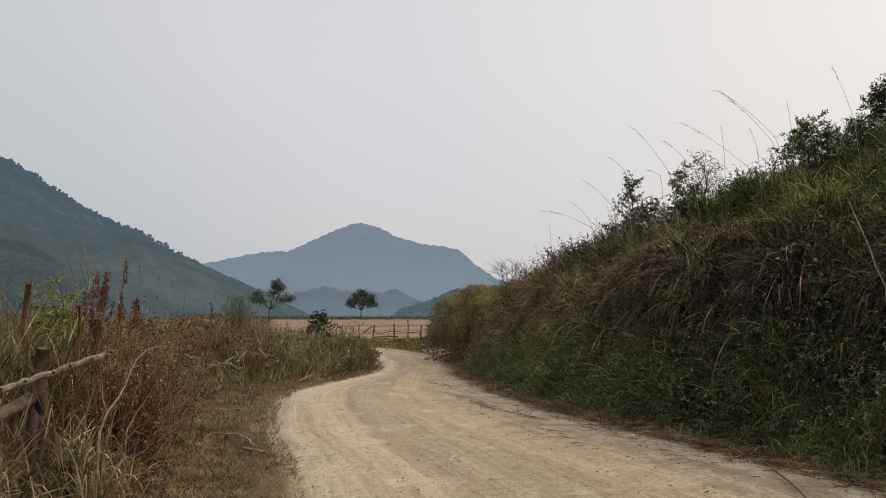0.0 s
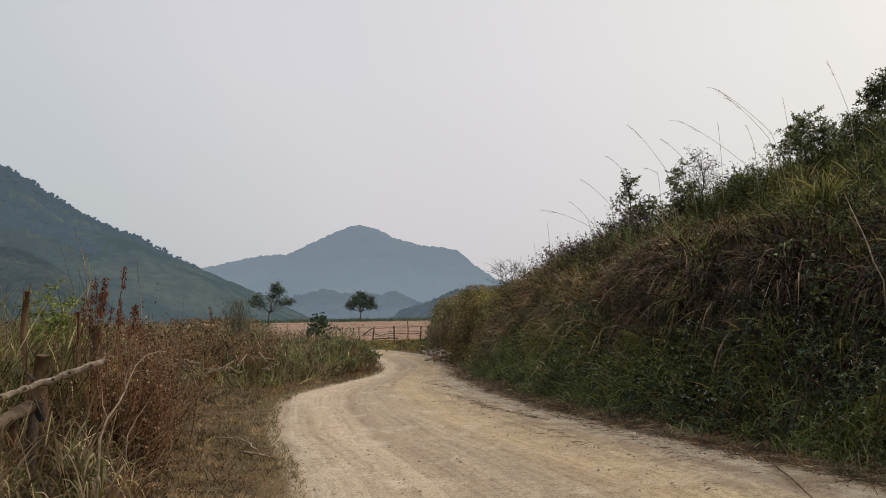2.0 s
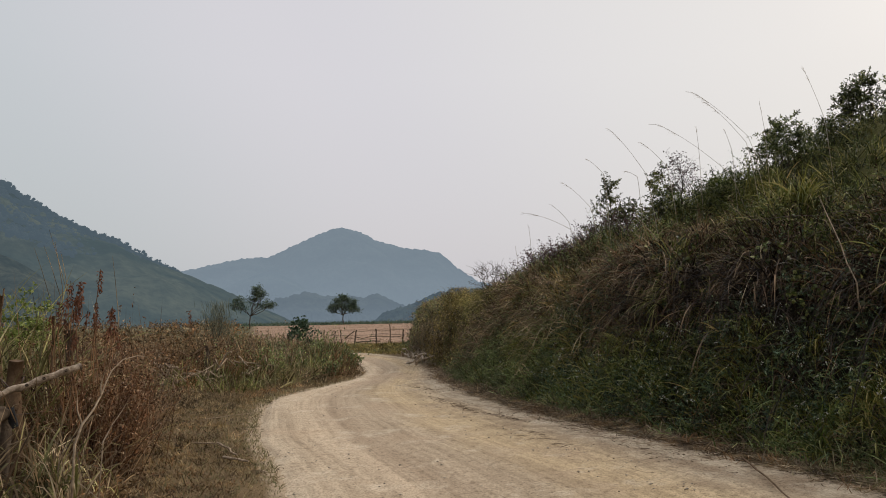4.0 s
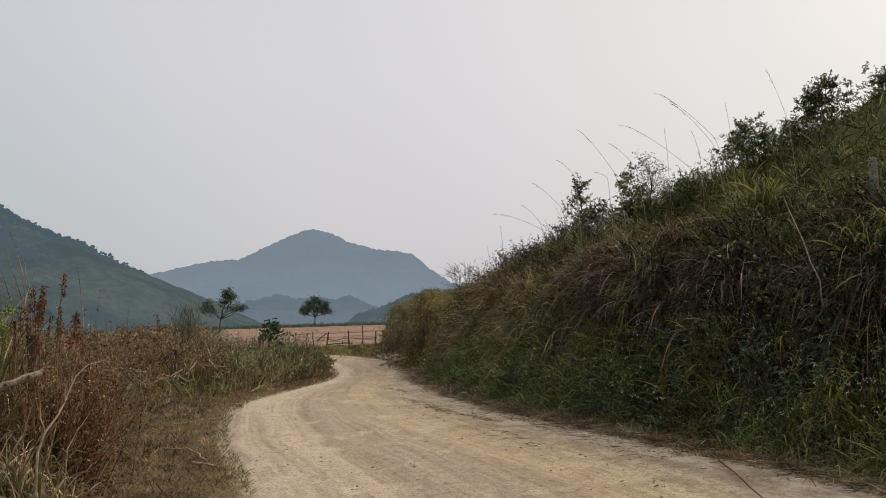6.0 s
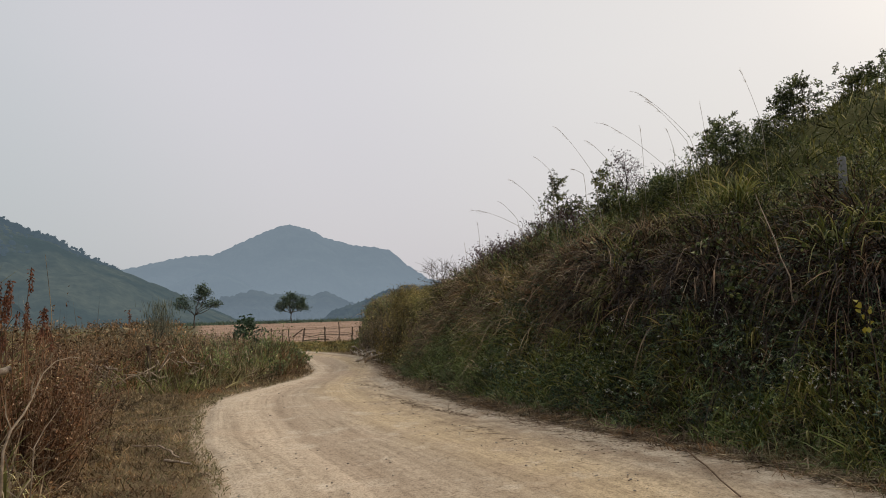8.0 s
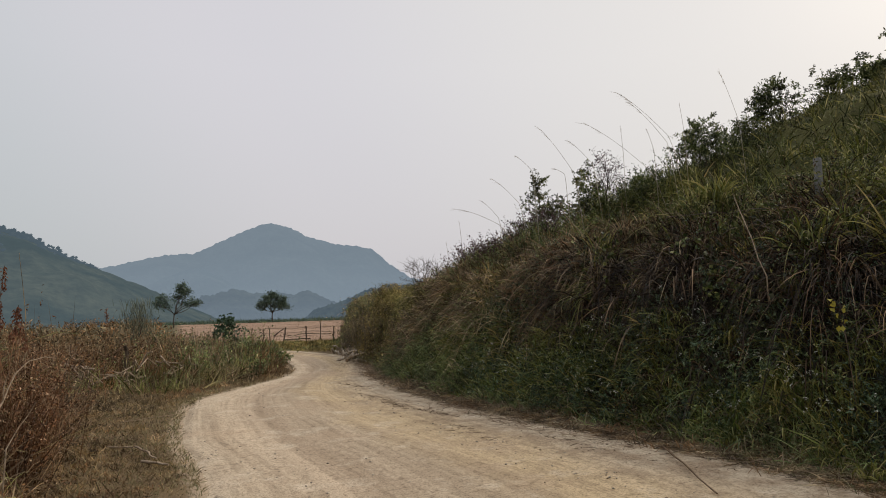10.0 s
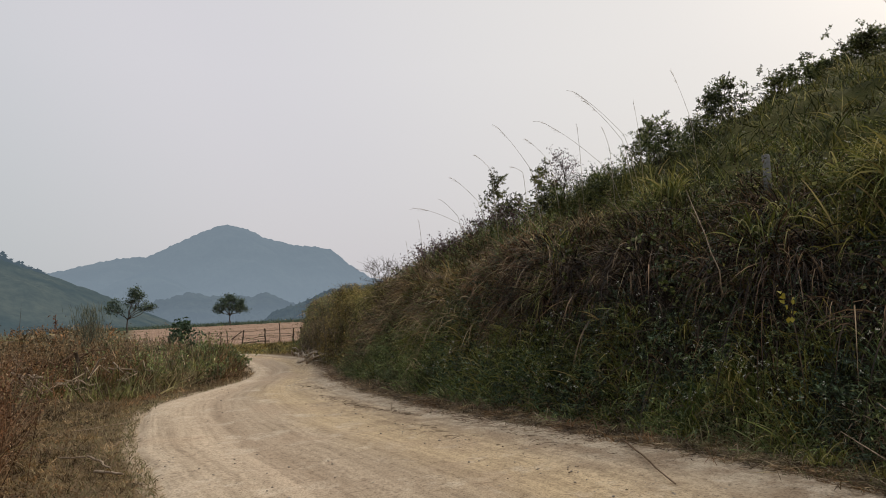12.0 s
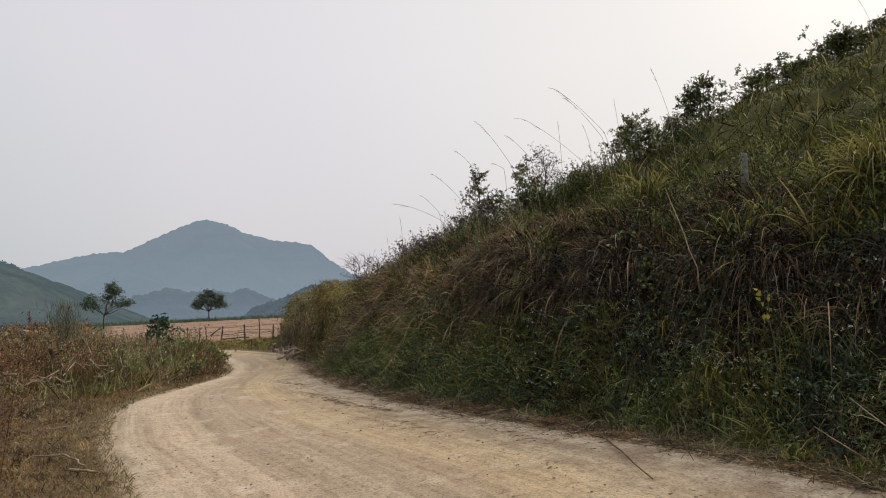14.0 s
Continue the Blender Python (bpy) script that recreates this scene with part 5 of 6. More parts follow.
    y = rng.uniform(y0, y1, n)
    s = s0 + (s1 - s0) * rng.uniform(0, 1, n) ** power
    return np.interp(y, FOOT_Y, FOOT_X) + s * 1.07, y


def bank_out(x, y):
    """Outward normal of the slope."""
    e = 0.15
    gxn = (terrain(x + e, y) - terrain(x - e, y)) / (2 * e)
    gyn = (terrain(x, y + e) - terrain(x, y - e)) / (2 * e)
    return unit(np.stack([-gxn, -gyn, np.ones_like(gxn)], -1))


def tussocks(cx, cy, per, radius, length, width, droop, up=1.0, out=0.5, fan=0.45, segs=4, lean=0.28, lenvar=(0.6, 1.2), hook=2.0):
    """Clumps of blades at the places, each clump with its own lean."""
    m = len(cx)
    axis = bank_out(cx, cy) * out + np.array((0, 0, up)) + rng.normal(size=(m, 3)) * lean
    size = rng.uniform(0.65, 1.25, m)
    ix = np.repeat(np.arange(m), per)
    n = len(ix)
    off = rng.normal(size=(n, 2)) * radius
    x, y = cx[ix] + off[:, 0], cy[ix] + off[:, 1]
    root = np.stack([x, y, plant_z(x, y)], -1)
    way = unit(axis)[ix] + rng.normal(size=(n, 3)) * fan
    ln = length * size[ix] * rng.uniform(*lenvar, n)
    return blades(root, way, ln, width * rng.uniform(0.5, 1.35, n), droop * rng.uniform(0.4, 1.4, n), segs, 0.08, hook)


def sprigs(cx, cy, stems, radius, height, per, leaf, aspect=0.45, out=0.5, fan=0.4, droop=0.2, stem_w=0.006, low=0.2, segs=3, vary=(0.55, 1.25), even=(0.6, 1.15), lean=0.25):
    """Leafy stems at the places: each stem a thin sagging ribbon with leaves set along it."""
    m = len(cx)
    nrm = bank_out(cx, cy)
    axis = nrm * out + np.array((0, 0, 1.0)) + rng.normal(size=(m, 3)) * lean
    size = rng.uniform(*vary, m)
    ix = np.repeat(np.arange(m), stems)
    n = len(ix)
    off = rng.normal(size=(n, 2)) * radius
    x, y = cx[ix] + off[:, 0], cy[ix] + off[:, 1]
    root = np.stack([x, y, plant_z(x, y)], -1)
    way = unit(unit(axis)[ix] + rng.normal(size=(n, 3)) * fan)
    ln = height * size[ix] * rng.uniform(*even, n)
    dr = droop * rng.uniform(0.3, 1.5, n)
    wood = blades(root, way, ln, np.full(n, stem_w), dr, segs)
    jx = np.repeat(np.arange(n), per)
    s = low + (1.02 - low) * rng.uniform(0, 1, len(jx))
    pos = root[jx] + way[jx] * (ln[jx] * s)[:, None]
    pos[:, 2] -= ln[jx] * s * s * dr[jx]
    lw = way[jx] * 0.45 + rng.normal(size=(len(jx), 3)) * 0.75 + (0, 0, -0.12)
    ll = leaf * rng.uniform(0.55, 1.3, len(jx)) * (1.15 - 0.35 * s)
    return join([wood, leaves(pos, lw, ll, ll * aspect)])


def sift(x, y, size, k, level):
    keep = wave(x, y, size, k) > level
    s = bank_s(x, y)          # a bare earthy hollow in the near face
    keep &= ~((y < 6.5) & (s > 0.6) & (s < 2.0) & (rng.uniform(size=len(x)) < 0.62))
    return x[keep], y[keep]


# withered long grass that hangs over the face of the bank
a = tussocks(*sift(*on_bank(440, 2.2, 11.2, 1.05, 2.6), 1.5, 0, -0.25), 34, 0.14, 0.88, 0.0185, 1.0, 0.85, 1.0, 0.68, 6, hook=2.5)
b = tussocks(*sift(*on_bank(160, 2.2, 10.8, 0.6, 1.7), 1.2, 1, -0.1), 20, 0.12, 0.75, 0.018, 1.0, 0.7, 0.9, 0.65, 6, hook=2.5)
g = tussocks(*sift(*on_bank(300, 10.2, 16.3, 0.8, 3.1), 1.5, 0, -0.35), 22, 0.14, 0.8, 0.0185, 1.0, 0.85, 1.0, 0.68, 5, hook=2.5)
az, dist = rng.uniform(8.5, 18.5, 60), rng.uniform(12.4, 14.6, 60)
h = tussocks(dist * np.sin(np.radians(az)), dist * np.cos(np.radians(az)), 18, 0.14, 0.8, 0.02, 0.95, 0.9, 0.9, 0.6, 6, hook=2.5)
stuff("pale_brow_grass", *h, M_PALESTRAW, "pale dry grass arching under the brow", "grass")
stuff("tan_arching_grass", *g, M_OLIVE, "tan grass arching over the far face of the bank", "grass")
g = tussocks(*sift(*on_bank(90, 10.5, 16.3, 0.9, 2.4), 1.8, 2, -0.2), 26, 0.14, 0.7, 0.018, 0.9, 0.85, 0.9, 0.6, 5, hook=2.5)
stuff("russet_arching_grass", *g, M_RUSSET, "russet grass arching over the far face of the bank", "grass")
g = sprigs(*sift(*on_bank(150, 9.5, 17.5, 1.6, 3.6), 1.6, 3, -0.1), 10, 0.14, 0.55, 11, 0.05, 0.42, 0.6, 0.4, 0.15)
g = join([g, sprigs(*on_bank(90, 13.2, 17.6, 1.2, 3.0), 9, 0.14, 0.5, 11, 0.055, 0.42, 0.7, 0.45, 0.15)])
stuff("light_bank_leaves", *g, M_FARGREEN, "light green leafy growth under the brow", "undergrowth")
c = tussocks(*on_bank(30, 23, 36, 0.5, 2.4), 22, 0.16, 0.8, 0.024, 0.75, 0.7, 0.8, 0.5, 4)
e = tussocks(*sift(*on_bank(130, 2.0, 10.0, 2.4, 4.5), 2.2, 3, 0.1), 20, 0.14, 0.95, 0.018, 0.9, 0.9, 0.5, 0.4, 6, hook=2.6)
# dark under-layer; its colour stands for the shade behind the hanging blades
stuff("bank_shade_grass", *tussocks(*on_bank(440, 2.2, 11.4, 0.9, 2.4), 14, 0.16, 0.6, 0.02, 1.0, 0.6, 0.8, 0.6, 3), M_DARKDEAD, "old dark dead grass matted on the bank", "grass")
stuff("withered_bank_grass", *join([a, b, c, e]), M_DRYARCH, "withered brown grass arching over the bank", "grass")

# green tussocks on the brow and the slope above
a = tussocks(*sift(*on_bank(320, 1.0, 17, 1.9, 4.0), 2.0, 2, -0.1), 24, 0.12, 0.95, 0.022, 0.62, 1.0, 0.45, 0.34, 5)
b = tussocks(*sift(*on_bank(400, 1.0, 20, 3.5, 7.0), 2.0, 1, 0.0), 18, 0.16, 0.75, 0.022, 0.6, 1.0, 0.3, 0.4, 4)
c = tussocks(*sift(*on_bank(240, 2.2, 16.5, 0.1, 1.2), 1.6, 3, 0.0), 18, 0.10, 0.62, 0.015, 0.55, 1.0, 0.6, 0.35, 5)
stuff("green_bank_grass", *join([a, b, c]), M_GREEN, "green and yellowing grass tussocks on the bank", "grass")

a = tussocks(*on_bank(700, 0.5, 24, 1.9, 6.0), 18, 0.16, 0.72, 0.020, 0.55, 1.0, 0.4, 0.38, 3)
b = tussocks(*on_bank(2300, 2, 25, 4.5, 17), 11, 0.28, 0.64, 0.030, 0.6, 1.0, 0.3, 0.42, 2)
stuff("slope_grass", *join([a, b]), M_SLOPE, "dark green grass over the hill slope", "grass")

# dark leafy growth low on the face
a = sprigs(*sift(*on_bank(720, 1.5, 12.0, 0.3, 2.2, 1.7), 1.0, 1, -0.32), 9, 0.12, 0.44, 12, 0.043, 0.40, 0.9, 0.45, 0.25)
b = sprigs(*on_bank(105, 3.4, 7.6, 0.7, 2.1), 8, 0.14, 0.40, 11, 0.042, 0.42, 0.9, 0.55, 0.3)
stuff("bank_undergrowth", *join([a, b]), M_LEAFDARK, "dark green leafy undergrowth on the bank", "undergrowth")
a = sprigs(*sift(*on_bank(620, 0.0, 20, 2.2, 7.0), 1.7, 3, -0.05), 8, 0.16, 0.62, 9, 0.055, 0.42, 0.4, 0.35, 0.15)
b = sprigs(*sift(*on_bank(500, -2, 26, 6, 17), 2.6, 1, 0.0), 6, 0.30, 0.6, 8, 0.07, 0.45, 0.3, 0.4, 0.15, segs=2)
c = sprigs(*sift(*on_bank(240, 2.0, 17, 0.1, 1.2), 1.3, 2, 0.1), 8, 0.10, 0.52, 13, 0.048, 0.38, 0.8, 0.4, 0.3)
e = sprigs(*on_bank(60, 15, 18.5, 1.9, 3.2), 9, 0.15, 0.6, 9, 0.07, 0.45, 0.7, 0.45, 0.2)
g = sprigs(*on_bank(190, 4.0, 13.5, 2.2, 5.2), 9, 0.16, 0.5, 9, 0.052, 0.5, 0.5, 0.45, 0.2)
stuff("slope_shrubbery", *join([a, b, c, e, g]), M_LEAFMID, "green shrubby growth on the slope above the bank", "shrubbery")

# round-leaved creepers over the near face
a = sprigs(*sift(*on_bank(330, 4.4, 10.5, 1.3, 3.3), 1.4, 2, -0.3), 7, 0.16, 0.5, 9, 0.072, 0.8, 0.9, 0.55, 0.35, 0.004)
stuff("creeper_leaves", *a, M_LEAFMID, "round-leaved green creepers over the bank face", "creepers")

# bushy mounds that break the line of the brow and the face
x, y = on_bank(44, 3.0, 16.5, 2.4, 4.5)
a = sprigs(x, y, 40, 0.24, 0.85, 11, 0.058, 0.42, 0.5, 0.45, 0.12)
stuff("bank_bushes", *a, M_LEAFMID, "leafy bushes scattered over the bank", "bushes")
x, y = on_bank(30, 3.0, 16.0, 1.8, 3.0)
a = sprigs(x, y, 36, 0.22, 0.8, 9, 0.05, 0.42, 0.6, 0.45, 0.15)
x, y = on_bank(16, 9, 16, 1.4, 3.0)
b = tussocks(x, y, 90, 0.18, 0.95, 0.014, 0.7, 0.9, 0.6, 0.42, 5)
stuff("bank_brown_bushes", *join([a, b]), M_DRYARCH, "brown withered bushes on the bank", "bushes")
x, y = on_bank(40, 2.0, 18, 1.8, 5.0)
b = tussocks(x, y, 60, 0.10, 1.05, 0.020, 0.6, 1.0, 0.4, 0.32, 6)
stuff("tall_green_tussocks", *b, M_GREENBRIGHT, "tall yellow-green tussocks on the brow", "grass")

# mauve and rusty dry brush on the brow: bearing, distance, top elevation, stems
def brush_clumps(rows, radius, per, leaf, stem_w, fan=0.3, low=0.4, even=(0.72, 1.08)):
    out = []
    for az, dist, el, stems in rows:
        x, y, h = top_height(az, dist, el)
        v, f = sprigs(np.array([x]), np.array([y]), stems, radius, max(h, 0.4) / 1.02, per, leaf, 0.42, 0.0, fan, 0.05, stem_w, low, 4, (1.0, 1.0), even, 0.06)
        cap = 1.55 + dist * math.tan(radians(el)) - 0.10          # the outer twigs level off in one crown
        v[:, 2] = np.where(v[:, 2] > cap, cap + 0.15 * (v[:, 2] - cap), v[:, 2])
        out.append((v, f))
    return join(out)


b = join([brush_clumps([(7.9, 17.0, 3.9, 10), (8.6, 16.8, 3.6, 36), (9.1, 17.0, 4.4, 60), (9.7, 17.0, 5.7, 80), (10.3, 16.8, 5.9, 90), (10.9, 17.0, 6.6, 80), (11.5, 16.6, 6.0, 90), (12.2, 17.0, 6.1, 90), (12.9, 16.5, 6.6, 90),
                        (13.6, 16.5, 7.0, 90), (14.3, 16.2, 7.5, 90)], 0.15, 15, 0.062, 0.007, 0.30, 0.3, (0.70, 1.03)),
          brush_clumps([(14.9, 16.2, 8.5, 80), (16.5, 16.0, 8.8, 40), (18.4, 15.5, 9.0, 40)], 0.28, 15, 0.06, 0.008, 0.24, 0.35, (0.75, 1.03))])
e = brush_clumps([(9.6, 16.2, 3.8, 50), (10.2, 16.0, 4.6, 60), (11.6, 16.0, 5.4, 60), (13.3, 15.8, 6.0, 60), (11.2, 15.6, 5.0, 60), (13.2, 15.0, 5.7, 60), (15.6, 14.6, 7.0, 60), (18.8, 14.0, 8.1, 50)], 0.2, 12, 0.055, 0.006, 0.5, 0.2)
c = brush_clumps([(10.8, 16.0, 5.2, 50), (12.4, 15.8, 5.9, 60), (14.2, 15.6, 6.8, 60), (15.2, 15.4, 7.5, 60), (12.2, 15.2, 5.5, 60), (14.6, 14.8, 6.6, 60), (17.6, 14.2, 7.7, 60), (20.6, 13.8, 8.6, 50)], 0.22, 12, 0.055, 0.006, 0.5, 0.2)
stuff("dull_brow_bushes", *e, M_SCRUB, "dull brown-olive bushes under the brow", "bushes")
g = brush_clumps([(22.6, 15.2, 10.5, 50), (23.4, 15.0, 11.0, 50), (24.2, 15.0, 11.4, 50), (25.2, 15.0, 11.9, 50), (26.2, 15.2, 12.3, 50), (27.2, 15.5, 12.8, 50), (30.8, 16.5, 14.0, 60), (31.6, 17.0, 14.2, 60), (33.2, 17.5, 14.8, 60)], 0.28, 12, 0.06, 0.007, 0.4, 0.3)
stuff("brow_bushes", *g, M_LEAFMID, "green leafy bushes along the brow", "bushes")
stuff("light_green_bushes", *c, M_FARGREEN, "light green small-leaved bushes under the brow", "bushes")
stuff("mauve_brush", *b, M_MAUVE, "mauve-brown dry brush on the brow of the bank", "brush")
# the flat-topped growth of the bank end
g = brush_clumps([(1.1, 21.0, 0.9, 90), (1.9, 20.2, 0.8, 90), (0.5, 22.0, -0.4, 80), (1.4, 20.5, -0.6, 80), (2.4, 19.2, 0.4, 80)], 0.34, 13, 0.05, 0.007, 0.16, 0.25, (0.85, 1.03))
g = join([g, brush_clumps([(-0.9, 24.8, -0.9, 50), (-0.4, 24.5, -0.3, 60), (0.1, 24.0, 0.6, 80), (0.5, 23.3, 1.35, 100), (1.0, 22.3, 1.8, 100)], 0.16, 13, 0.05, 0.006, 0.10, 0.2, (0.7, 1.03))])
stuff("bank_end_grey_brush", *g, M_GREYBRUSH, "grey-brown withered brush on the bank end", "brush")
a = brush_clumps([(2.4, 21, 2.45, 137), (2.7, 20.5, 2.40, 137), (3.3, 20, 2.35, 137), (3.9, 19.5, 2.30, 137), (4.5, 19, 2.25, 137), (5.1, 18.5, 2.30, 125),
                  (5.7, 18, 2.40, 125), (6.3, 17.6, 2.65, 125), (1.9, 19.8, 1.55, 100), (2.9, 19.2, 1.45, 100), (4.0, 18.4, 1.45, 100), (4.9, 17.7, 1.75, 100), (5.8, 17.2, 2.05, 100)], 0.34, 14, 0.06, 0.004, 0.28, 0.2, (0.66, 1.03))
a = join([a, brush_clumps([(0.95, 22.5, 1.9, 50), (1.4, 21.5, 2.3, 110), (1.9, 21, 2.45, 120)], 0.18, 14, 0.06, 0.004, 0.12, 0.2, (0.66, 1.03))])
g = sprigs(*on_bank(120, 16.2, 24, 0.15, 2.2), 9, 0.15, 0.5, 11, 0.055, 0.42, 0.7, 0.45, 0.2)
stuff("bank_end_leaves", *g, M_FARGREEN, "green leafy growth on the bank end", "undergrowth")
g = tussocks(*on_bank(105, 15.5, 23.0, 0.7, 2.0), 15, 0.12, 0.85, 0.022, 0.9, 0.8, 0.9, 0.55, 6, hook=2.5)
stuff("bank_end_blades", *g, M_PALESTRAW, "pale grass blades arching from the bank end", "grass")
stuff("bank_end_brush", *a, M_ENDBRUSH, "yellow-olive brush on the bank end", "brush")
a = brush_clumps([(0.1, 23.5, 0.2, 60), (0.8, 22.5, 0.9, 60), (4.1, 17.8, -0.6, 60), (3.2, 18.6, -0.2, 60), (5.2, 17.2, 0.6, 60), (8.6, 15.5, 3.0, 60), (7.6, 16.0, 1.8, 60), (9.6, 15.0, 3.6, 60), (6.6, 16.8, 2.3, 80), (7.2, 16.6, 2.5, 80), (7.8, 16.4, 2.9, 80), (5.8, 16.8, 1.6, 70), (6.6, 16.2, 1.2, 70), (7.3, 15.8, 0.6, 70)], 0.24, 10, 0.055, 0.010, 0.45)
c = tussocks(*on_bank(100, 12.0, 16.5, 1.0, 2.3), 24, 0.16, 0.7, 0.016, 0.8, 0.8, 0.8, 0.45, 4)
b = tussocks(*on_bank(110, 15.2, 22, 0.5, 1.9), 30, 0.16, 0.8, 0.018, 0.8, 0.8, 0.8, 0.45, 5)
stuff("bank_end_rust_brush", *join([a, b, c]), M_RUSSET, "russet withered brush on the bank end", "brush")
# lush leaves at the foot of the far bank
a = sprigs(*sift(*on_bank(340, 3.5, 23, 0.16, 0.95), 0.9, 3, -0.2), 8, 0.13, 0.46, 12, 0.045, 0.40, 0.7, 0.45, 0.25)
b = tussocks(*on_bank(300, 3.0, 23, 0.1, 0.9), 18, 0.1, 0.5, 0.016, 0.7, 1.0, 0.6, 0.4, 4)
c = sprigs(*on_bank(150, 21.5, 38, -0.05, 0.55), 8, 0.15, 0.5, 8, 0.09, 0.45, 0.8, 0.45, 0.25)
e = sprigs(*sift(*on_bank(230, 11.2, 17.0, 0.3, 1.6, 1.3), 1.0, 1, -0.4), 9, 0.12, 0.45, 11, 0.045, 0.40, 0.9, 0.45, 0.25)
stuff("lush_bank_foot", *join([a, b, c, e]), M_FARGREEN, "lush green leaves and grass at the bank foot", "undergrowth")
a = tussocks(*sift(*on_bank(215, 5.5, 13.5, 0.25, 0.9), 1.1, 0, -0.2), 20, 0.10, 0.52, 0.015, 0.6, 1.0, 0.7, 0.35, 4, hook=2.4)
stuff("light_foot_grass", *a, M_GREENBRIGHT, "light green grass tufts low on the bank", "grass")
# long pale blades that arch out of the face
pts = [(8.3, 14.0, 0.75), (8.7, 13.7, 0.8), (10.8, 12.6, 0.8), (15.5, 11.9, 1.0), (16.2, 11.6, 1.0), (16.0, 11.2, 1.0), (17.5, 11.2, 0.8), (13.2, 12.3, 0.8), (20.5, 10.9, 0.8), (24.5, 10.4, 0.8), (28.0, 10.0, 0.9), (5.2, 17.5, 0.9)]
out = []
for az, dist, ln in pts:
    x, y = by_bearing(az, dist)
    out.append(tussocks(np.array([x]), np.array([y]), 10, 0.12, ln * 0.95, 0.022, 0.9, 0.9, 1.0, 0.45, 6))
stuff("pale_arching_blades", *join(out), M_OLIVE, "long pale grass blades arching from the bank", "grass")
a = tussocks(*sift(*on_bank(200, 7.5, 12, 1.2, 2.4), 2.2, 0, 0.05), 24, 0.18, 0.75, 0.014, 0.75, 0.7, 0.8, 0.5, 4)
b = tussocks(*on_bank(60, 24, 36, 0.5, 3.0), 26, 0.22, 0.7, 0.022, 0.7, 0.7, 0.7, 0.5, 3)
stuff("rusty_bank_grass", *join([a, b]), M_RUST, "rusty dead grass on the bank", "grass")
a = tussocks(*on_bank(330, 15.8, 38, 0.5, 3.6), 24, 0.2, 0.6, 0.024, 0.6, 0.9, 0.5, 0.45, 3)
b = tussocks(*on_bank(170, 15.8, 37, 0.5, 1.9), 20, 0.18, 0.65, 0.020, 0.75, 0.7, 0.8, 0.5, 4)
stuff("tan_bank_grass", *b, M_STRAW, "tan dead grass on the far bank end", "grass")
g = tussocks(*on_bank(130, 12.3, 16.8, 1.0, 3.2), 22, 0.15, 0.7, 0.019, 0.8, 0.9, 0.7, 0.5, 5, hook=2.4)
a = join([a, g])
stuff("olive_bank_grass", *a, M_ENDBRUSH, "olive and tan grass on the far bank end", "grass")

# dead stems that hang over the bare hollow
x, y = on_bank(420, 2.6, 6.6, 1.2, 2.3)
root = np.stack([x, y, terrain(x, y) + 0.25], -1)
a = blades(root, bank_out(x, y) * 0.8 + rng.normal(size=(len(x), 3)) * 0.35 + (0, 0, -0.25), rng.uniform(0.4, 0.95, len(x)), rng.uniform(0.006, 0.013, len(x)), rng.uniform(0.5, 1.1, len(x)), 5, 0.15)
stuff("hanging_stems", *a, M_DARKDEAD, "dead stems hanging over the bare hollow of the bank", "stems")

# small white flowers low on the bank
x, y = sift(*on_bank(300, 3.0, 13, 0.2, 0.95), 1.2, 2, -0.1)
stalk = np.stack([x, y, terrain(x, y)], -1)
top = stalk + bank_out(x, y) * rng.uniform(0.3, 0.5, (len(x), 1)) + (0, 0, 0.15)
a = blades(stalk, top - stalk, np.linalg.norm(top - stalk, axis=1), np.full(len(x), 0.004), np.zeros(len(x)), 2)
c = np.repeat(top, 4, axis=0) + rng.normal(size=(len(top) * 4, 3)) * 0.010
b = leaves(c, rng.normal(size=c.shape) + (-0.3, -0.3, 0.5), np.full(len(c), 0.018), np.full(len(c), 0.016))
stuff("flower_stalks", *a, M_LEAFMID, "thin green flower stalks on the bank", "stalks")
stuff("white_flowers", *b, M_FLOWER, "tiny white flower heads on the bank", "flowers")

# straw and litter at the foot of the bank and on the road edge
x, y = on_bank(5600, 2.5, 24, -0.5, 0.45)
root = np.stack([x, y, np.maximum(plant_z(x, y), 0) + 0.03], -1)
way = rng.normal(size=(len(x), 3)) * (1, 1, 0.12) + (0, 0, 0.12)
a = blades(root, way, rng.uniform(0.08, 0.34, len(x)), rng.uniform(0.005, 0.012, len(x)), np.full(len(x), 0.15), 2, 0.15)
b = tussocks(*on_bank(300, 2.5, 24, -0.15, 0.5), 20, 0.10, 0.36, 0.012, 0.8, 0.7, 0.5, 0.6, 4)
x, y = sift(*on_bank(2600, 3.5, 22, -1.7, -0.3, 0.4), 1.0, 0, 0.0)
root = np.stack([x, y, np.full(len(x), 0.022)], -1)
c = blades(root, rng.normal(size=(len(x), 3)) * (1, 1, 0.04), rng.uniform(0.012, 0.055, len(x)), rng.uniform(0.004, 0.009, len(x)), np.full(len(x), 0.02), 2, 0.2)
e = tussocks(*on_bank(560, 2.2, 24, -0.42, 0.4), 14, 0.10, 0.28, 0.010, 0.9, 0.6, 0.4, 0.7, 3)
g = tussocks(*on_bank(560, 2.2, 20, -0.4, 0.3), 12, 0.12, 0.2, 0.010, 0.9, 0.5, 0.3, 0.8, 2)
stuff("bank_foot_straw", *join([e, g]), M_STRAW, "short dry grass at the foot of the bank", "grass")
x, y = on_bank(420, 2.2, 12, -0.35, 0.2)
g = tussocks(x, y, 14, 0.10, 0.2, 0.010, 0.7, 0.9, 0.2, 0.6, 3)
stuff("road_edge_grass", *g, M_SCRUB, "short brownish grass creeping onto the road edge", "grass")
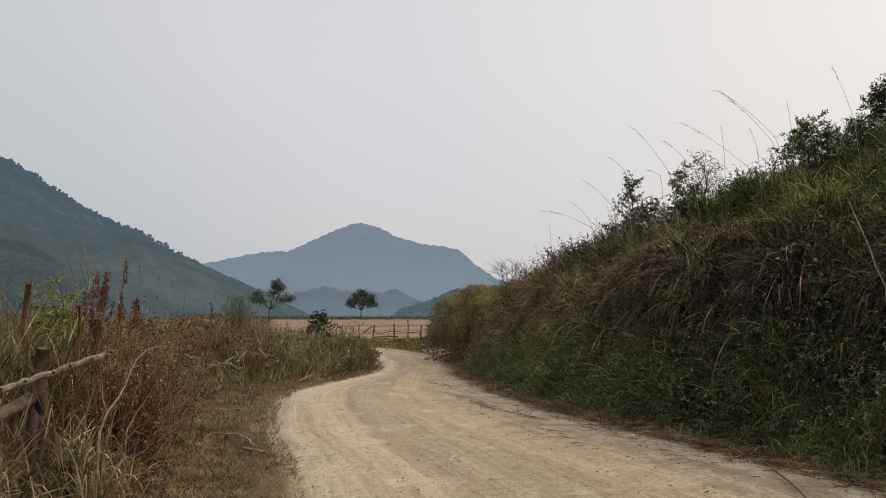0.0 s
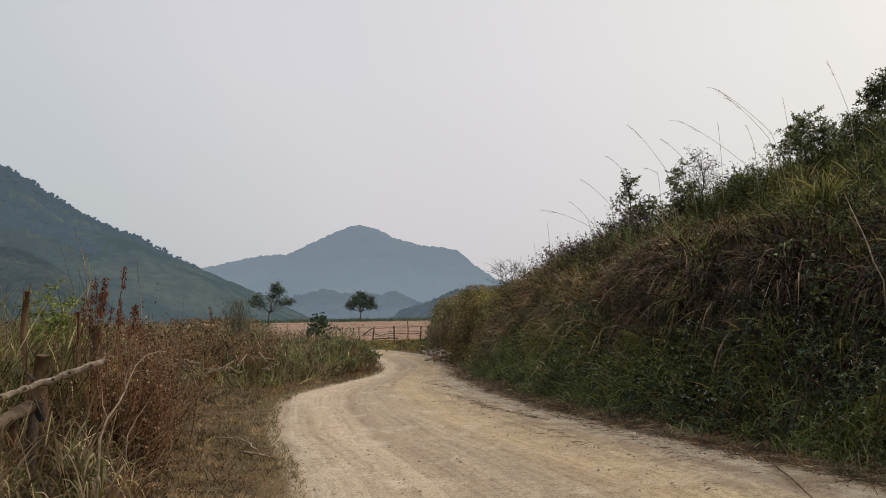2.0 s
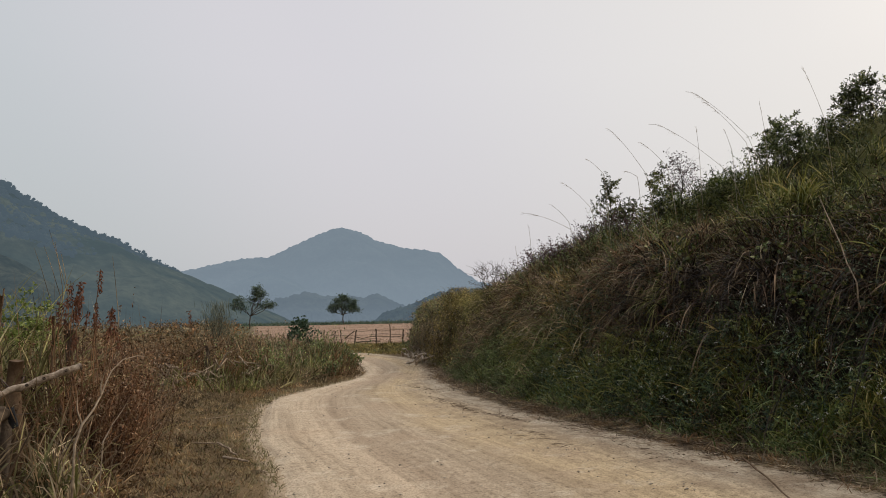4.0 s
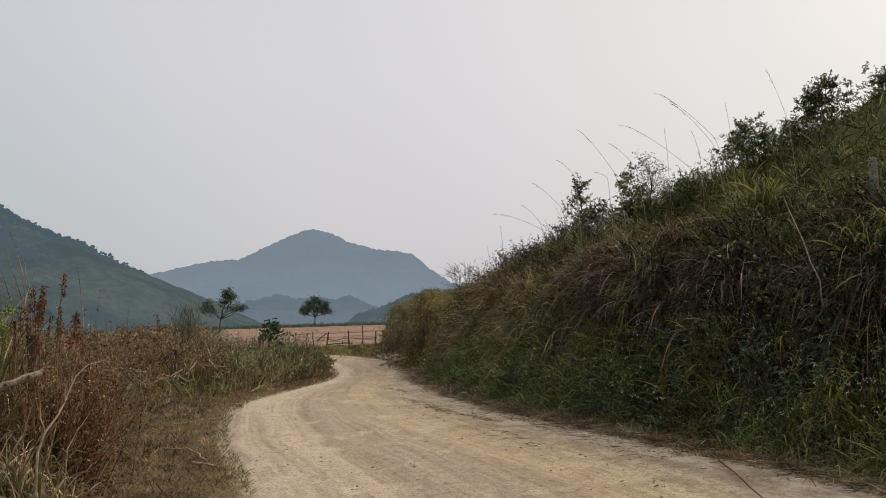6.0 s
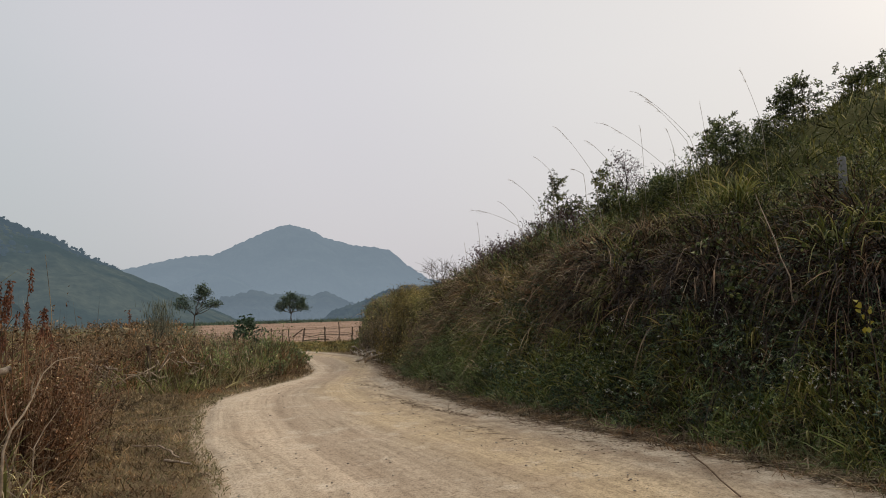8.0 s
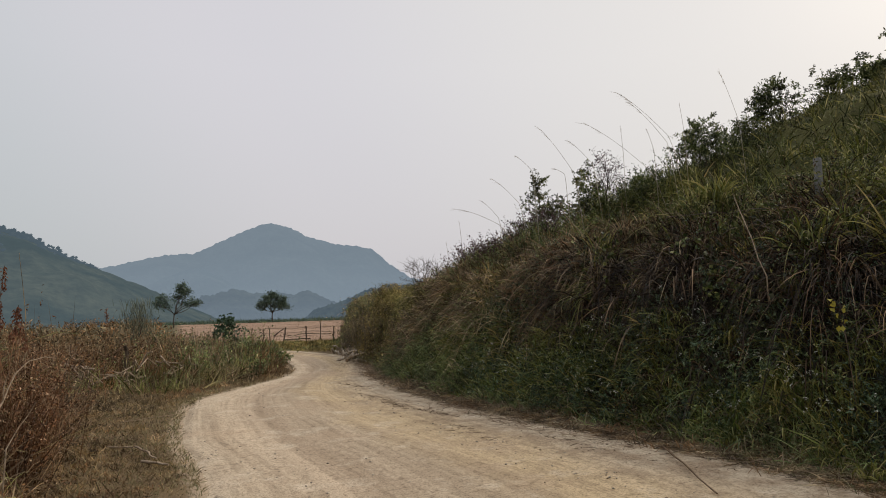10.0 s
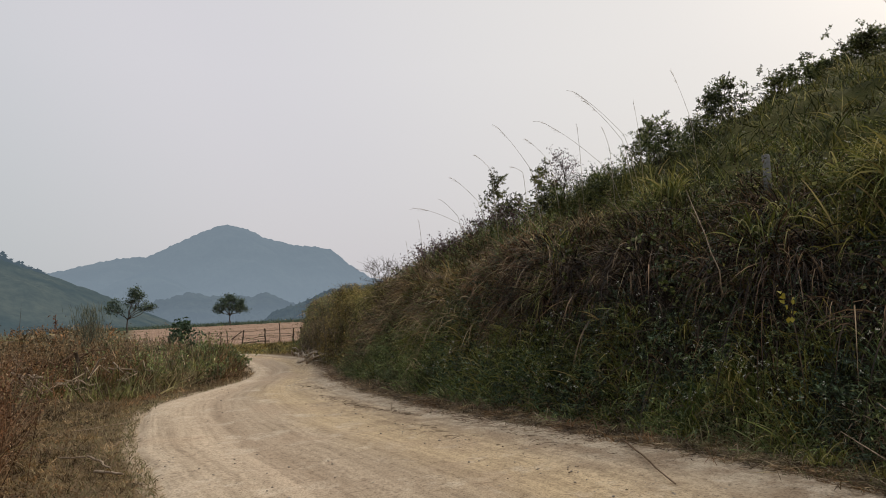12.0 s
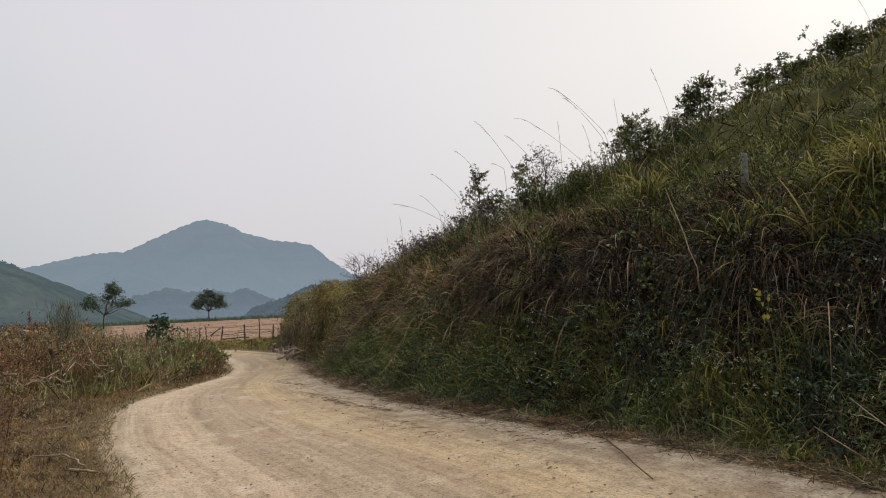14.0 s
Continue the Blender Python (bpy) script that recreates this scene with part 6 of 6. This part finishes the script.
x, y = on_bank(330, 2.0, 6.4, -0.36, 0.20, 0.9)
g = tussocks(x, y, 26, 0.12, 0.30, 0.010, 0.9, 0.6, 0.3, 0.8, 4, hook=2.2)
stuff("bank_foot_mat", *g, M_VERGEGREEN, "matted green and tan grass creeping onto the road", "grass")
x, y = on_bank(340, 2.4, 16.0, -0.42, 0.35)
g = tussocks(x, y, 22, 0.14, 0.30, 0.010, 0.9, 0.5, 0.4, 0.9, 3, hook=2.2)
stuff("bank_foot_brown_mat", *g, M_SCRUB, "matted brown grass lying along the bank foot", "grass")
x, y = on_bank(11500, 2.4, 13.0, -0.55, 0.32, 0.8)
root = np.stack([x, y, np.maximum(plant_z(x, y), 0) + rng.uniform(0.022, 0.06, len(x))], -1)
e = blades(root, rng.normal(size=(len(x), 3)) * (1, 1, 0.07), rng.uniform(0.06, 0.30, len(x)), rng.uniform(0.004, 0.010, len(x)), np.full(len(x), 0.06), 3, 0.3)
stuff("bank_foot_thatch", *e, M_THATCH, "flattened olive-brown dead grass along the road edge", "thatch")
stuff("bank_foot_litter", *join([a, b, c]), M_LITTER, "dark dead grass litter along the road edge", "litter")
stuff("bank_foot_grass", *tussocks(*on_bank(420, 2.2, 24, 0.0, 0.6), 16, 0.09, 0.40, 0.013, 0.6, 1.0, 0.5, 0.45, 3), M_FARGREEN, "green grass at the foot of the bank", "grass")


# single tussocks that stand out: bearing, distance, height, blades, width
def grass_tussock(az, dist, h, n, w, mat, label, group):
    x, y = by_bearing(az, dist)
    z = float(terrain(x, y))
    t = thing("grass_tussock", (x, y, z), label, "grass tussock", group)
    v, f = tussocks(np.array([x]), np.array([y]), n * 3, 0.06, h, w, 0.85, 1.0, 0.45, 0.34, 6, hook=2.7)
    part("leaf_tuft", (v - np.array((x, y, z)), f), mat, t, smooth=False)


def flowering_tussock(az, dist, h, n, heads):
    """A clump of upright green blades with small white flower heads above them."""
    x, y = by_bearing(az, dist)
    at = np.array((x, y, float(terrain(x, y))))
    t = thing("flowering_tussock", at, "bright green upright tussock with small white flowers", "tussock", "flowering tussocks at the bank foot")
    v, f = tussocks(np.array([x]), np.array([y]), n, 0.07, h, 0.017, 0.35, 1.0, 0.4, 0.28, 5, hook=2.4)
    part("leaf_tuft", (v - at, f), M_LUSHBLADE, t, smooth=False)
    for k in range(heads):
        top = np.array((rng.normal() * 0.16 - 0.14, rng.normal() * 0.12 - 0.18, h * rng.uniform(0.5, 0.85)))
        stalk = part("flower_stalk", tube(np.array(((0, 0, 0), top * (0.4, 0.4, 0.55), top)), (0.003, 0.003, 0.002), 4), M_LEAFMID, t)
        c = top + rng.normal(size=(7, 3)) * 0.010
        part("flower_head", leaves(c, rng.normal(size=(7, 3)) + (-0.3, -0.4, 0.5), np.full(7, 0.014), np.full(7, 0.012)), M_FLOWER, stalk, "tiny white flower head", smooth=False)


for row in [(35.2, 7.7, 0.50, 56, 10), (34.6, 7.8, 0.58, 56, 9), (30.4, 7.9, 0.42, 40, 5)]:
    flowering_tussock(*row)
for row in [(34.0, 7.9, 0.7), (28.4, 8.3, 0.5), (30.5, 8.7, 0.45), (37.2, 7.05, 0.42), (24.0, 10.2, 0.5), (20.3, 10.6, 0.5), (22.5, 10.1, 0.45), (39.6, 6.75, 0.4), (43.4, 6.4, 0.4), (17.1, 9.9, 0.45), (30.1, 7.7, 0.35), (27.5, 8.0, 0.35)]:
    grass_tussock(*row, 26, 0.016, M_GREENBRIGHT, "bright green grass tussock at the bank foot", "tussocks at the bank foot")
for row in [(39.2, 11.0, 0.9), (41.0, 10.6, 0.8), (42.8, 10.0, 0.9), (44.4, 9.6, 0.9), (45.6, 9.9, 0.9), (43.6, 10.8, 1.0), (40.0, 13.0, 1.0), (46.4, 9.4, 0.8), (38.0, 12.0, 0.9), (29.1, 13.6, 1.0), (25.4, 13.7, 1.0), (42.1, 11.4, 0.9), (41.2, 11.9, 0.8), (40.3, 12.3, 0.8), (44.0, 11.4, 0.9), (45.4, 9.0, 0.8), (46.0, 8.5, 0.7), (43.5, 8.8, 0.7), (36.7, 8.7, 0.7), (29.1, 14.1, 1.0), (24.6, 12.4, 0.9), (27.0, 11.4, 0.8),
            (34.4, 10.8, 0.7), (38.9, 9.2, 0.7), (30.7, 10.5, 0.8), (22.9, 13.4, 1.0), (21.8, 13.6, 0.9), (26.0, 13.2, 1.0), (18.9, 14.0, 0.8), (17.2, 14.6, 0.7), (32.2, 12.8, 0.8), (36.6, 8.9, 0.8), (16.0, 13.6, 0.7)]:
    grass_tussock(*row, 26, 0.023, M_GREENBRIGHT, "large yellow-green grass tussock on the brow", "tussocks on the brow")
for row in [(41.3, 10.7, 1.15), (42.2, 10.4, 1.25), (44.9, 9.7, 1.1), (46.2, 9.2, 1.1), (43.9, 8.9, 0.95), (29.0, 11.8, 1.0), (30.2, 11.2, 0.9), (25.8, 12.4, 0.9)]:
    grass_tussock(*row, 44, 0.025, M_GREENBRIGHT, "large yellow-green grass tussock on the brow", "tussocks on the brow")


for row in [(22.9, 11.6, 0.95), (23.6, 11.5, 0.9), (28.3, 12.2, 0.9), (27.3, 12.0, 0.8), (26.2, 11.8, 0.9), (24.0, 12.4, 0.8), (22.0, 12.6, 0.9), (20.2, 13.0, 0.8), (40.0, 9.4, 0.7), (18.0, 13.4, 0.7), (42.6, 9.3, 0.7), (16.6, 12.4, 0.8)]:
    grass_tussock(*row, 26, 0.014, M_STRAW, "golden dry grass tussock on the brow", "dry tussocks on the brow")


# verge beside the road
def verge_places(n, y0, y1, d0, d1, power=1.0):
    y = rng.uniform(y0, y1, n)
    d = d0 + (d1 - d0) * rng.uniform(0, 1, n) ** power
    x = left_edge(y) - d
    keep = ~on_road(x, y)
    return x[keep], y[keep], d[keep]


def weed_places(n, y0, y1, d0, d1):
    """Places for weeds; the growth before the near fence post is thin."""
    x, y, d = verge_places(n, y0, y1, d0, d1)
    keep = (y > 6.0) | (x / y > -0.525) | (x / y < -0.665) | (rng.uniform(size=len(x)) < 0.08)
    if d0 >= 1.8:          # tall weeds stand well back where the verge is broad
        keep &= d > np.interp(y, [8, 10, 13, 16, 17.5], [0, 2.1, 2.5, 3.2, 0])
    return x[keep], y[keep]


x, y, d = verge_places(28000, 5.0, 15.5, -0.03, 2.9)
keep = rng.uniform(size=len(d)) < np.clip(0.35 + d * 2.6 + 0.25 * wave(x, y, 0.8, 1), 0.1, 1)
x, y, d = x[keep], y[keep], d[keep]
root = np.stack([x, y, plant_z(x, y)], -1)
ln = rng.uniform(0.05, 0.15, len(x)) * (1 + 0.55 * wave(x, y, 0.7, 1)) * np.clip(0.7 + d * 0.4, 0.7, 1.3)
a = blades(root, rng.normal(size=(len(x), 3)) * 0.7 + (0, 0, 0.7), ln, rng.uniform(0.007, 0.015, len(x)), np.full(len(x), 0.35), 2, 0.2)
x, y, d = verge_places(11000, 15, 26, -0.05, 3.5)
root = np.stack([x, y, plant_z(x, y)], -1)
b = blades(root, rng.normal(size=(len(x), 3)) * 0.5 + (0, 0, 0.8), rng.uniform(0.08, 0.25, len(x)), rng.uniform(0.012, 0.02, len(x)), np.full(len(x), 0.3), 2, 0.15)
c = tussocks(*weed_places(420, 4.2, 14, 0.3, 3.0), 18, 0.07, 0.22, 0.009, 0.6, 0.8, 0.0, 0.6, 3)
x, y, d = verge_places(15500, 5.0, 8.0, -0.02, 2.4)
keep = rng.uniform(size=len(d)) < np.clip(0.35 + d * 2.6, 0.1, 1)
x, y, d = x[keep], y[keep], d[keep]
root = np.stack([x, y, plant_z(x, y)], -1)
e = blades(root, rng.normal(size=(len(x), 3)) * 0.7 + (0, 0, 0.55), rng.uniform(0.04, 0.13, len(x)), rng.uniform(0.005, 0.011, len(x)), np.full(len(x), 0.4), 2, 0.25)
x, y, d = verge_places(420, 5.0, 24, 0.02, 0.35)
g = tussocks(x, y, 14, 0.07, 0.13, 0.008, 0.7, 0.7, 0.0, 0.8, 2)
stuff("verge_turf", *join([a, b, c, e, g]), M_VERGE, "short dry brown turf on the verge", "grass")
x, y, d = verge_places(10000, 4.2, 17, 0.0, 1.3, 1.4)
root = np.stack([x, y, plant_z(x, y)], -1)
a = blades(root, rng.normal(size=(len(x), 3)) * 0.6 + (0, 0, 0.8), rng.uniform(0.05, 0.15, len(x)), rng.uniform(0.006, 0.012, len(x)), np.full(len(x), 0.3), 2, 0.15)
b = sprigs(*weed_places(330, 4.3, 15, 0.5, 3.0), 6, 0.08, 0.16, 7, 0.03, 0.5, 0.0, 0.5, 0.2, 0.004)
stuff("verge_weeds", *b, M_SCRUB, "low dull weeds scattered through the verge", "weeds")
stuff("verge_green_turf", *a, M_VERGEGREEN, "sparse green turf along the road edge", "grass")

# tall dry grass by the fence
a = tussocks(*weed_places(350, 4.0, 9.5, 2.1, 5.5), 18, 0.12, 1.2, 0.016, 0.3, 1.0, 0.0, 0.18, 4, lean=0.13)
b = tussocks(*sift(*weed_places(380, 9, 27, 2.1, 8), 2.5, 1, -0.35), 16, 0.16, 1.05, 0.023, 0.3, 1.0, 0.0, 0.25, 3, lean=0.15)
c = tussocks(*weed_places(420, 4.0, 12, 1.5, 3.6), 15, 0.10, 0.5, 0.011, 0.55, 0.9, 0.0, 0.45, 3)
e = tussocks(*weed_places(390, 16.0, 26, 0.45, 2.6), 18, 0.12, 0.72, 0.02, 0.4, 0.9, 0.0, 0.35, 3)
g = tussocks(*weed_places(330, 17, 25.5, 0.7, 4.0), 20, 0.13, 1.12, 0.02, 0.3, 1.0, 0.0, 0.25, 3, lean=0.12)
f = tussocks(*weed_places(140, 4.2, 9, 1.9, 4.2), 16, 0.10, 1.0, 0.014, 0.9, 0.6, 0.0, 0.6, 6)
stuff("tall_dry_grass", *join([a, b, c, e, f, g]), M_STRAW, "tall straw-coloured dry grass by the fence", "grass")

# rust-brown weeds
x, y = weed_places(420, 6.0, 11.5, 1.8, 4.2)
x, y = x[x > -0.54 * y], y[x > -0.54 * y]
a = sprigs(x, y, 12, 0.14, 1.25, 12, 0.048, 0.4, 0.0, 0.22, 0.1, 0.007, 0.25, 4)
x, y = sift(*weed_places(330, 10, 26, 2.2, 6.5), 3.0, 2, -0.2)
b = sprigs(x, y, 12, 0.2, 1.15, 10, 0.08, 0.4, 0.0, 0.25, 0.1, 0.01, 0.25, 4)
x, y = weed_places(90, 4.6, 8.5, 1.5, 2.6)
c = sprigs(x, y, 9, 0.12, 0.5, 10, 0.045, 0.4, 0.0, 0.4, 0.2, 0.006, 0.2, 3)
az, dist = rng.uniform(-28.2, -23.2, 55), rng.uniform(7.2, 9.5, 55)
x, y = dist * np.sin(np.radians(az)), dist * np.cos(np.radians(az))
az, dist = rng.uniform(-29.3, -25.6, 22), rng.uniform(7.0, 7.9, 22)
x, y = np.append(x, dist * np.sin(np.radians(az))), np.append(y, dist * np.cos(np.radians(az)))
e = sprigs(x, y, 11, 0.14, 1.45, 13, 0.042, 0.4, 0.0, 0.2, 0.1, 0.007, 0.35, 4)
a = join([a, e])
stuff("dull_weeds", *c, M_SCRUB, "dull brown weeds at the edge of the verge", "weeds")
stuff("rust_weeds", *a, M_RUST, "rust-brown withered weeds by the fence", "weeds")
stuff("dull_verge_weeds", *b, M_SCRUB, "dull olive-brown weeds along the verge", "weeds")

# bleached straw in front of the fence and tall green grass behind it
a = tussocks(*weed_places(200, 4.3, 6.2, 2.0, 3.4), 12, 0.12, 0.85, 0.014, 0.75, 0.9, 0.0, 0.38, 6, hook=2.6)
stuff("bleached_straw", *a, M_PALESTRAW, "bleached straw leaning round the fence", "grass")
az, dist = rng.uniform(-38, -29.8, 240), rng.uniform(7.6, 9.8, 240)
x, y = dist * np.sin(np.radians(az)), dist * np.cos(np.radians(az))
a = tussocks(x, y, 22, 0.16, 2.2, 0.021, 0.62, 1.0, 0.0, 0.2, 6, lean=0.12, hook=2.6)
stuff("tall_reed_grass", *a, M_YELLOWGRASS, "tall yellow-green reed grass behind the fence", "grass")

az, dist = rng.uniform(-39, -27.2, 220), rng.uniform(5.9, 7.3, 220)
x, y = dist * np.sin(np.radians(az)), dist * np.cos(np.radians(az))
keep = (az < -33.2) | (az > -28.6) | (dist > 7.2)
x, y = x[keep], y[keep]
stuff("yellow_fence_grass", *tussocks(x[::5], y[::5], 18, 0.12, 1.15, 0.022, 0.8, 1.0, 0.0, 0.24, 6, lean=0.14, hook=2.6), M_YELLOWGRASS, "yellow-green grass growing through the fence", "grass")
stuff("pale_fence_grass", *tussocks(x[1::2], y[1::2], 14, 0.12, 1.2, 0.017, 0.6, 1.0, 0.0, 0.2, 6, lean=0.14, hook=2.6), M_PALESTRAW, "pale dry grass growing through the fence", "grass")

# half-high growth between the turf and the tall weeds
a = tussocks(*weed_places(200, 11.5, 15.5, 0.5, 3.4), 14, 0.10, 0.24, 0.013, 0.5, 0.9, 0.0, 0.45, 3)
b = sprigs(*weed_places(100, 11.0, 15.5, 1.4, 3.4), 6, 0.12, 0.28, 8, 0.045, 0.45, 0.0, 0.45, 0.2)
stuff("half_high_weeds", *join([a, b]), M_SCRUB, "half-high dull weeds where the turf ends", "weeds")

# bare twigs tangled through the weeds
n = 4600
y = rng.uniform(4.6, 13, n)
x = left_edge(y) - rng.uniform(1.7, 4.4, n)
root = np.stack([x, y, terrain(x, y) + rng.uniform(0.0, 1.05, n) * np.clip((left_edge(y) - x - 1.2) / 1.0, 0.15, 1)], -1)
keep = (x > -0.53 * y) | (y > 6.4)
root, n = root[keep], int(keep.sum())
a = blades(root, rng.normal(size=(n, 3)) * (0.8, 0.8, 0.6) + (0, 0, 0.35), rng.uniform(0.15, 0.5, n), rng.uniform(0.004, 0.008, n), rng.uniform(-0.1, 0.3, n), 3, 0.2)
stuff("bare_twigs", *a, M_TWIGDRY, "bare dry twigs tangled through the weeds", "twigs")
# green shoots among the dry ones
a = tussocks(*weed_places(120, 4.8, 9.5, 2.6, 6.0), 22, 0.10, 1.2, 0.019, 0.4, 1.0, 0.0, 0.2, 5, lean=0.1)
b = tussocks(*weed_places(260, 14, 27, 0.7, 5), 14, 0.14, 0.85, 0.02, 0.35, 1.0, 0.0, 0.3, 4)
stuff("green_weeds", *join([a, b]), M_YELLOWGRASS, "green grass and weeds among dry growth", "weeds")
a = sprigs(*weed_places(150, 16.5, 25, 0.6, 4.2), 9, 0.18, 1.15, 12, 0.075, 0.5, 0.0, 0.4, 0.2, 0.008)
stuff("green_verge_bushes", *a, M_FARGREEN, "low green leafy weeds beside the bend", "weeds")
x, y = rng.uniform(-22, -6.5, 230), rng.uniform(10, 30, 230)
keep = ~on_road(x, y) & (x < left_edge(np.minimum(y, 25)) - 3.5) & (x < -0.3 * y + 0.6) & (x > -0.85 * y)
a = sprigs(x[keep], y[keep], 10, 0.35, 1.4, 11, 0.065, 0.42, 0.0, 0.18, 0.06, 0.014)
b = tussocks(x[keep], y[keep], 14, 0.4, 1.35, 0.024, 0.25, 1.0, 0.0, 0.18, 3)
stuff("scrub", *join([a, b]), M_SCRUB, "dull olive scrub beyond the fence", "scrub")
x, y = rng.uniform(-8.0, -3.9, 330), rng.uniform(5.6, 10.5, 330)
keep = x < -0.52 * y
x, y = x[keep], y[keep]
b = tussocks(x, y, 26, 0.18, 1.4, 0.022, 0.45, 1.0, 0.0, 0.2, 4, lean=0.12)
stuff("tall_green_grass", *b, M_YELLOWGRASS, "tall green grass behind the fence", "grass")

y = 26 + 90 * rng.uniform(0, 1, 330) ** 1.4
x = -y * rng.uniform(0.285, 0.75, 330) - 0.5
keep = ~on_road(x, y)
x, y = x[keep], y[keep]
a = sprigs(x, y, 8, 0.8, 1.5, 7, 0.32, 0.5, 0.0, 0.25, 0.1, 0.03)
stuff("far_scrub", *a, M_SCRUB, "dull scrub on the land beyond the fence", "scrub")

# tall stalks that stand above the weeds near the fence
n = 70
x = rng.uniform(-5.4, -3.3, n)
y = rng.uniform(6.0, 9.0, n)
root = np.stack([x, y, plant_z(x, y)], -1)
stuff("dry_stalks", *blades(root, rng.normal(size=(n, 3)) * 0.07 + (-0.12, 0, 1), rng.uniform(1.6, 2.3, n), np.full(n, 0.013), rng.uniform(0.0, 0.15, n), 6), M_STRAW, "tall thin dry grass stalks", "grass")

# grass between the road and the field fence, stubble and the field's green edge
x, y = rng.uniform(-16, 1.5, 5200), rng.uniform(26.5, 36.3, 5200)
keep = ~on_road(x, y) & (x < np.interp(y, FOOT_Y, FOOT_X) + 0.4) & (x + 0.9 * y > 22.5)
a = tussocks(x[keep], y[keep], 9, 0.2, 0.28, 0.022, 0.4, 0.9, 0.0, 0.5, 2)
stuff("rough_grass", *a, M_ENDBRUSH, "rough brown grass before the field fence", "grass")
x, y = rng.uniform(-40, 5, 1300), 121 + rng.normal(size=1300) * 2.2
a = tussocks(x, y, 8, 0.5, 1.0, 0.08, 0.4, 0.9, 0.0, 0.5, 2)
stuff("field_edge_grass", *a, M_HAZYLEAF, "green grass along the far field edge", "grass")
x, y = rng.uniform(-30, 6, 2600), 38 + 82 * rng.uniform(0, 1, 2600) ** 1.3
root = np.repeat(np.stack([x, y, plant_z(x, y)], -1), 4, 0) + rng.normal(size=(len(x) * 4, 3)) * (0.2, 0.2, 0)
n = len(root)
a = blades(root, rng.normal(size=(n, 3)) * 0.5 + (0, 0, 0.8), rng.uniform(0.08, 0.22, n), np.full(n, 0.03), np.full(n, 0.3), 2)
stuff("field_stubble", *a, M_STRAW, "short tan stubble on the field", "stubble")

# pebbles and crumbs on the road
ico = bmesh.new()
bmesh.ops.create_icosphere(ico, subdivisions=1, radius=1)
iv = np.array([v.co[:] for v in ico.verts])
fi = np.array([[v.index for v in f.verts] for f in ico.faces])
ico.free()
n = 2200
y = 4.3 + 18 * rng.uniform(0, 1, n) ** 1.6
uu = rng.uniform(size=n)
uu = np.where(rng.uniform(size=n) < 0.55, 1.03 - 0.4 * rng.uniform(size=n) ** 1.5, uu)
uu = np.where(rng.uniform(size=n) < 0.12, 0.02 + 0.08 * rng.uniform(size=n), uu)
xl, xr = np.interp(y, LEFT[:14, 1], LEFT[:14, 0]), np.interp(y, RIGHT[:14, 1], RIGHT[:14, 0])
x = xl + (xr - xl) * uu
r = 0.004 + 0.010 * rng.power(0.3, n)
pieces = []
for i in range(n):
    v = iv * (1 + 0.2 * rng.normal(size=(len(iv), 1))) * r[i] * np.array((1.2, 0.9, 0.6))
    pieces.append((v + np.array((x[i], y[i], 0.016)), fi))
stuff("road_pebbles", *join(pieces), M_STONE, "small pale pebbles scattered on the road", "pebbles")

# patches of dead roots and grass dragged over the road: middle, length, strands
strands, crumbs = [], []
for cx, cy, ln, n in [(0.75, 10.8, 0.30, 90), (1.15, 10.1, 0.30, 90), (0.26, 12.2, 0.25, 60), (0.55, 11.4, 0.25, 70), (1.47, 10.5, 0.35, 90), (1.85, 9.4, 0.40, 110), (2.05, 8.6, 0.35, 90), (1.34, 8.7, 0.22, 40),
                      (1.5, 7.9, 0.25, 40), (2.1, 8.9, 0.4, 80), (2.4, 7.5, 0.35, 60), (0.0, 14.0, 0.3, 50), (2.7, 7.4, 0.5, 90)]:
    n = int(n * 0.65)
    along = unit(np.array((-0.42, 0.9)))
    u, v = rng.normal(size=n) * ln, rng.normal(size=n) * 0.055
    x, y = cx + along[0] * u + along[1] * v, cy + along[1] * u - along[0] * v
    root = np.stack([x, y, np.full(n, 0.024)], -1)
    way = np.stack([along[0] + rng.normal(size=n) * 0.7, along[1] + rng.normal(size=n) * 0.7, np.abs(rng.normal(size=n)) * 0.08], -1) * rng.choice([-1, 1], n)[:, None] * (1, 1, 0) + (0, 0, 0.05)
    strands.append(blades(root, way, rng.uniform(0.04, 0.22, n), rng.uniform(0.004, 0.011, n), np.full(n, 0.06), 3, 0.25))
    for _ in range(n // 3):
        r = 0.004 + 0.012 * rng.power(0.5)
        k = rng.integers(0, n)
        crumbs.append((iv * (1 + 0.25 * rng.normal(size=(len(iv), 1))) * r * np.array((1.3, 1.0, 0.55)) + np.array((x[k] + rng.normal() * 0.05, y[k] + rng.normal() * 0.05, 0.018)), fi))
stuff("road_litter", *join(strands), M_LITTER, "dark dead roots and grass dragged over the road", "litter")
stuff("road_crumbs", *join(crumbs), M_CLOD, "brown soil crumbs lying on the road", "crumbs")

# dry clods and crumbs in streaks where the road meets the bank
pieces = []
for k in range(420):
    s = rng.uniform() ** 1.4
    lane = rng.choice([0.35, 0.7, 1.15, 1.8], p=[0.4, 0.25, 0.2, 0.15])
    cy = 4.5 + 13 * s
    cx = np.interp(cy, FOOT_Y, FOOT_X) - lane + 0.22 * rng.normal() + 0.1 * math.sin(cy * 1.7)
    r = 0.004 + 0.010 * rng.power(0.5)
    v = iv * (1 + 0.25 * rng.normal(size=(len(iv), 1))) * r * np.array((1.3, 1.0, 0.55))
    pieces.append((v + np.array((cx, cy, 0.015)), fi))
stuff("road_clods", *join(pieces), M_CLOD, "brown dry clods along the road edge", "clods")
